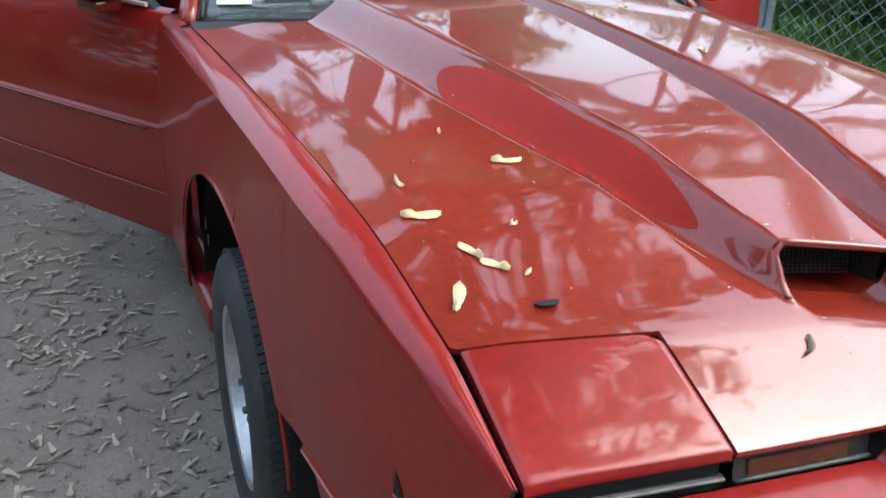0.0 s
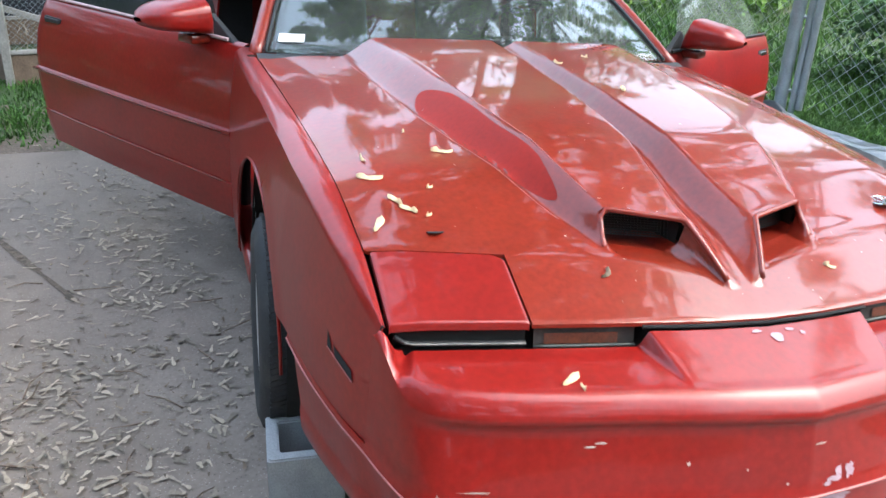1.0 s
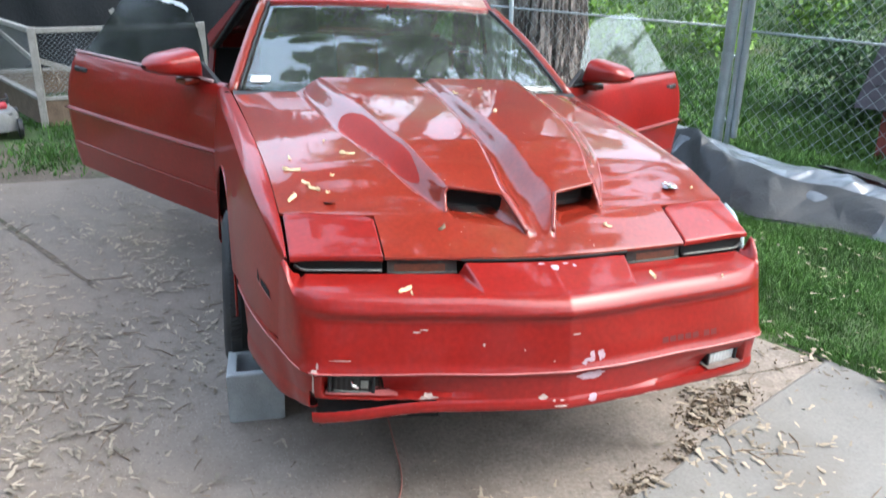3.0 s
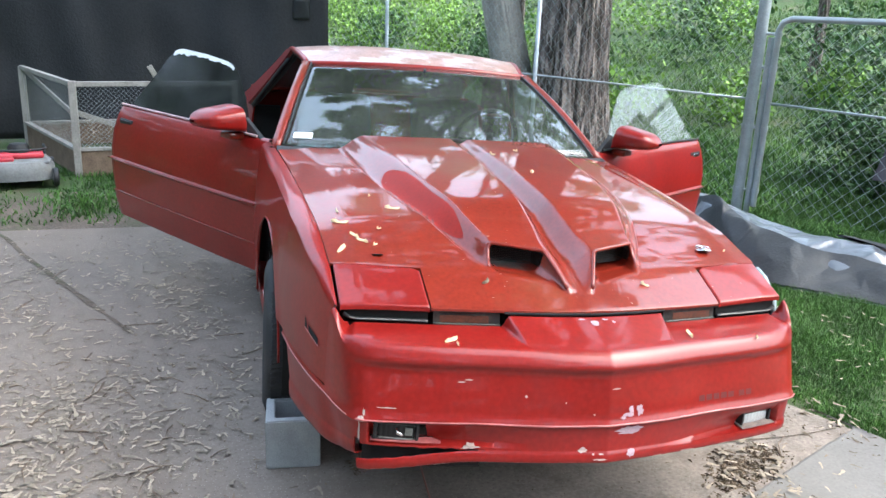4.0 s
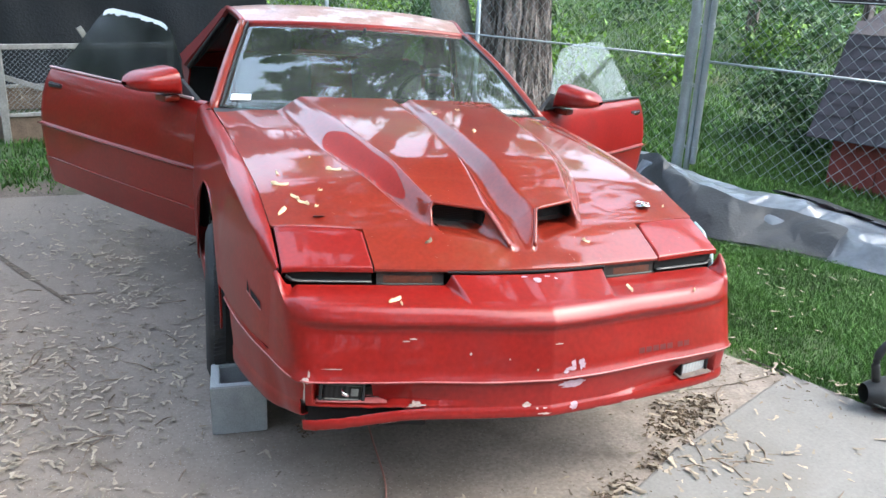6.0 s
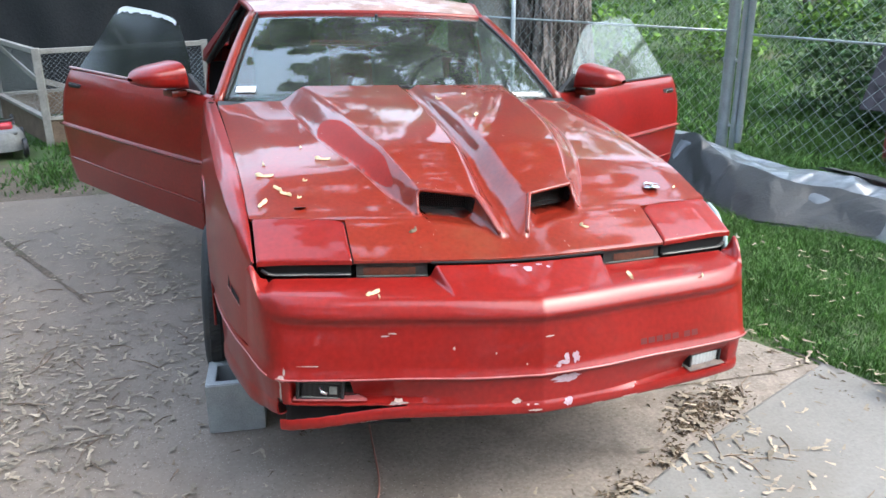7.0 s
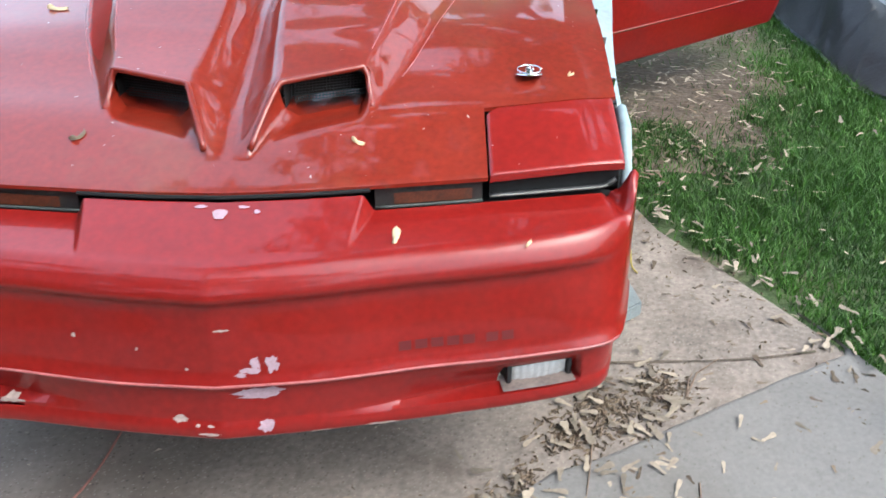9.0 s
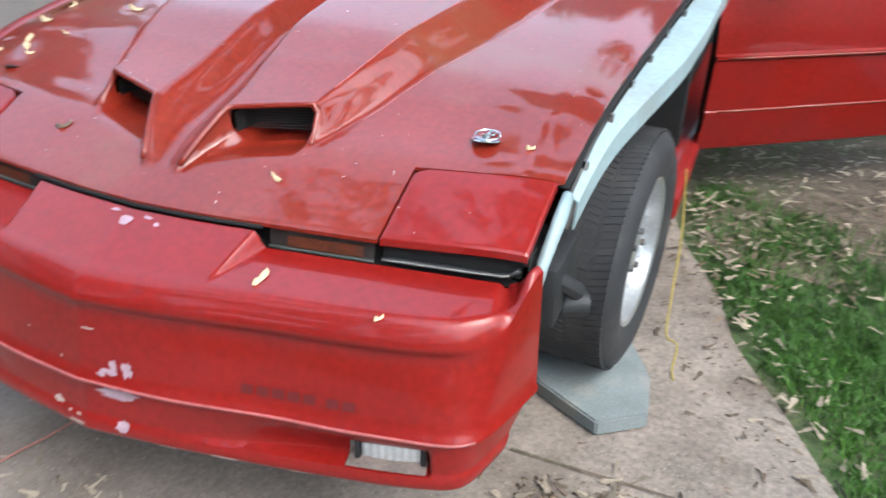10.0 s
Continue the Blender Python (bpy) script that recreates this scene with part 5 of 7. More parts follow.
def joint(name, pts, w=0.012):
    """A dark open joint in the concrete, as a shallow strip of soil."""
    P = [Vector((x, y, 0.006)) for x, y in pts]
    vs = []
    for i, p in enumerate(P):
        d = (P[min(i + 1, len(P) - 1)] - P[max(i - 1, 0)]).normalized()
        n = Vector((-d.y, d.x, 0)) * (w * (0.7 + 0.6 * noise.noise((p.x * 5, p.y * 5, 0))))
        vs += [p + n, p - n]
    return tagged(part(name, (vs, [(2 * k, 2 * k + 1, 2 * k + 3, 2 * k + 2) for k in range(len(P) - 1)]), SOIL), "soil-filled joint in the concrete", "joint", kind="structure")


joint("joint", spline([(-3.6, 5.2 - 0.9), (-2.79, 4.35), (-2.34, 3.58), (-1.93, 2.81), (-1.6, 2.2)], 30), 0.022)
joint("joint", spline([(0.66, 0.60), (0.96, 0.585), (1.21, 0.58), (1.40, 0.60)], 24), 0.006)


def soil_patch(cx, cy, rx, ry, seed):
    rng_ = random.Random(seed)
    n = 40
    ring = [(cx + rx * (1 + 0.2 * noise.noise((math.cos(6.283 * k / n) * 2, math.sin(6.283 * k / n) * 2, seed))) * math.cos(6.283 * k / n),
             cy + ry * (1 + 0.2 * noise.noise((math.cos(6.283 * k / n) * 2, math.sin(6.283 * k / n) * 2, seed))) * math.sin(6.283 * k / n), -0.006) for k in range(n)]
    return tagged(part("soil", ([(cx, cy, -0.004)] + ring, [(0, 1 + k, 1 + (k + 1) % n) for k in range(n)]), SOIL), "bare trodden soil in the grass", "soil", kind="structure")


soil_patch(1.42, 2.62, 0.62, 0.92, 3)
soil_patch(1.75, 3.7, 0.5, 0.7, 8)
soil_patch(-2.4, 4.9, 1.7, 0.75, 5)

# ---- block and slab under the front ----
def cinder_block():
    """A square half block with one hole."""
    w, h, t = 0.100, 0.197, 0.034
    o = [(-w, -w), (w, -w), (w, w), (-w, w)]
    i = [(-w + t, -w + t), (w - t, -w + t), (w - t, w - t), (-w + t, w - t)]
    vs = [(x, y, z) for z in (0, h) for x, y in o] + [(x, y, z) for z in (0, h) for x, y in i]
    fs = [(k, (k + 1) % 4, 4 + (k + 1) % 4, 4 + k) for k in range(4)] + [(8 + (k + 1) % 4, 8 + k, 12 + k, 12 + (k + 1) % 4) for k in range(4)]
    fs += [(4 + k, 4 + (k + 1) % 4, 12 + (k + 1) % 4, 12 + k) for k in range(4)] + [((k + 1) % 4, k, 8 + k, 8 + (k + 1) % 4) for k in range(4)]
    bm = bmesh.new()
    v = [bm.verts.new(p) for p in vs]
    for f in fs:
        bm.faces.new([v[k] for k in f])
    bmesh.ops.bevel(bm, geom=bm.edges[:], offset=0.004, segments=2, affect="EDGES")
    return bm


tagged(part("cinder_block", cinder_block(), CINDER, smooth=40, place=pose(-0.895, 0.848, 0.0, 0, 0, -5)), "grey concrete half block standing under the bumper", "block")
slab_pts = [(0.965, 0.800), (0.848, 0.722), (0.66, 0.83), (0.56, 0.98), (0.62, 1.18), (0.80, 1.22), (0.905, 1.03), (0.946, 0.95)]
sv = [(x, y, z) for z in (0.004, 0.052) for x, y in slab_pts]
ns = len(slab_pts)
bm = bmesh.new()
vv = [bm.verts.new(p) for p in sv]
bm.faces.new(vv[ns:])
bm.faces.new(vv[:ns][::-1])
for k in range(ns):
    bm.faces.new((vv[k], vv[(k + 1) % ns], vv[ns + (k + 1) % ns], vv[ns + k]))
bmesh.ops.recalc_face_normals(bm, faces=bm.faces[:])
bmesh.ops.bevel(bm, geom=[e for e in bm.edges], offset=0.005, segments=2, affect="EDGES")
tagged(part("stone_slab", bm, SLATE, smooth=40), "broken blue-grey paving slab under the front tyre", "slab")

# cords on the ground
tagged(part("extension_cord", tube(spline([(-0.40, 1.0, 0.008), (-0.44, 0.60, 0.008), (-0.47, 0.28, 0.008), (-0.53, 0.10, 0.008), (-0.585, -0.12, 0.008), (-0.56, -0.5, 0.008), (-0.7, -1.1, 0.008)], 60), 0.0036, 6), CORD, smooth=True), "thin orange-brown cord trailing from under the car", "cord")
tagged(part("yellow_rope", tube(spline([(0.93, 1.36, 0.50), (0.944, 1.33, 0.30), (0.948, 1.22, 0.14), (0.955, 1.15, 0.060), (0.99, 1.12, 0.058), (0.99, 1.06, 0.010), (1.00, 1.02, 0.008)], 40), 0.003, 6), YELLOW, smooth=True), "frayed yellow rope hanging by the tyre", "rope")


# ---- leaves, grass ----
def scatter_leaves(name, spots, mat, label, seed, size=(0.02, 0.055), lift=0.006):
    """Small curled leaves at (x, y, z) spots, as one loose mass."""
    rng = np.random.default_rng(seed)
    vs, fs = [], []
    for x, y, z in spots:
        L = rng.uniform(*size)
        w = L * rng.uniform(0.24, 0.40)
        a, curl, tip = rng.uniform(0, 6.283), rng.uniform(-0.2, 0.35), rng.uniform(-0.25, 0.28)
        bow, keel = rng.uniform(-0.22, 0.22), rng.choice((-1, 1))
        c, s = math.cos(a), math.sin(a)
        k = len(vs)
        for t, ww in ((-0.5, 0.15), (-0.40, 0.55), (-0.28, 0.50), (-0.12, 0.42), (0.15, 0.85), (0.36, 1.0), (0.47, 0.7), (0.5, 0.25)):
            for q in (-1, 1):
                edge = q * ww * 0.5 + keel * 0.18 * ww * (t > -0.2)
                u, v = t * L, edge * w + bow * L * (t * t - 0.1)
                vs.append((x + u * c - v * s, y + u * s + v * c, z + lift + abs(edge) * w * abs(curl) + (t + 0.5) * L * max(tip, 0) * 0.5 + (0.5 - t) * L * max(-tip, 0)))
        fs += [(k + 2 * e, k + 2 * e + 2, k + 2 * e + 3, k + 2 * e + 1) for e in range(7)]
    ob = part(name, (vs, fs), mat, smooth=True)
    return tagged(ob, label, "leaves", kind="stuff")


def litter(n, x0, x1, y0, y1, seed, dens):
    rng = np.random.default_rng(seed)
    out = []
    while len(out) < n:
        x, y = rng.uniform(x0, x1), rng.uniform(y0, y1)
        if rng.random() < dens(x, y):
            out.append((x, y, 0.0))
    return out


def on_pad(x, y):
    return x < pad_right(y) - 0.02


def under_car(x, y):
    return abs(x) < 0.8 and 0.15 < y < 4.5


def leaf_density(x, y):
    if under_car(x, y) or not on_pad(x, y):
        return 0.0
    d = 0.10 + 1.2 * max(0.0, noise.noise((x * 1.1, y * 1.1, 5)) + 0.15)
    d *= 0.35 + 1.6 * max(0.0, noise.noise((x * 3.0, y * 3.0, 8)) + 0.10)
    d *= 0.10 + 0.90 * float(smoothstep(-0.9, 0.3, -x - 0.2 * y))
    d += 0.45 * math.exp(-((x + 1.55) / 0.35) ** 2 - ((y - 1.2) / 0.9) ** 2)
    d += 0.7 * math.exp(-((x - 0.80) / 0.25) ** 2 - ((y - 0.12) / 0.30) ** 2)
    return min(1.0, d)


scatter_leaves("dry_leaves", litter(3200, -3.6, 2.3, -2.2, 4.5, 3, leaf_density), LEAF_DRY, "scattered dry tan winged seeds and leaves", 3, (0.024, 0.056))
scatter_leaves("brown_leaves", litter(1500, -3.6, 2.3, -2.2, 4.5, 4, lambda x, y: leaf_density(x, y) * (0.25 if x > 0.95 else 1.0)), LEAF_BROWN, "scattered dark brown leaf scraps", 4, (0.012, 0.04))
thick_litter = litter(1500, -3.2, -0.98, 0.2, 3.6, 23, lambda x, y: (0.06 + 1.3 * max(0.0, noise.noise((x * 1.9, y * 1.9, 18)) + 0.05)) * float(smoothstep(-0.98, -1.2, x)) if not under_car(x, y) else 0.0)
scatter_leaves("side_leaves", thick_litter, LEAF_DRY, "thick litter of winged seeds beside the car", 24, (0.024, 0.060))
PILES = ((0.80, 0.40, 0.13), (0.94, 0.47, 0.10), (0.70, 0.33, 0.10), (0.80, 0.08, 0.045), (0.56, 0.18, 0.06), (0.48, 0.13, 0.045), (0.32, 0.04, 0.075), (0.24, 0.00, 0.06), (0.04, -0.07, 0.05), (-0.66, 0.72, 0.06))


def pile_density(x, y):
    return max(math.exp(-((x - px_) ** 2 + (y - py_) ** 2) / (pr * pr) * 1.5) for px_, py_, pr in PILES)


def crumbs(name, spots, size, mat, label, seed):
    """Small angular scraps and bits of twig lying in drifts."""
    rng = np.random.default_rng(seed)
    vs, fs = [], []
    for x, y, z in spots:
        r, ln, a = rng.uniform(*size), rng.uniform(1, 3.5), rng.uniform(0, 6.283)
        c, s = math.cos(a), math.sin(a)
        k = len(vs)
        for u, v, w in ((-ln, -0.6, 0), (ln, -0.5, 0), (0.2 * ln, 0.9, 0), (0.1, 0, rng.uniform(0.6, 1.6))):
            vs.append((x + r * (u * c - v * s), y + r * (u * s + v * c), 0.004 + r * w))
        fs += [(k, k + 1, k + 3), (k + 1, k + 2, k + 3), (k + 2, k, k + 3)]
    return tagged(part(name, (vs, fs), mat), label, "debris", kind="stuff")


crumbs("leaf_crumbs", litter(1700, -0.8, 1.2, -0.75, 0.85, 16, lambda x, y: pile_density(x, y) ** 1.6), (0.0018, 0.0055), LEAF_BROWN, "dark crumbs of leaf and soil drifted along a crack", 16)
crumbs("pale_crumbs", litter(3500, -3.4, 2.0, -1.6, 4.2, 17, lambda x, y: 0.5 * leaf_density(x, y) + 0.04), (0.0015, 0.004), LEAF_DRY, "fine pale chaff on the concrete", 17)
edge_dirt = litter(260, 0.75, 1.75, -0.2, 2.2, 27, lambda x, y: math.exp(-((x - pad_right(y) + 0.07) / 0.13) ** 2) if on_pad(x, y) else 0.0)
crumbs("edge_crumbs", edge_dirt, (0.0015, 0.0050), LEAF_BROWN, "dark soil crumbs along the lawn's edge", 28)
scatter_leaves("edge_scraps", litter(50, 0.7, 1.7, 0.2, 2.0, 29, lambda x, y: math.exp(-((x - pad_right(y) + 0.15) / 0.2) ** 2) if on_pad(x, y) else 0.0), LEAF_BROWN, "brown leaf scraps beside the slab", 29, (0.02, 0.05))
rng = random.Random(31)
twigs_ = []
for x, y, z in litter(70, -3.0, 1.4, -0.8, 3.5, 18, lambda x, y: 0.25 * leaf_density(x, y) + 0.6 * pile_density(x, y)):
    a, ln = rng.uniform(0, 6.283), rng.uniform(0.05, 0.22)
    bend = rng.uniform(-0.25, 0.25)
    twigs_.append(tube([(x, y, 0.006), (x + ln * 0.5 * math.cos(a), y + ln * 0.5 * math.sin(a), 0.012), (x + ln * math.cos(a + bend), y + ln * math.sin(a + bend), 0.006)], [0.0028, 0.0022, 0.0012], 5))
tagged(part("fallen_twigs", merge(*twigs_), WOOD_DARK), "thin broken twigs lying on the concrete", "twigs", kind="stuff")
heap = litter(80, 0.0, 1.15, -0.35, 0.66, 6, lambda x, y: pile_density(x, y) + 0.35 * math.exp(-((x - 0.72) / 0.28) ** 2 - ((y - 0.14) / 0.16) ** 2))
scatter_leaves("leaf_heap", heap, LEAF_DRY, "tan winged seeds caught in drifted crumbs", 6, (0.03, 0.06), 0.012)
border = litter(150, 0.8, 2.6, -0.6, 2.8, 7, lambda x, y: math.exp(-((x - pad_right(y) - 0.02) / 0.10) ** 2))
scatter_leaves("border_leaves", border, LEAF_DRY, "dry leaves along the lawn's edge", 7, (0.02, 0.06), 0.012)
lawnleaf = litter(620, 0.9, 3.4, 0.9, 4.6, 8, lambda x, y: (0.15 + math.exp(-((x - 1.3) / 0.5) ** 2 - ((y - 2.6) / 0.9) ** 2)) if not on_pad(x, y) else 0)
scatter_leaves("lawn_leaves", lawnleaf, LEAF_DRY, "dry leaves lying on thin grass", 9, (0.02, 0.06), 0.02)


soil_litter = litter(420, 0.95, 2.1, 1.5, 3.4, 33, lambda x, y: math.exp(-((x - 1.30) / 0.42) ** 2 - ((y - 2.35) / 0.7) ** 2))
scatter_leaves("soil_leaves", soil_litter, LEAF_BROWN, "brown leaf litter on bare soil under the open door", 34, (0.02, 0.055), 0.012)


def grass_patch(name, n, region, density, seed, h=(0.03, 0.10), mat=GRASS, label="", w=0.0045):
    """Bent blades of grass as one mass."""
    rng = np.random.default_rng(seed)
    x0, x1, y0, y1 = region
    vs, fs = [], []
    count = 0
    while count < n:
        x, y = rng.uniform(x0, x1), rng.uniform(y0, y1)
        if rng.random() > density(x, y):
            continue
        count += 1
        z = ground_z(x, y) - 0.012
        H = rng.uniform(*h) * (0.55 + 0.9 * max(0, 0.5 + noise.noise((x * 1.6, y * 1.6, 9))))
        a, b = rng.uniform(0, 6.283), rng.uniform(0, 6.283)
        lean = H * rng.uniform(0.15, 1.3)
        c, s = math.cos(a) * w, math.sin(a) * w
        dx, dy = math.cos(b) * lean, math.sin(b) * lean
        k = len(vs)
        vs += [(x - c, y - s, z), (x + c, y + s, z), (x + c * 0.8 + dx * 0.35, y + s * 0.8 + dy * 0.35, z + H * 0.6), (x - c * 0.8 + dx * 0.35, y - s * 0.8 + dy * 0.35, z + H * 0.6), (x + dx, y + dy, z + H)]
        fs += [(k, k + 1, k + 2, k + 3), (k + 3, k + 2, k + 4)]
    return tagged(part(name, (vs, fs), mat), label, "grass", kind="stuff")


def lawn_density(x, y):
    e = x - pad_right(y)
    d = float(smoothstep(-0.03, 0.07, e + 0.05 * noise.noise((x * 5, y * 5, 2))))
    thin = math.exp(-((x - 1.38) / 0.50) ** 2 - ((y - 2.70) / 0.80) ** 2) + 0.8 * math.exp(-((x - 1.75) / 0.45) ** 2 - ((y - 3.6) / 0.6) ** 2)
    tuft = float(smoothstep(-0.25, 0.25, noise.noise((x * 3.4, y * 3.4, 4)) - 1.1 * (thin - 0.35)))
    d *= float(smoothstep(-0.75, -0.35, y)) * (1 - float(smoothstep(3.9, 4.2, x)))
    return d * max(0.03 + 0.37 * (1 - min(1.0, 1.6 * thin)), tuft) * (1 - 0.55 * min(1.0, thin))


grass_patch("lawn_grass", 230000, (0.9, 4.2, -0.7, 4.6), lawn_density, 11, (0.014, 0.062), GRASS, "bright green unmown lawn grass", 0.0019)
grass_patch("yard_grass", 46000, (1.0, 9.0, -7.0, 4.6), lambda x, y: (0.0 if x < pad_right(max(y, -3.5)) else 1.0) * (1 - float(smoothstep(-0.75, -0.5, y)) * (1 - float(smoothstep(4.0, 4.3, x)))), 19, (0.02, 0.07), GRASS, "green grass beside the concrete yard", 0.006)
grass_patch("far_grass", 14000, (0.6, 6.0, 4.4, 9.0), lambda x, y: 0.8, 12, (0.05, 0.16), GRASS, "long green grass along the fence", 0.009)
grass_patch("rough_grass", 9000, (-4.2, 0.0, 4.2, 7.6), lambda x, y: max(0.02, 0.3 + 1.3 * noise.noise((x * 1.6, y * 1.6, 6))) * float(smoothstep(4.0, 4.5, y + 0.15 * x)), 13, (0.02, 0.07), GRASS, "patchy grass and weeds by the pen", 0.006)
grass_patch("crack_grass", 700, (-0.9, 0.7, -1.05, -0.35), lambda x, y: 0.7 * math.exp(-((y + 0.62 - 0.25 * x) / 0.06) ** 2), 14, (0.012, 0.035), GRASS, "small weeds in a crack of the concrete", 0.003)


# ---- fence ----
F0 = Vector((3.42, 4.30, 0))
FD = Vector((0.4655, -0.885, 0))                                    # along the fence, towards the open side
fence = empty("chain_link_fence", pose(0, 0, 0), "galvanised chain-link fence with gate posts", "fence", kind="structure")


def post(at_, r, h, name="fence_post", lean=(0, 0), cap=True):
    p = Vector(at_)
    top = p + Vector((lean[0], lean[1], h))
    part(name, tube([p, top, top + Vector((0, 0, 0.012))], [r, r, r * 0.4], 14), STEEL, fence, smooth=50)


for d in (-7.6, -5.1, -2.52):
    post(F0 + FD * d, 0.024, 2.25)
post(F0, 0.050, 2.5, "gate_post")
post(F0 + FD * 3.6, 0.030, 2.3)
post(F0 + FD * 6.4, 0.030, 2.3)
# the gate leaf beside the thick post
g0, g1 = F0 + FD * 0.155, F0 + FD * 3.45
loop = [g0 + Vector((0, 0, 0.08)), g0 + Vector((0, 0, 1.62)), g0 + FD * 0.03 + Vector((0, 0, 1.68)), g0 + FD * 0.10 + Vector((0, 0, 1.71)), g1 + Vector((0, 0, 1.71)), g1 + Vector((0, 0, 0.08))]
part("gate_frame", tube(loop, 0.027, 10), STEEL, fence, "round-cornered gate frame", smooth=50)
part("gate_upright", tube([F0 + FD * 0.098 + Vector((0, 0, 0.0)), F0 + FD * 0.098 + Vector((0, 0, 1.55))], 0.026, 10), STEEL, fence, smooth=50)
for z in (0.22, 0.78, 1.30, 1.58):
    a, b = F0 + Vector((0, 0, z)), g0 + Vector((0, 0, z))
    part("gate_hinge", merge(tube([a - FD * 0.05, b + FD * 0.03], 0.012, 8), tube([a - Vector((0, 0, 0.02)), a + Vector((0, 0, 0.02))], 0.055, 12), tube([b - Vector((0, 0, 0.016)), b + Vector((0, 0, 0.016))], 0.033, 12)), STEEL, fence, smooth=50)
part("brace_rail", tube([F0 - FD * 7.4 + Vector((0, 0, 1.02)), F0 + Vector((0, 0, 1.02))], 0.010, 8), STEEL, fence, smooth=True)
part("gate_rail", tube([g0 + Vector((0, 0, 1.00)), g0 + FD * 1.62 + Vector((0, 0, 0.98))], 0.010, 8), STEEL, fence, smooth=True)
part("tension_wire", tube([F0 - FD * 7.6 + Vector((0, 0, 1.95)), F0 + Vector((0, 0, 1.95))], 0.004, 6), STEEL, fence)


def chain_link(d0, d1, z0, z1, pitch=0.115, r=0.0022):
    """Crossing diagonal wires between two marks along the fence."""
    vs, fs = [], []
    H = z1 - z0
    n = int((d1 - d0 + H) / pitch)
    for sgn in (1, -1):
        for k in range(n + 1):
            a = d0 - H + k * pitch if sgn > 0 else d0 + k * pitch
            t0, t1 = (max(0, d0 - a), min(H, d1 - a)) if sgn > 0 else (max(0, a - d1), min(H, a - d0))
            if t1 - t0 < 0.02:
                continue
            off = Vector((0.885, 0.4655, 0)) * (0.002 * sgn)
            p = F0 + FD * (a + sgn * t0) + Vector((0, 0, z0 + t0)) + off
            q = F0 + FD * (a + sgn * t1) + Vector((0, 0, z0 + t1)) + off
            v, f = tube([p, q], r, 3)
            kk = len(vs)
            vs += v
            fs += [tuple(i + kk for i in g) for g in f]
    return vs, fs


tagged(part("chain_mesh", chain_link(-7.6, 0.0, 0.04, 2.0), STEEL, fence, "woven wire mesh"), kind="stuff")
tagged(part("chain_mesh", chain_link(0.22, 3.45, 0.08, 1.70), STEEL, fence, "woven wire mesh"), kind="stuff")
tagged(part("chain_mesh", chain_link(3.6, 6.4, 0.04, 2.0), STEEL, fence, "woven wire mesh"), kind="stuff")


# ---- foliage ----
def leaf_mass(name, centres, size, mat, label, seed, parent=None, flat=0.0, kind="stuff", category="foliage"):
    """Many small leaf blades as one mesh; centres is an (n, 3) array."""
    rng = np.random.default_rng(seed)
    n = len(centres)
    a = rng.normal(size=(n, 3))
    a[:, 2] *= 1 - flat
    a /= np.linalg.norm(a, axis=1)[:, None]
    b = np.cross(a, rng.normal(size=(n, 3)))
    b /= np.linalg.norm(b, axis=1)[:, None] + 1e-9
    L = rng.uniform(*size, size=(n, 1))
    W = L * rng.uniform(0.35, 0.6, size=(n, 1))
    v = np.stack([centres - a * L * 0.5, centres + b * W * 0.5, centres + a * L * 0.5, centres - b * W * 0.5], 1).reshape(-1, 3)
    me = bpy.data.meshes.new(name)
    me.vertices.add(4 * n)
    me.vertices.foreach_set("co", v.astype(np.float32).ravel())
    me.loops.add(4 * n)
    me.loops.foreach_set("vertex_index", np.arange(4 * n, dtype=np.int32))
    me.polygons.add(n)
    me.polygons.foreach_set("loop_start", np.arange(0, 4 * n, 4, dtype=np.int32))
    me.polygons.foreach_set("loop_total", np.full(n, 4, dtype=np.int32))
    me.materials.append(mat)
    me.update(calc_edges=True)
    ob = new(name, me)
    if parent:
        ob.parent = parent
        ob["label"] = label
        return ob
    return tagged(ob, label, category, kind=kind)


def clumps(centres, radii, per, seed, hollow=0.5):
    """Leaf places in uneven puffs round the given centres."""
    rng = np.random.default_rng(seed)
    out = []
    for c, r in zip(centres, radii):
        d = rng.normal(size=(per, 3))
        d /= np.linalg.norm(d, axis=1)[:, None]
        k = (hollow + (1 - hollow) * rng.random((per, 1))) * (0.7 + 0.5 * rng.random((per, 1)))
        out.append(np.array(c) + d * k * np.array(r))
    return np.concatenate(out)


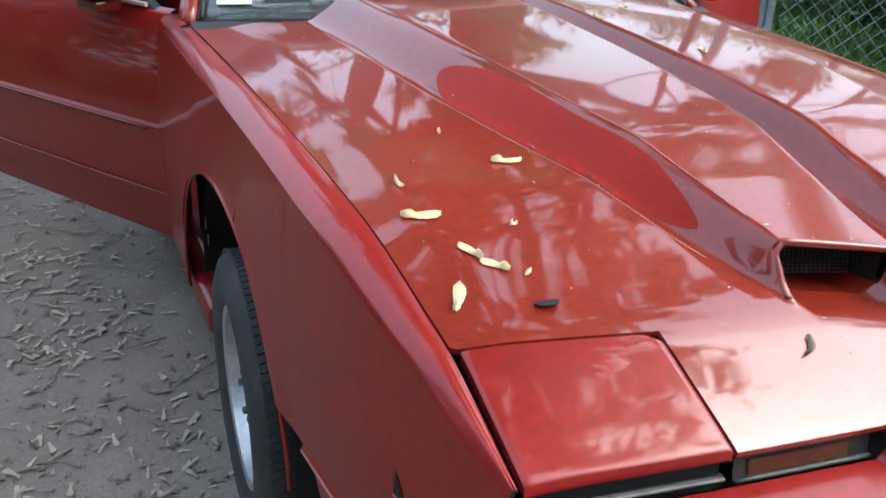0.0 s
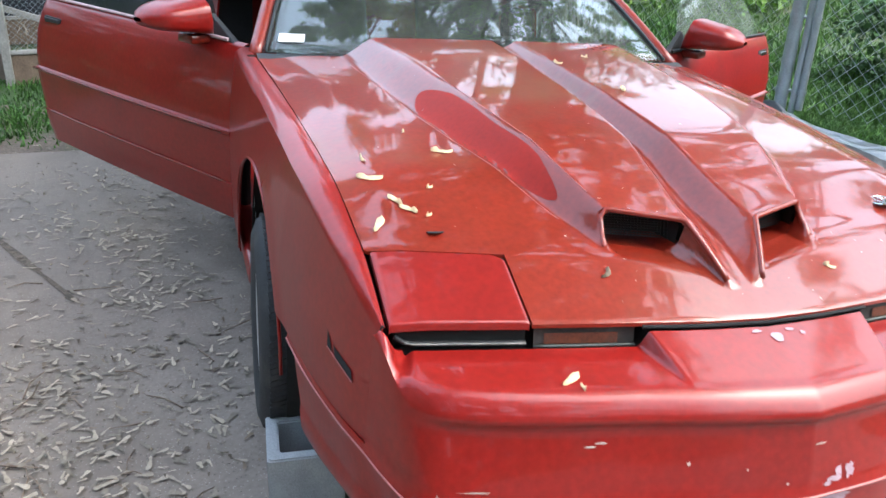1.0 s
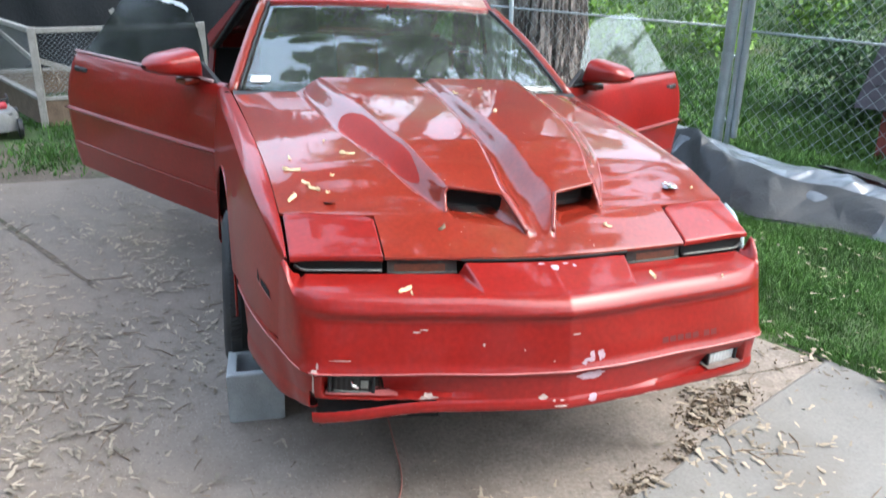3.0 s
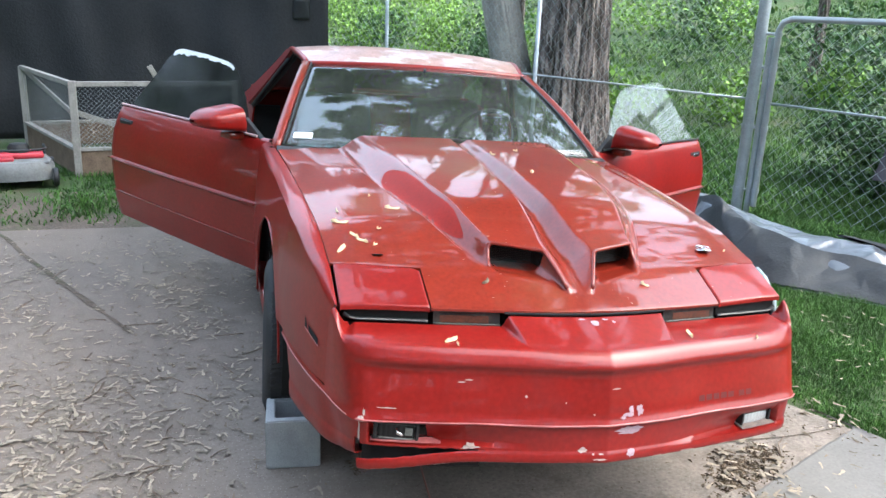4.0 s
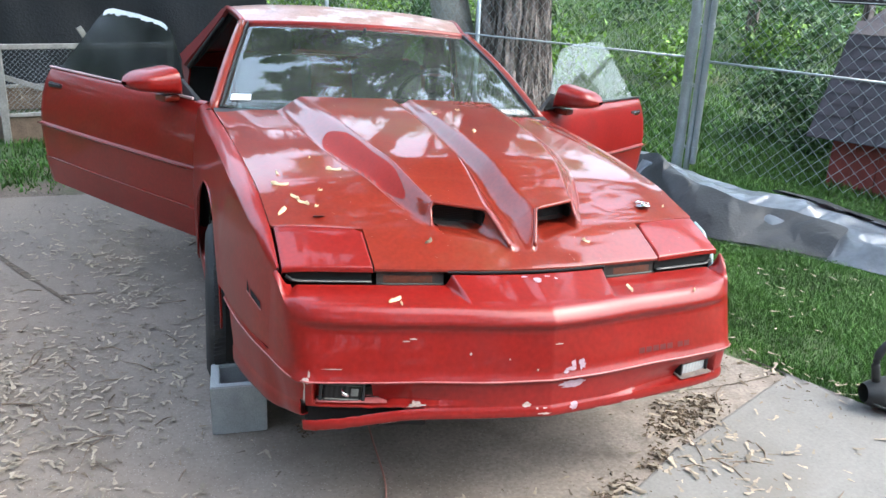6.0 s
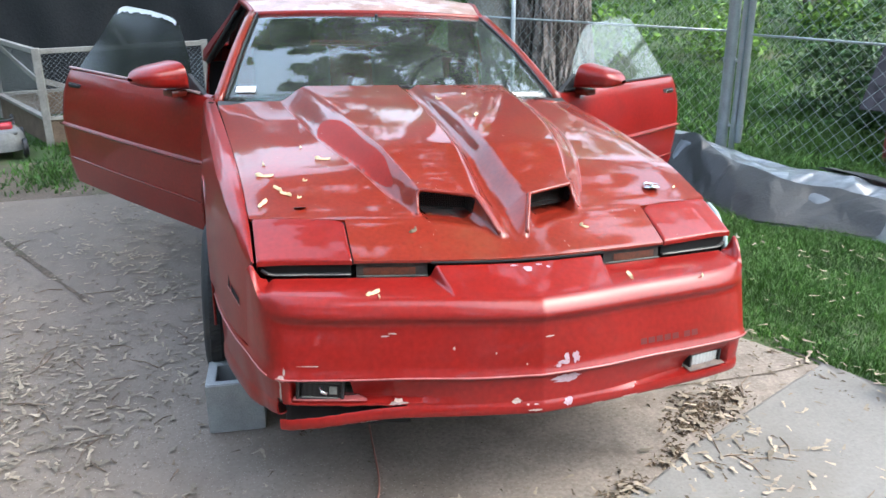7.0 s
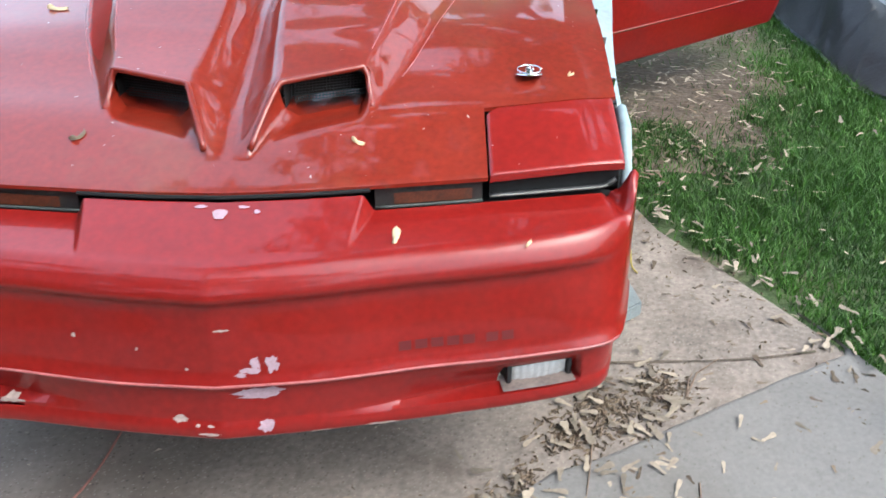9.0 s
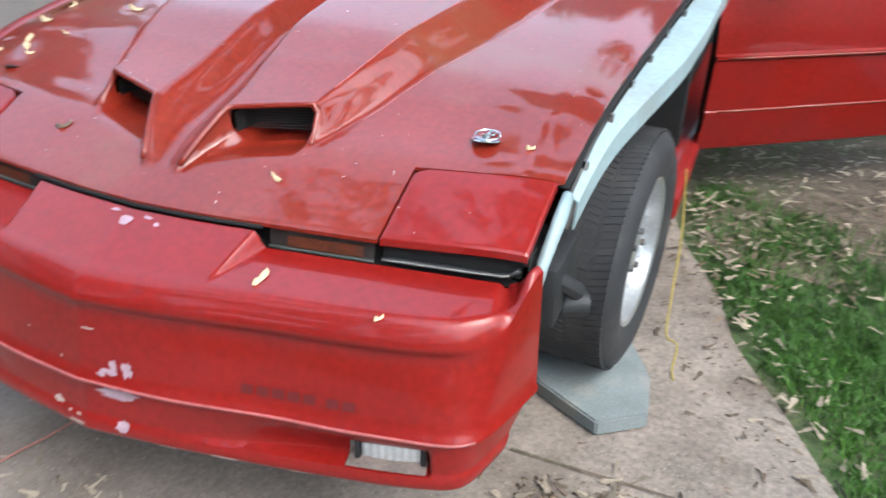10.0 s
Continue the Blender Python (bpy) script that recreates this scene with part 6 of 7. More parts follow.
def build_tree(name, base, height, r, limbs, seed, label, bark=BARK, lean=(0, 0), leaves=9000, leaf=(0.06, 0.13), crown_from=0.45, spread=2.2, mat=FOLIAGE, knobby=0.06):
    """A tapered trunk with a flared foot, limbs, twigs and a loose crown of small leaves."""
    rng = random.Random(seed)
    b = Vector(base)
    tree = empty(name, Matrix.Translation(b), label, "tree")
    hs = np.linspace(0, 1, 26) if r < 0.3 else np.concatenate([np.linspace(0, 0.35, 70), np.linspace(0.36, 1, 24)])
    us = np.linspace(0, 2 * math.pi, 37 if r < 0.2 else 181)

    def trunk_at(a, t):
        rr = r * (1 - 0.45 * t) * (1 + 0.45 * math.exp(-t * height / 0.35))
        rr *= 1 + knobby * noise.noise((math.cos(a) * 2.2, math.sin(a) * 2.2, t * height * 0.9 + seed)) + 0.05 * noise.noise((math.cos(a) * 9, math.sin(a) * 9, t * height * 0.6 + seed))
        if r > 0.2:
            ridge = abs(noise.noise((math.cos(a) * 7, math.sin(a) * 7, t * height * 0.55 + seed))) + 0.5 * abs(noise.noise((math.cos(a) * 15, math.sin(a) * 15, t * height * 1.6 + seed)))
            rr -= 0.075 * r / 0.43 * max(0.0, 0.42 - ridge * 1.3) * (1.6 if bark is BARK else 0.5)
        return (rr * math.cos(a) + lean[0] * t * height, rr * math.sin(a) + lean[1] * t * height, t * height)
    part("trunk", sheet(list(us), list(hs), trunk_at), bark, tree, smooth=True)
    tips, twigs = [], []
    for k in range(limbs):
        t = crown_from + (1 - crown_from) * (k + rng.random()) / limbs
        p0 = Vector((lean[0] * t * height, lean[1] * t * height, t * height))
        a = k * 2.4 + rng.uniform(-0.4, 0.4)
        ln = spread * rng.uniform(0.6, 1.15) * (1.15 - 0.4 * t)
        pts, p, d = [p0], p0.copy(), Vector((math.cos(a), math.sin(a), rng.uniform(0.25, 0.8))).normalized()
        for q in range(6):
            d = (d + Vector((rng.uniform(-0.25, 0.25), rng.uniform(-0.25, 0.25), rng.uniform(-0.12, 0.18)))).normalized()
            p = p + d * ln / 6
            pts.append(p.copy())
            if q > 1:
                for w in range(3):
                    e = (d + Vector((rng.uniform(-1, 1), rng.uniform(-1, 1), rng.uniform(-0.5, 0.7)))).normalized()
                    tw = [p, p + e * 0.25 * ln * 0.5, p + e * ln * 0.30 + Vector((0, 0, rng.uniform(-0.1, 0.1)))]
                    twigs.append(tube(tw, [r * 0.10, r * 0.06, r * 0.025], 5))
                    tips.append(tw[2])
        part("limb", tube(pts, [max(0.02, r * 0.42 * (1 - 0.15 * q)) for q in range(7)], 8), bark, tree, smooth=True)
        tips.append(p)
    tagged(part("twigs", merge(*twigs), bark, tree), kind="stuff")
    rad = [(rng.uniform(0.25, 0.55), rng.uniform(0.25, 0.55), rng.uniform(0.18, 0.4)) for _ in tips]
    leaf_mass("crown", clumps(tips, rad, max(20, leaves // len(tips)), seed, 0.25), leaf, mat, "loose spring leaves", seed, tree)
    return tree


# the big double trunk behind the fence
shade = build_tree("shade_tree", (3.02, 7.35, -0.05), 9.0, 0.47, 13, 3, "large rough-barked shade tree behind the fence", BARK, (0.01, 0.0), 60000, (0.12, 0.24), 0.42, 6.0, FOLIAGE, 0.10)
build_tree("leaning_tree", (2.66, 7.75, -0.05), 8.0, 0.25, 7, 8, "paler smooth trunk leaning beside the shade tree", BARK_PALE, (-0.24, 0.0), 9000, (0.09, 0.18), 0.5, 3.0, FOLIAGE, 0.06)
def overhang(tree, base, reach, seed):
    """Long limbs of a tree that hang over the yard, with drooping leaf sprays and sky between them."""
    rng = random.Random(seed)
    b, tips, rad = Vector(base), [], []
    for q, e in enumerate(reach):
        a, e = Vector((0, 0, 3.9 + 0.35 * q)), Vector(e) - b
        mid = (a + e) / 2 + Vector((rng.uniform(-0.4, 0.4), rng.uniform(-0.4, 0.4), 0.7))
        pts = [a * (1 - k) ** 2 + mid * 2 * k * (1 - k) + e * k * k for k in np.linspace(0, 1, 14)]
        part("limb", tube(pts, [0.14 - 0.009 * k for k in range(14)], 8), BARK, tree, smooth=True)
        twigs = []
        for p in pts[3:]:
            for w in range(3):
                t = p + Vector((rng.uniform(-0.9, 0.9), rng.uniform(-0.9, 0.9), rng.uniform(-0.6, 0.5)))
                twigs.append(tube([p, (p + t) / 2 + Vector((0, 0, 0.1)), t], [0.02, 0.014, 0.006], 5))
                tips.append(t)
                rad.append((rng.uniform(0.2, 0.5), rng.uniform(0.2, 0.5), rng.uniform(0.3, 0.7)))
        tagged(part("twigs", merge(*twigs), BARK, tree), kind="stuff")
    leaf_mass("spray", clumps(tips, rad, 70, seed, 0.2), (0.06, 0.15), FOLIAGE, "drooping leaf sprays", seed, tree, -1.2)


overhang(shade, (3.05, 7.35, -0.05), ((3.2, 0.6, 6.4), (2.6, 2.2, 6.0), (2.4, 3.9, 6.4), (0.9, 5.6, 6.6), (1.7, 4.6, 7.4)), 61)
def canopy(tree, base, centre, reach, n, seed):
    """The end of a long limb that spreads over the yard: boughs, twigs and loose leaf clumps with sky between them."""
    rng = random.Random(seed)
    b, c = Vector(base), Vector(centre)
    a, e = Vector((0, 0, 4.6)), c - b
    mid = (a + e) / 2 + Vector((0, 0, 1.3))
    pts = [a * (1 - k) ** 2 + mid * 2 * k * (1 - k) + e * k * k for k in np.linspace(0, 1, 16)]
    part("limb", tube(pts, [0.17 - 0.007 * k for k in range(16)], 8), BARK, tree, smooth=True)
    tips, rad, twigs = [], [], []
    for q in range(9):
        w = 6.283 * q / 9 + rng.uniform(-0.3, 0.3)
        f = pts[11 + q % 5]
        t = e + Vector((reach * math.cos(w), reach * math.sin(w), rng.uniform(-0.5, 0.6))) * rng.uniform(0.75, 1.1)
        bough = [f + (t - f) * k + Vector((0, 0, 0.35 * math.sin(math.pi * k))) for k in np.linspace(0, 1, 7)]
        part("bough", tube(bough, [0.06 - 0.007 * k for k in range(7)], 6), BARK, tree, smooth=True)
        for p in bough[1:]:
            for _ in range(n // 54):
                tip = p + Vector((rng.uniform(-0.7, 0.7), rng.uniform(-0.7, 0.7), rng.uniform(-0.5, 0.3)))
                twigs.append(tube([p, (p + tip) / 2 + Vector((0, 0, 0.06)), tip], [0.014, 0.010, 0.005], 4))
                tips.append(tip)
                rad.append((rng.uniform(0.18, 0.42), rng.uniform(0.18, 0.42), rng.uniform(0.15, 0.35)))
    tagged(part("twigs", merge(*twigs), BARK, tree), kind="stuff")
    leaf_mass("spray", clumps(tips, rad, 60, seed, 0.2), (0.07, 0.15), FOLIAGE, "loose leaf sprays", seed, tree, 0.3)


canopy(shade, (3.05, 7.35, -0.05), (1.1, 0.3, 6.9), 2.7, 486, 71)
# trees across the yard, behind the path, which the glass and paint mirror
for k, (x, y, h, rr, sp) in enumerate(((-3.2, -6.5, 9.0, 0.24, 4.5), (-1.0, -9.5, 9.5, 0.26, 4.5), (-9.0, 5.5, 6.0, 0.22, 2.6), (-8.0, -6.0, 9.0, 0.24, 4.5))):
    build_tree("yard_tree", (x, y, 0), h, rr, 13, 20 + k, "leafy tree at the far side of the yard", BARK, (0.02, 0.03), 26000, (0.09, 0.19), 0.36, sp, FOLIAGE_DARK)
# unseen low trees added behind the black screen to darken the hood's reflections
for k, (x, y, h, sp) in enumerate(((-4.6, 11.2, 3.9, 2.3), (-2.2, 11.8, 4.2, 2.4), (0.2, 11.4, 4.0, 2.3))):
    build_tree("screen_tree", (x, y, 0), h, 0.15, 11, 30 + k, "unseen leafy tree added behind the black screen", BARK, (0.0, 0.02), 16000, (0.09, 0.18), 0.40, sp, FOLIAGE_DARK)
# unseen tall dark hedge added along the open side, mirrored in doors and fender
rng = np.random.default_rng(91)
hc = [(-7.6 + rng.uniform(-0.8, 0.8), y + rng.uniform(-0.5, 0.5), z + rng.uniform(-0.4, 0.4)) for y in np.linspace(-11, 7.5, 15) for z in (0.8, 2.3, 3.8, 5.2)] + \
     [(x + rng.uniform(-0.5, 0.5), -11 + rng.uniform(-0.8, 0.8), z + rng.uniform(-0.4, 0.4)) for x in np.linspace(-7, 6, 11) for z in (0.8, 2.3, 3.8, 5.2, 6.6)]
leaf_mass("yard_hedge", clumps(hc, [(1.1, 1.1, 1.0)] * len(hc), 520, 92, 0.3), (0.12, 0.26), FOLIAGE_DARK, "unseen tall dark hedge added round the yard", 93)
# slim trees on the bank
for k, (x, y, h) in enumerate(((7.3, 6.2, 8.0), (9.5, 11.0, 10.0), (4.6, 13.5, 10.0), (12.0, 8.5, 10.5), (10.5, 2.5, 9.0), (8.0, 17.0, 11.0))):
    build_tree("slim_tree", (x, y, ground_z(x, y) - 0.05), h, 0.07 if k == 0 else 0.10, 7, 40 + k, "slim young tree on the grassy bank", BARK, (0.01, 0.01), 14000, (0.07, 0.15), 0.38, 3.2, FOLIAGE)

rng = np.random.default_rng(77)
cs, rs = [], []
while len(cs) < 300:
    x, y = rng.uniform(-2, 34), rng.uniform(6.5, 40)
    d = (x - 3.4) * 0.885 + (y - 4.3) * 0.465
    if d < 3.4 or (d < 6.0 and rng.random() < 0.5) or (abs(x - 0.62 * (y - 0.0)) < 0.5 and d < 9):
        continue
    s = rng.uniform(0.5, 1.1) * (0.7 + d * 0.045)
    cs.append((x, y, ground_z(x, y) + s * 0.45))
    rs.append((s * 1.1, s * 1.1, s * rng.uniform(0.7, 1.3)))
near = [i for i in range(len(cs)) if i % 3]
far = [i for i in range(len(cs)) if i % 3 == 0]
leaf_mass("bank_bushes", clumps([cs[i] for i in near], [rs[i] for i in near], 620, 5, 0.35), (0.07, 0.17), FOLIAGE, "bright green bushes covering the bank", 5)
leaf_mass("dark_bushes", clumps([cs[i] for i in far], [rs[i] for i in far], 620, 6, 0.35), (0.07, 0.17), FOLIAGE_DARK, "darker leafy bushes on the bank", 6)
wc = [(x, 42 + rng.uniform(-4, 6), 3.5 + 4.5 * float(smoothstep(-8, 14, x)) + rng.uniform(-2, 4)) for x in np.linspace(-30, 60, 80)] + [(52 + rng.uniform(-3, 5), y, 5 + rng.uniform(-2, 4)) for y in np.linspace(-25, 42, 60)] + \
     [(-20 + rng.uniform(-3, 3), y, 3 + rng.uniform(-2, 4)) for y in np.linspace(-25, 42, 50)] + [(x, -24 + rng.uniform(-3, 3), 3.5 + rng.uniform(-2, 4)) for x in np.linspace(-25, 45, 60)]
leaf_mass("far_woods", clumps(wc, [(3.0, 3.0, 4.5)] * len(wc), 330, 9, 0.3), (0.35, 0.8), FOLIAGE_DARK, "belt of woods round the yard", 10)
grass_patch("bank_grass", 80000, (3.5, 20.0, 3.5, 18.0), lambda x, y: (1.0 if (x - 3.4) * 0.885 + (y - 4.3) * 0.465 > 0.1 else 0.0) * (0.55 + 0.6 * noise.noise((x * 0.6, y * 0.6, 3))), 21, (0.04, 0.12), GRASS_BRIGHT, "rough green grass on the bank", 0.008)
grass_patch("verge_grass", 20000, (3.2, 6.5, -0.5, 5.5), lambda x, y: 1.0 if (x - 3.4) * 0.885 + (y - 4.3) * 0.465 > -0.25 else 0.0, 22, (0.03, 0.09), GRASS_BRIGHT, "short grass at the foot of the fence", 0.006)

# dark ivy heaped between the gate and the shed
rng = np.random.default_rng(55)
iv = [tuple(Vector((3.42, 4.30, 0)) + Vector((0.4655, -0.885, 0)) * rng.uniform(-0.1, 1.0) + Vector((0.885, 0.4655, 0)) * rng.uniform(1.5, 3.2) + Vector((0, 0, rng.uniform(0.05, 0.9)))) for _ in range(26)]
leaf_mass("ivy_bush", clumps(iv, [(0.35, 0.35, 0.30)] * len(iv), 260, 56, 0.3), (0.04, 0.10), FOLIAGE_DARK, "dark ivy heaped behind the chain-link gate", 57)
# ---- house up the bank ----
hx, hy_ = 18.5, 19.0
hz = ground_z(hx, hy_)
house = empty("house", pose(hx, hy_, 1.5, 0, 0, -42), "grey house with a railed deck up the bank", "house")
part("wall", box(-5, 5, 0, 5, 0, 3.3), HOUSE, house)
part("roof", merge(sheet([-5.6, 5.6], [0, 1], lambda x, v: (x, -1.0 + 3.5 * v, 3.1 + 1.2 * v)), sheet([-5.6, 5.6], [0, 1], lambda x, v: (x, 2.5 + 3.5 * v, 4.3 - 1.2 * v)), box(-5.6, 5.6, -1.02, -0.95, 2.85, 3.12)), ROOFING, house)
for x in (-3.6, -1.2, 1.4, 3.6):
    w = part("window", box(x - 0.5, x + 0.5, -0.03, 0.0, 1.2, 2.4), GAP, house)
    part("frame", merge(box(x - 0.56, x + 0.56, -0.05, -0.03, 1.14, 1.2), box(x - 0.56, x + 0.56, -0.05, -0.03, 2.4, 2.46), box(x - 0.03, x + 0.03, -0.05, -0.03, 1.2, 2.4)), SIGN_WHITE, w)
part("deck", box(-4.6, 3.0, -2.2, 0, 0.25, 0.42), WOOD_DARK, house)
for x in np.linspace(-4.6, 3.0, 26):
    part("deck_baluster", box(x - 0.025, x + 0.025, -2.2, -2.14, 0.42, 1.25), SIGN_WHITE, house)
part("deck_rail", box(-4.65, 3.05, -2.23, -2.11, 1.25, 1.33), SIGN_WHITE, house)

# ---- screen, pen and mower ----
def screen_at(x, z):
    return (x, 8.42 + 0.05 * math.sin(x * 3.1) + 0.05 * noise.noise((x * 1.2, z * 1.6, 3)) + 0.02 * math.sin(x * 11 + z * 2), z + 0.03 * math.sin(x * 2) * (z > 2))


scr = empty("privacy_screen", pose(0, 0, 0), "black fabric privacy screen on a post frame", "screen")
part("fabric", thick(sheet(list(np.linspace(-8.5, 0.235, 120)), list(np.linspace(0.02, 2.45, 26)), screen_at), 0.003), SCREEN, scr, "sagging black woven fabric", smooth=True)
part("torn_flap", thick(sheet(list(np.linspace(-0.20, 0.0, 8)), list(np.linspace(1.48, 1.72, 8)), lambda x, z: (x, 8.36 - 0.10 * math.sin((x + 0.2) * 15) * (z - 1.48) * 3, z)), 0.002), TARP_DARK, scr, smooth=True)
for x in (0.20, -2.6, -5.4, -8.2):
    part("screen_post", tube([(x, 8.50, 0), (x, 8.50, 2.5)], 0.03, 10), STEEL, scr, smooth=50)

pen = empty("animal_pen", pose(0, 0, 0), "low wooden pen with wire mesh sides", "pen")
C1, C0, C2 = Vector((-2.42, 6.30, 0)), Vector((-3.20, 8.10, 0)), Vector((-0.95, 6.62, 0))
C3 = C0 + (C2 - C1)
for name, p, h in (("corner_post", C1, 0.90), ("corner_post", C0, 0.88), ("corner_post", C2, 0.90), ("corner_post", C3, 0.26)):
    part(name, box(p.x - 0.032, p.x + 0.032, p.y - 0.032, p.y + 0.032, 0, h, 0.004), WOOD, pen)


def plank(name, a, b, w, t, mat=WOOD, twist=0.0):
    """A board between two points, w high and t thick."""
    a, b = Vector(a), Vector(b)
    d = (b - a)
    ln = d.length
    side = d.cross(Vector((0, 0, 1))).normalized()
    up = side.cross(d.normalized())
    m = Matrix((d.normalized(), side, up)).transposed().to_4x4()
    m.translation = a
    return part(name, moved(box(0, ln, -t / 2, t / 2, -w / 2, w / 2, 0.003), m), mat, pen)


for a, b in ((C1, C0), (C1, C2), (C2, C3), (C0, C3)):
    up = Vector((0, 0, 1))
    if C3 not in (a, b):
        plank("top_rail", a + up * 0.87, b + up * 0.87, 0.045, 0.05)
    plank("base_board", a + up * 0.12, b + up * 0.12, 0.24, 0.025, WOOD_DARK)
    plank("base_rail", a + up * 0.26, b + up * 0.26, 0.03, 0.06)
plank("brace", C0 + Vector((0.02, -0.02, 0.86)), C1 + Vector((-0.02, 0.03, 0.60)), 0.05, 0.02)
plank("brace", C1 + Vector((0.02, 0.04, 0.60)), C1 + (C2 - C1) * 0.55 + Vector((0, 0.03, 0.30)), 0.05, 0.02)
plank("loose_stick", C1 + (C2 - C1) * 0.46 + Vector((0, 0, 1.04)), C1 + (C2 - C1) * 0.52 + Vector((0, 0, 0.88)), 0.05, 0.03)


def wire_panel(a, b, z0, z1, pitch=0.045, r=0.0012):
    vs, fs = [], []
    a, b = Vector(a), Vector(b)
    d = b - a
    ln = d.length
    d.normalize()
    H = z1 - z0
    for sgn in (1, -1):
        for k in range(int((ln + H) / pitch) + 1):
            s0 = -H + k * pitch if sgn > 0 else k * pitch
            t0, t1 = (max(0, -s0), min(H, ln - s0)) if sgn > 0 else (max(0, s0 - ln), min(H, s0))
            if t1 - t0 < 0.02:
                continue
            v, f = tube([a + d * (s0 + sgn * t0) + Vector((0, 0, z0 + t0)), a + d * (s0 + sgn * t1) + Vector((0, 0, z0 + t1))], r, 3)
            kk = len(vs)
            vs += v
            fs += [tuple(i + kk for i in g) for g in f]
    return vs, fs


for a, b in ((C1, C0), (C1, C2)):
    tagged(part("wire_mesh", wire_panel(a, b, 0.26, 0.85), STEEL, pen, "fine wire mesh"), kind="stuff")
tagged(part("straw", (lambda rr: merge(*[tube([(x, y, 0.22), (x + rr.uniform(-.1, .1), y + rr.uniform(-.1, .1), 0.25 + rr.uniform(0, .05))], 0.003, 3) for x, y in [(C1 + (C2 - C1) * rr.random() + (C0 - C1) * rr.random()).xy for _ in range(260)]]))(random.Random(4)), LEAF_DRY, pen, "straw bedding"), kind="stuff")

mower = empty("lawn_mower", pose(-2.86, 6.0, 0.0, 0, 0, 14), "old push lawn mower with a red cover and grey deck", "mower")
part("deck", thick(sheet(list(np.linspace(0, 2 * math.pi, 33)), [0, 0.25, 0.6, 0.85, 1.0], lambda a, v: (0.27 * (1.05 - 0.45 * max(0, v - 0.55)) * math.copysign(abs(math.cos(a)) ** 0.6, math.cos(a)), 0.24 * (1.05 - 0.45 * max(0, v - 0.55)) * math.copysign(abs(math.sin(a)) ** 0.6, math.sin(a)), 0.07 + 0.15 * min(v, 0.85) / 0.85 + 0.01 * v)), 0.004), MOWER_GREY, mower, "scuffed grey deck", smooth=45)
part("deck_top", box(-0.23, 0.23, -0.20, 0.20, 0.205, 0.235, 0.012), MOWER_GREY, mower, smooth=45)
part("cover", merge(box(-0.21, 0.20, -0.05, 0.20, 0.23, 0.285, 0.025, 3), box(-0.22, -0.05, -0.16, 0.0, 0.23, 0.265, 0.015)), MOWER_RED, mower, "bright red engine cover", smooth=45)
part("engine", merge(lathe([(0.23, 0.09), (0.30, 0.09), (0.33, 0.07), (0.335, 0.001)], 24, "z")), BLACK, mower, smooth=45, place=pose(0.0, 0.06, 0.03))
for x, y, rr in ((-0.27, -0.20, 0.085), (0.27, -0.20, 0.085), (-0.27, 0.22, 0.10), (0.27, 0.22, 0.10)):
    w = part("wheel", lathe([(-0.02, 0.045), (-0.022, rr - 0.01), (-0.015, rr), (0.015, rr), (0.022, rr - 0.01), (0.02, 0.045)], 28), BLACK, mower, smooth=45, place=pose(x, y, rr))
    part("hub", lathe([(-0.022, 0.001), (-0.024, 0.045), (0.024, 0.045), (0.022, 0.001)], 20), MOWER_GREY, w, smooth=45)
part("handle", tube(spline([(-0.22, 0.20, 0.20), (-0.22, 0.28, 0.30), (-0.20, 0.02, 0.34), (-0.18, -0.14, 0.33), (0.18, -0.14, 0.33), (0.20, 0.02, 0.34), (0.22, 0.28, 0.30), (0.22, 0.20, 0.20)], 60), 0.011, 8), BLACK, mower, "folded black handle", smooth=True)

# ---- tarp by the fence ----
NEAR = spline([(2.55, 4.15), (2.36, 3.70), (2.34, 3.10), (2.30, 2.62), (2.34, 2.32), (2.58, 2.12), (2.86, 1.78), (3.06, 1.46), (3.36, 1.05)], 170)
FAR = spline([(3.05, 4.75), (3.22, 4.45), (3.32, 3.95), (3.38, 3.45), (3.62, 3.10), (3.80, 2.65), (3.90, 2.20), (4.02, 1.75), (4.30, 1.20)], 170)


crease = np.random.default_rng(12).random((26, 12))
crease2 = np.random.default_rng(15).random((60, 26))


def facet(tab, a, b):
    """Piecewise flat height over a table of random ones, each cell split into two triangles."""
    a, b = min(max(a, 0), tab.shape[0] - 1.001), min(max(b, 0), tab.shape[1] - 1.001)
    i, j = int(a), int(b)
    f, g = a - i, b - j
    if (i * 7 + j * 3) % 2:
        return tab[i, j] + (tab[i + 1, j] - tab[i, j]) * f + (tab[i, j + 1] - tab[i, j]) * g if f + g < 1 else \
            tab[i + 1, j + 1] + (tab[i, j + 1] - tab[i + 1, j + 1]) * (1 - f) + (tab[i + 1, j] - tab[i + 1, j + 1]) * (1 - g)
    return tab[i, j] + (tab[i + 1, j] - tab[i, j]) * f + (tab[i + 1, j + 1] - tab[i + 1, j]) * g if f > g else \
        tab[i, j] + (tab[i + 1, j + 1] - tab[i, j + 1]) * f + (tab[i, j + 1] - tab[i, j]) * g


tarp_h = curve1([0, 0.10, 0.25, 0.42, 0.55, 0.68, 0.82, 1.0], [0.14, 0.25, 0.25, 0.17, 0.17, 0.13, 0.09, 0.05])
ridge_v = curve1([0, 0.2, 0.4, 0.55, 0.75, 1.0], [0.30, 0.26, 0.20, 0.34, 0.30, 0.30])


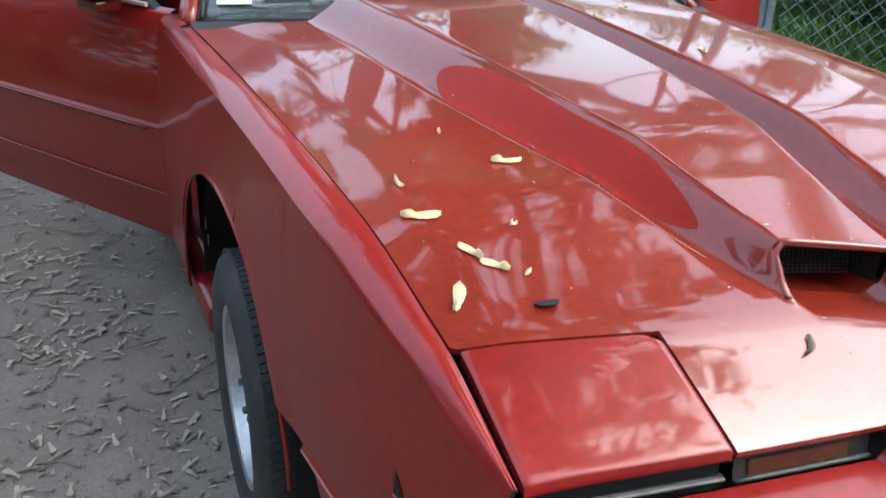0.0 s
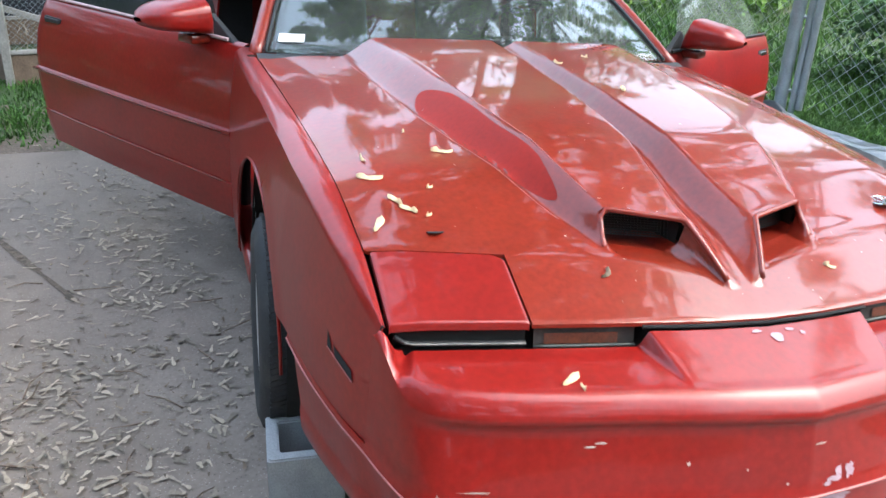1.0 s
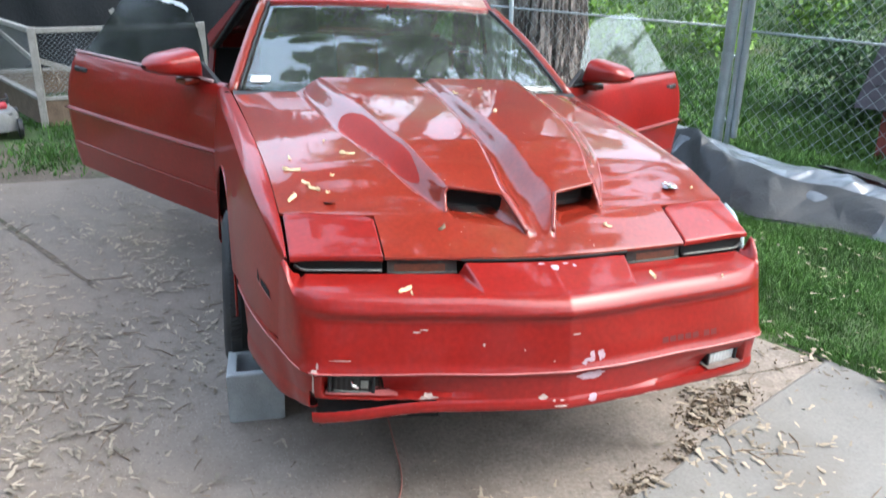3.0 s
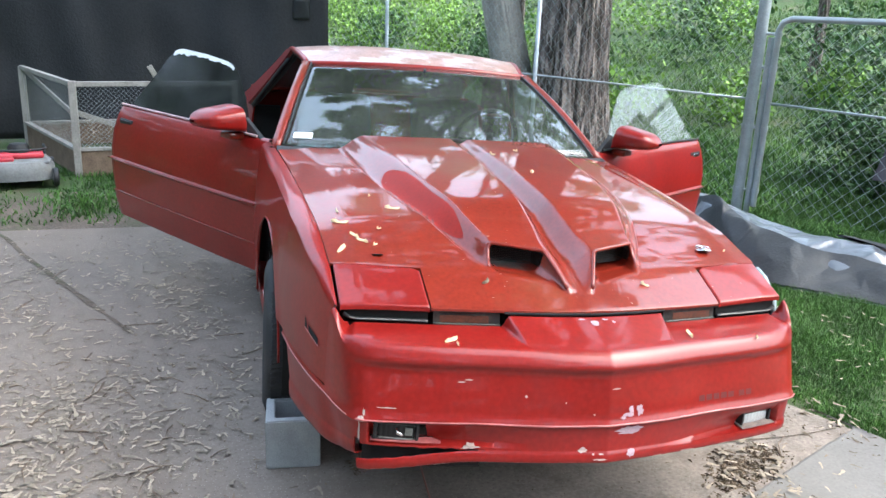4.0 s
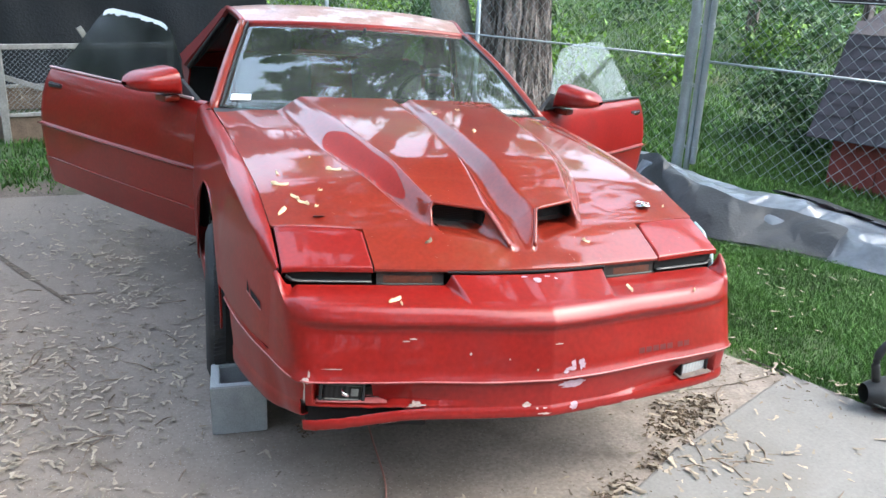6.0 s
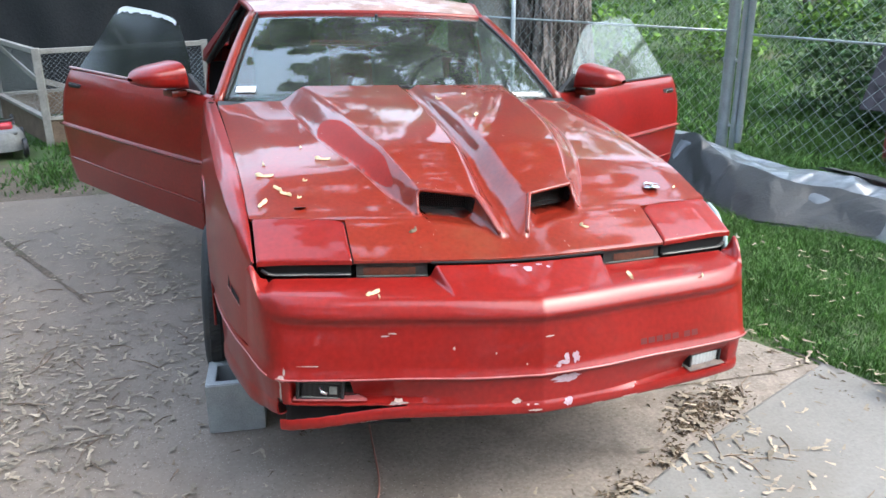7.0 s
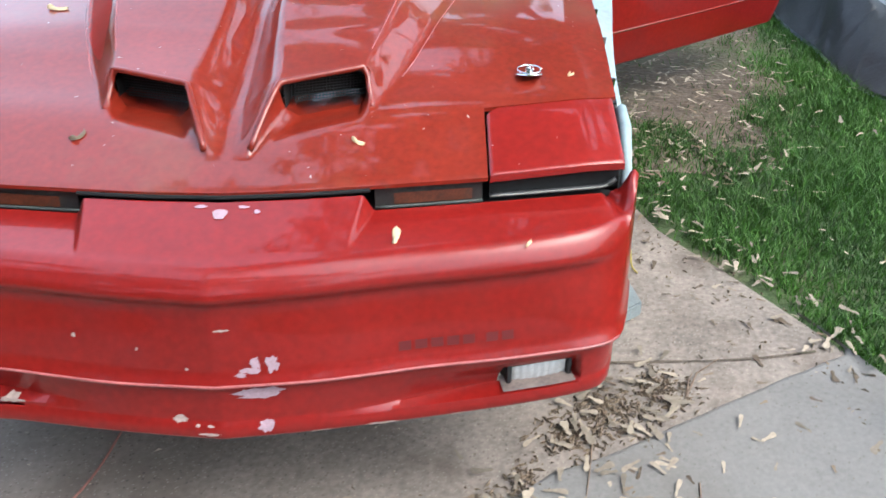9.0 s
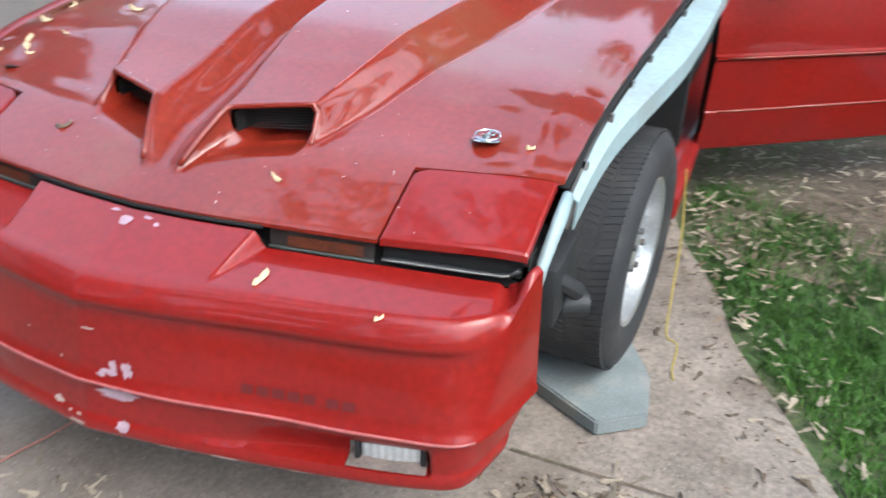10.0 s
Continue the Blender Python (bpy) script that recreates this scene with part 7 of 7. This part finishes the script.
def tarp_at(i, v):
    """A stiff sheet thrown over a low heap: hem, slanting near face, ridge, and a long fall to the far hem, broken into flat planes."""
    k = min(int(i), 168)
    n_, f_ = NEAR[k] + (NEAR[k + 1] - NEAR[k]) * (i - k), FAR[k] + (FAR[k + 1] - FAR[k]) * (i - k)
    u = i / 169.0
    x, y = n_ + (f_ - n_) * v
    r = float(ridge_v(u)) + 0.10 * (facet(crease, u * 9 + 1, 3.3) - 0.5)
    prof = float(np.interp(v, [0, 0.05, r, r + 0.22, 1.0], [0.0, 0.16, 1.0, 0.74, 0.10]))
    H = float(tarp_h(u)) * (0.80 + 0.45 * facet(crease, u * 7, 1.5))
    fold = 0.0
    for q, (k1, k2, ph, am) in enumerate(((1.1, 2.6, 0.15, 0.045), (1.7, -3.1, 0.5, 0.030))):
        w = (v * k1 + u * k2 + ph + 0.16 * noise.noise((u * 3 + q, v * 1.5, 4.0 + q))) % 1.0
        fold += am * (w / 0.10 if w < 0.10 else ((1 - w) / 0.90) ** 1.3)
    rough = 0.045 * facet(crease, u * 9 + v * 3, v * 4 - u * 2 + 3) + 0.010 * facet(crease2, u * 30 + v * 9, v * 11 - u * 6 + 6)
    z = H * prof + (fold + rough) * min(1.0, v / 0.12) * (1 - 0.5 * v)
    x += 0.06 * (facet(crease, v * 3 + 8, u * 8) - 0.5)
    y += 0.08 * (facet(crease, u * 8 + 3, v * 3 + 2) - 0.5)
    return (x, y, max(0.012, z + 0.01))


tarp = empty("tarp", pose(0, 0, 0), "crumpled blue-grey tarp with a dark underside on the grass", "tarp")


def crumpled(i0, i1, v0, v1, nu, nv, seed, lift=0.0, jag=0.028):
    """A stretch of the tarp as stiff plastic: few, uneven, sharply creased planes."""
    rng = random.Random(seed)
    grid = []
    for a in range(nu):
        row = []
        for b in range(nv):
            fu = (a + (rng.uniform(-0.38, 0.38) if 0 < a < nu - 1 else 0)) / (nu - 1)
            fv = (b + (rng.uniform(-0.38, 0.38) if 0 < b < nv - 1 else 0)) / (nv - 1)
            p = tarp_at(i0 + (i1 - i0) * fu, v0 + (v1 - v0) * fv ** 1.25)
            row.append((p[0], p[1], max(0.012, p[2] + lift + (rng.uniform(-jag, jag) if 0 < b < nv - 1 else 0.0))))
        grid.append(row)
    vs = [p for row in grid for p in row]
    fs = []
    for a in range(nu - 1):
        for b in range(nv - 1):
            k = a * nv + b
            fs += [(k, k + nv, k + nv + 1), (k, k + nv + 1, k + 1)] if rng.random() < 0.5 else [(k, k + nv, k + 1), (k + 1, k + nv, k + nv + 1)]
    return vs, fs


def soften(ob, seed, share=0.3):
    """Round the planes of a crumpled sheet, leaving a share of its creases sharp."""
    rng = random.Random(seed)
    cr = ob.data.attributes.new("crease_edge", "FLOAT", "EDGE")
    for k in range(len(ob.data.edges)):
        cr.data[k].value = rng.uniform(0.5, 0.9) if rng.random() < share else 0.1
    m = ob.modifiers.new("rounding", "SUBSURF")
    m.levels = m.render_levels = 3
    return ob


soften(part("sheet", crumpled(0, 169, 0.0, 1.0, 40, 11, 5), TARP, tarp, "creased blue-grey sheet", smooth=True), 1)
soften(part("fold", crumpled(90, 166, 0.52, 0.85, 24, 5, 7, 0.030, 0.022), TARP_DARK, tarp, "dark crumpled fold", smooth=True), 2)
# dark hem colour covers the underside and shade painted on the near face
soften(part("fold", crumpled(10, 124, 0.0, 0.25, 30, 5, 8, 0.020, 0.010), TARP_DARK, tarp, "dark underside and shaded near face along the hem", smooth=True), 3)
part("knot", lathe([(0, 0.03), (0.04, 0.05), (0.09, 0.04), (0.11, 0.001)], 12, "z"), BLACK, tarp, smooth=True, place=pose(2.95, 4.62, 0.30))

# ---- shed behind the fence ----
NRM = Vector((0.885, 0.4655, 0))
shed = empty("barn_shed", Matrix.Translation(F0 + FD * 1.13 + NRM * 0.45 + Vector((0, 0, -0.12))) @ Matrix.Rotation(math.atan2(FD.y, FD.x), 4, "Z"), "small red barn-style shed with dark shingles", "shed")
part("wall", box(0.05, 2.4, 0.06, 1.5, 0, 0.62), BARN, shed)
for k in range(12):
    part("board", box(0.05 + k * 0.196, 0.05 + k * 0.196 + 0.186, 0.044, 0.06, 0.0, 0.62), BARN, shed)


def frustum(z0, z1, i0, i1):
    """One tier of the roof, inset i0 at the bottom and i1 at the top."""
    a = [(-0.14 + i0, -0.10 + i0, z0), (2.6 - i0, -0.10 + i0, z0), (2.6 - i0, 1.66 - i0, z0), (-0.14 + i0, 1.66 - i0, z0)]
    b = [(-0.14 + i1, -0.10 + i1 * 0.6, z1), (2.6 - i1, -0.10 + i1 * 0.6, z1), (2.6 - i1, 1.66 - i1 * 0.6, z1), (-0.14 + i1, 1.66 - i1 * 0.6, z1)]
    return a + b, [(0, 1, 5, 4), (1, 2, 6, 5), (2, 3, 7, 6), (3, 0, 4, 7), (4, 5, 6, 7)]


part("lower_roof", frustum(0.55, 1.42, 0.0, 0.17), SHINGLE, shed, "steep dark lower roof")
part("upper_roof", frustum(1.42, 2.05, 0.15, 0.75), SHINGLE_PALE, shed, "pale weathered upper roof")
for row in range(9):
    for k in range(10):
        i = 0.17 * row / 9.0
        z = 0.56 + 0.87 * row / 9.0
        x0 = -0.10 + i + k * (2.66 - 2 * i) / 10 + (0.06 if row % 2 else 0)
        y0 = -0.10 + 0.6 * i - 0.012
        part("shingle", ([(x0, y0 - 0.004, z), (x0 + 0.24, y0 - 0.004, z), (x0 + 0.24, y0 + 0.022, z + 0.10), (x0, y0 + 0.022, z + 0.10), (x0, y0 + 0.01, z), (x0 + 0.24, y0 + 0.01, z)], [(0, 1, 2, 3), (0, 4, 5, 1)]), SHINGLE, shed)
for row in range(6):
    for k in range(8):
        f = row / 6.0
        z = 1.425 + 0.60 * f
        i = 0.16 + 0.58 * f
        x0 = -0.10 + i + k * (2.66 - 2 * i) / 8 + (0.08 if row % 2 else 0)
        y0 = -0.10 + 0.6 * i
        part("shingle", ([(x0, y0 - 0.016, z), (x0 + 0.26, y0 - 0.016, z), (x0 + 0.26, y0 + 0.03, z + 0.105), (x0, y0 + 0.03, z + 0.105), (x0, y0, z - 0.004), (x0 + 0.26, y0, z - 0.004)], [(0, 1, 2, 3), (0, 4, 5, 1)]), SHINGLE_PALE, shed)

# ---- warning sign on the gate ----
sign = empty("warning_sign", Matrix.Translation(F0 + FD * 1.10 - NRM * 0.03 + Vector((0, 0, 1.545))) @ Matrix.Rotation(math.atan2(FD.y, FD.x), 4, "Z"), "black metal dog warning sign with white letters, wired to the gate", "sign")
part("plate", box(0, 0.46, -0.003, 0.003, 0, 0.27, 0.002), SIGN_BLACK, sign)
part("border", merge(box(0.010, 0.45, -0.005, -0.003, 0.010, 0.016), box(0.010, 0.45, -0.005, -0.003, 0.254, 0.260), box(0.010, 0.016, -0.005, -0.003, 0.016, 0.254), box(0.444, 0.45, -0.005, -0.003, 0.016, 0.254)), SIGN_WHITE, sign, "white border line")


def lettering(text, x, z, size, width, parent):
    cu = bpy.data.curves.new("lettering", "FONT")
    cu.body, cu.size, cu.extrude, cu.offset = text, size, 0.0008, 0.004
    tmp = bpy.data.objects.new("lettering", cu)
    scene.collection.objects.link(tmp)
    me = bpy.data.meshes.new_from_object(tmp.evaluated_get(bpy.context.evaluated_depsgraph_get()))
    bpy.data.objects.remove(tmp)
    xs = [v.co.x for v in me.vertices]
    k = width / (max(xs) - min(xs))
    me.transform(Matrix.Diagonal((k, 1, 1, 1)))
    me.materials.append(SIGN_WHITE)
    ob = new("lettering", me)
    ob.parent, ob.matrix_basis = parent, pose(x, -0.0045, z, 90, 0, 0)
    ob["label"] = "bold white capitals"
    return ob


lettering("BEWARE", 0.05, 0.145, 0.125, 0.36, sign)
lettering("OF THE DOG", 0.03, 0.040, 0.105, 0.40, sign)

# ---- black device at the lawn's edge ----
dev = empty("leaf_blower", pose(1.66, 0.22, 0.0, 0, 0, -20), "black plastic garden blower with a looped handle", "garden tool")
part("body", sheet(list(np.linspace(0, 2 * math.pi, 25)), list(np.linspace(0, 1, 12)), lambda a, v: (-0.10 + 0.34 * v, (0.085 * math.sin(math.pi * (0.08 + 0.84 * v)) ** 0.5) * math.cos(a), 0.082 + (0.078 * math.sin(math.pi * (0.08 + 0.84 * v)) ** 0.5) * math.sin(a))), BLACK, dev, smooth=True)
part("handle", tube(spline([(-0.06, 0, 0.14), (-0.075, 0, 0.24), (-0.03, 0, 0.32), (0.06, 0, 0.33), (0.14, 0, 0.27), (0.17, 0, 0.15)], 30), 0.017, 10), BLACK, dev, "looped grip", smooth=True)
part("trim_line", tube(spline([(-0.09, -0.03, 0.06), (-0.03, -0.082, 0.055), (0.08, -0.088, 0.06), (0.2, -0.07, 0.07)], 20), 0.004, 6), PALE_TRIM, dev, smooth=True)

# ---- seeds lying on the paint ----
def seed_pod(x, y, ln, turn, on_bumper=None, bend=0.2, mat=POD, kinds=("seed_pod", "dry tan winged seed lying on the red paint")):
    m = car.matrix_basis
    z = hood_z(x, y)
    e = 0.02
    gx_, gy_ = (hood_z(x + e, y) - hood_z(x - e, y)) / (2 * e), (hood_z(x, y + e) - hood_z(x, y - e)) / (2 * e)
    nrm = (m.to_3x3() @ Vector((-gx_, -gy_, 1))).normalized()
    p = m @ Vector((x, y, z)) if on_bumper is None else m @ Vector(on_bumper)
    if on_bumper is not None:
        nrm = (m.to_3x3() @ Vector((0, -0.25, 1))).normalized()
    q = nrm.to_track_quat("Z", "Y").to_matrix().to_4x4()
    pts = [(-0.5, 0.03, 0), (-0.36, 0.10, 0.004), (-0.25, 0.09, 0.005), (-0.1, 0.13, 0.003), (0.15, 0.17, 0.002), (0.38, 0.16, 0.003), (0.5, 0.06, 0.004)]
    vs = []
    for t, w, h in pts:
        by = bend * (t * t - 0.12) * ln
        vs += [(t * ln, by - w * ln, 0.0025), (t * ln, by, 0.004 + h + (0.006 if t < -0.2 else 0)), (t * ln, by + w * ln, 0.0025)]
    fs = [(3 * k + c, 3 * k + c + 3, 3 * k + c + 4, 3 * k + c + 1) for k in range(len(pts) - 1) for c in (0, 1)]
    ob = part(kinds[0], (vs, fs), mat, smooth=True, place=Matrix.Translation(p) @ q @ Matrix.Rotation(radians(turn), 4, "Z"))
    return tagged(ob, kinds[1], "seed", "seeds on the car")


for x, y, ln, turn in ((-0.727, 0.761, 0.062, 8), (-0.690, 0.662, 0.045, 120), (-0.668, 0.628, 0.045, 135), (-0.746, 0.586, 0.055, 75), (-0.518, 0.876, 0.055, -15), (-0.723, 0.861, 0.03, -40),
                       (-0.629, 0.601, 0.018, 30), (0.055, 1.45, 0.04, 10), (0.13, 1.15, 0.05, 30), (0.704, 0.574, 0.02, 20), (0.253, 0.345, 0.03, -40), (-0.58, 1.02, 0.02, 70), (0.20, 1.55, 0.03, 50), (-0.60, 0.70, 0.016, 10)):
    seed_pod(x, y, ln, turn)
for x, y, z, ln, turn in ((-0.468, 0.165, 0, 0.05, 20), (-0.455, 0.138, 0, 0.02, 80), (0.33, 0.155, 0, 0.045, 75), (0.575, 0.142, 0, 0.02, 50)):
    seed_pod(x, y, ln, turn, bumper_top(x, y))
seed_pod(-0.307, 0.369, 0.035, 45, None, 0.9, LEAF_BROWN, ("twig", "small dark dry twig on the red hood"))


# ---- specks and scratches in the hood's paint ----
def paint_specks(n, seed):
    rng = random.Random(seed)
    vs, fs = [], []
    for _ in range(n):
        x, y = rng.uniform(-0.78, 0.78), 0.22 + 1.5 * rng.random() ** 1.6
        if y < hood_edge(abs(x)) + 0.015:
            continue
        r, a = rng.uniform(0.0006, 0.0019), rng.uniform(0, 3.14)
        ln = rng.choice((1, 1, 1.5, 3.5))
        k = len(vs)
        for u, v in ((-ln, -0.7), (0.2 * ln, -1), (ln, 0.1), (0.1, 0.9)):
            px_, py_ = x + r * (u * math.cos(a) - v * math.sin(a)), y + r * (u * math.sin(a) + v * math.cos(a))
            vs.append((px_, py_, hood_z(px_, py_) + (0.0076 if abs(x) > 0.50 and y < 0.47 else 0.0012)))
        fs.append((k, k + 1, k + 2, k + 3))
    return tagged(part("paint_specks", (vs, fs), CHIP, hood, "tiny pale specks in the paint"), kind="stuff")


paint_specks(120, 12)


# ---- pale lines painting highlights along the hump's edges, and a peeled spot on the nose ----
for s in (-1, 1):
    for shift, curve, y0, y1 in ((0.004, hump_base, 0.56, 1.72), (-0.006, hump_top, 0.56, 1.25)):
        pts = [(s * (curve(y) + shift), y, hood_z(s * (curve(y) + shift), y) - 0.0004) for y in np.linspace(y0, y1, 40)]
        part("edge_highlight", tube(pts, 0.0014, 5), BEAD, hood, "thin painted highlight line", smooth=True)


def nose_at(x, t):
    p = bumper_top(x, 0.02 + (0.210 - 0.02) * t)
    return (x, p[1], p[2] + 0.002)


for q, (cx, ct, rx, rt) in enumerate(((0.004, 0.86, 0.013, 0.075), (0.045, 0.955, 0.010, 0.02), (0.072, 0.90, 0.006, 0.025), (-0.035, 0.965, 0.012, 0.018))):
    ring = [nose_at(cx + rx * math.cos(k) * (1 + 0.2 * math.sin(3 * k + q)), ct + rt * math.sin(k) * (1 + 0.2 * math.cos(2 * k + q))) for k in np.linspace(0, 6.0, 16)]
    part("paint_peel", ([nose_at(cx, ct)] + ring, [(0, 1 + k, 1 + (k + 1) % 16) for k in range(16)]), PRIMER, bumper, "peeled spot showing primer")
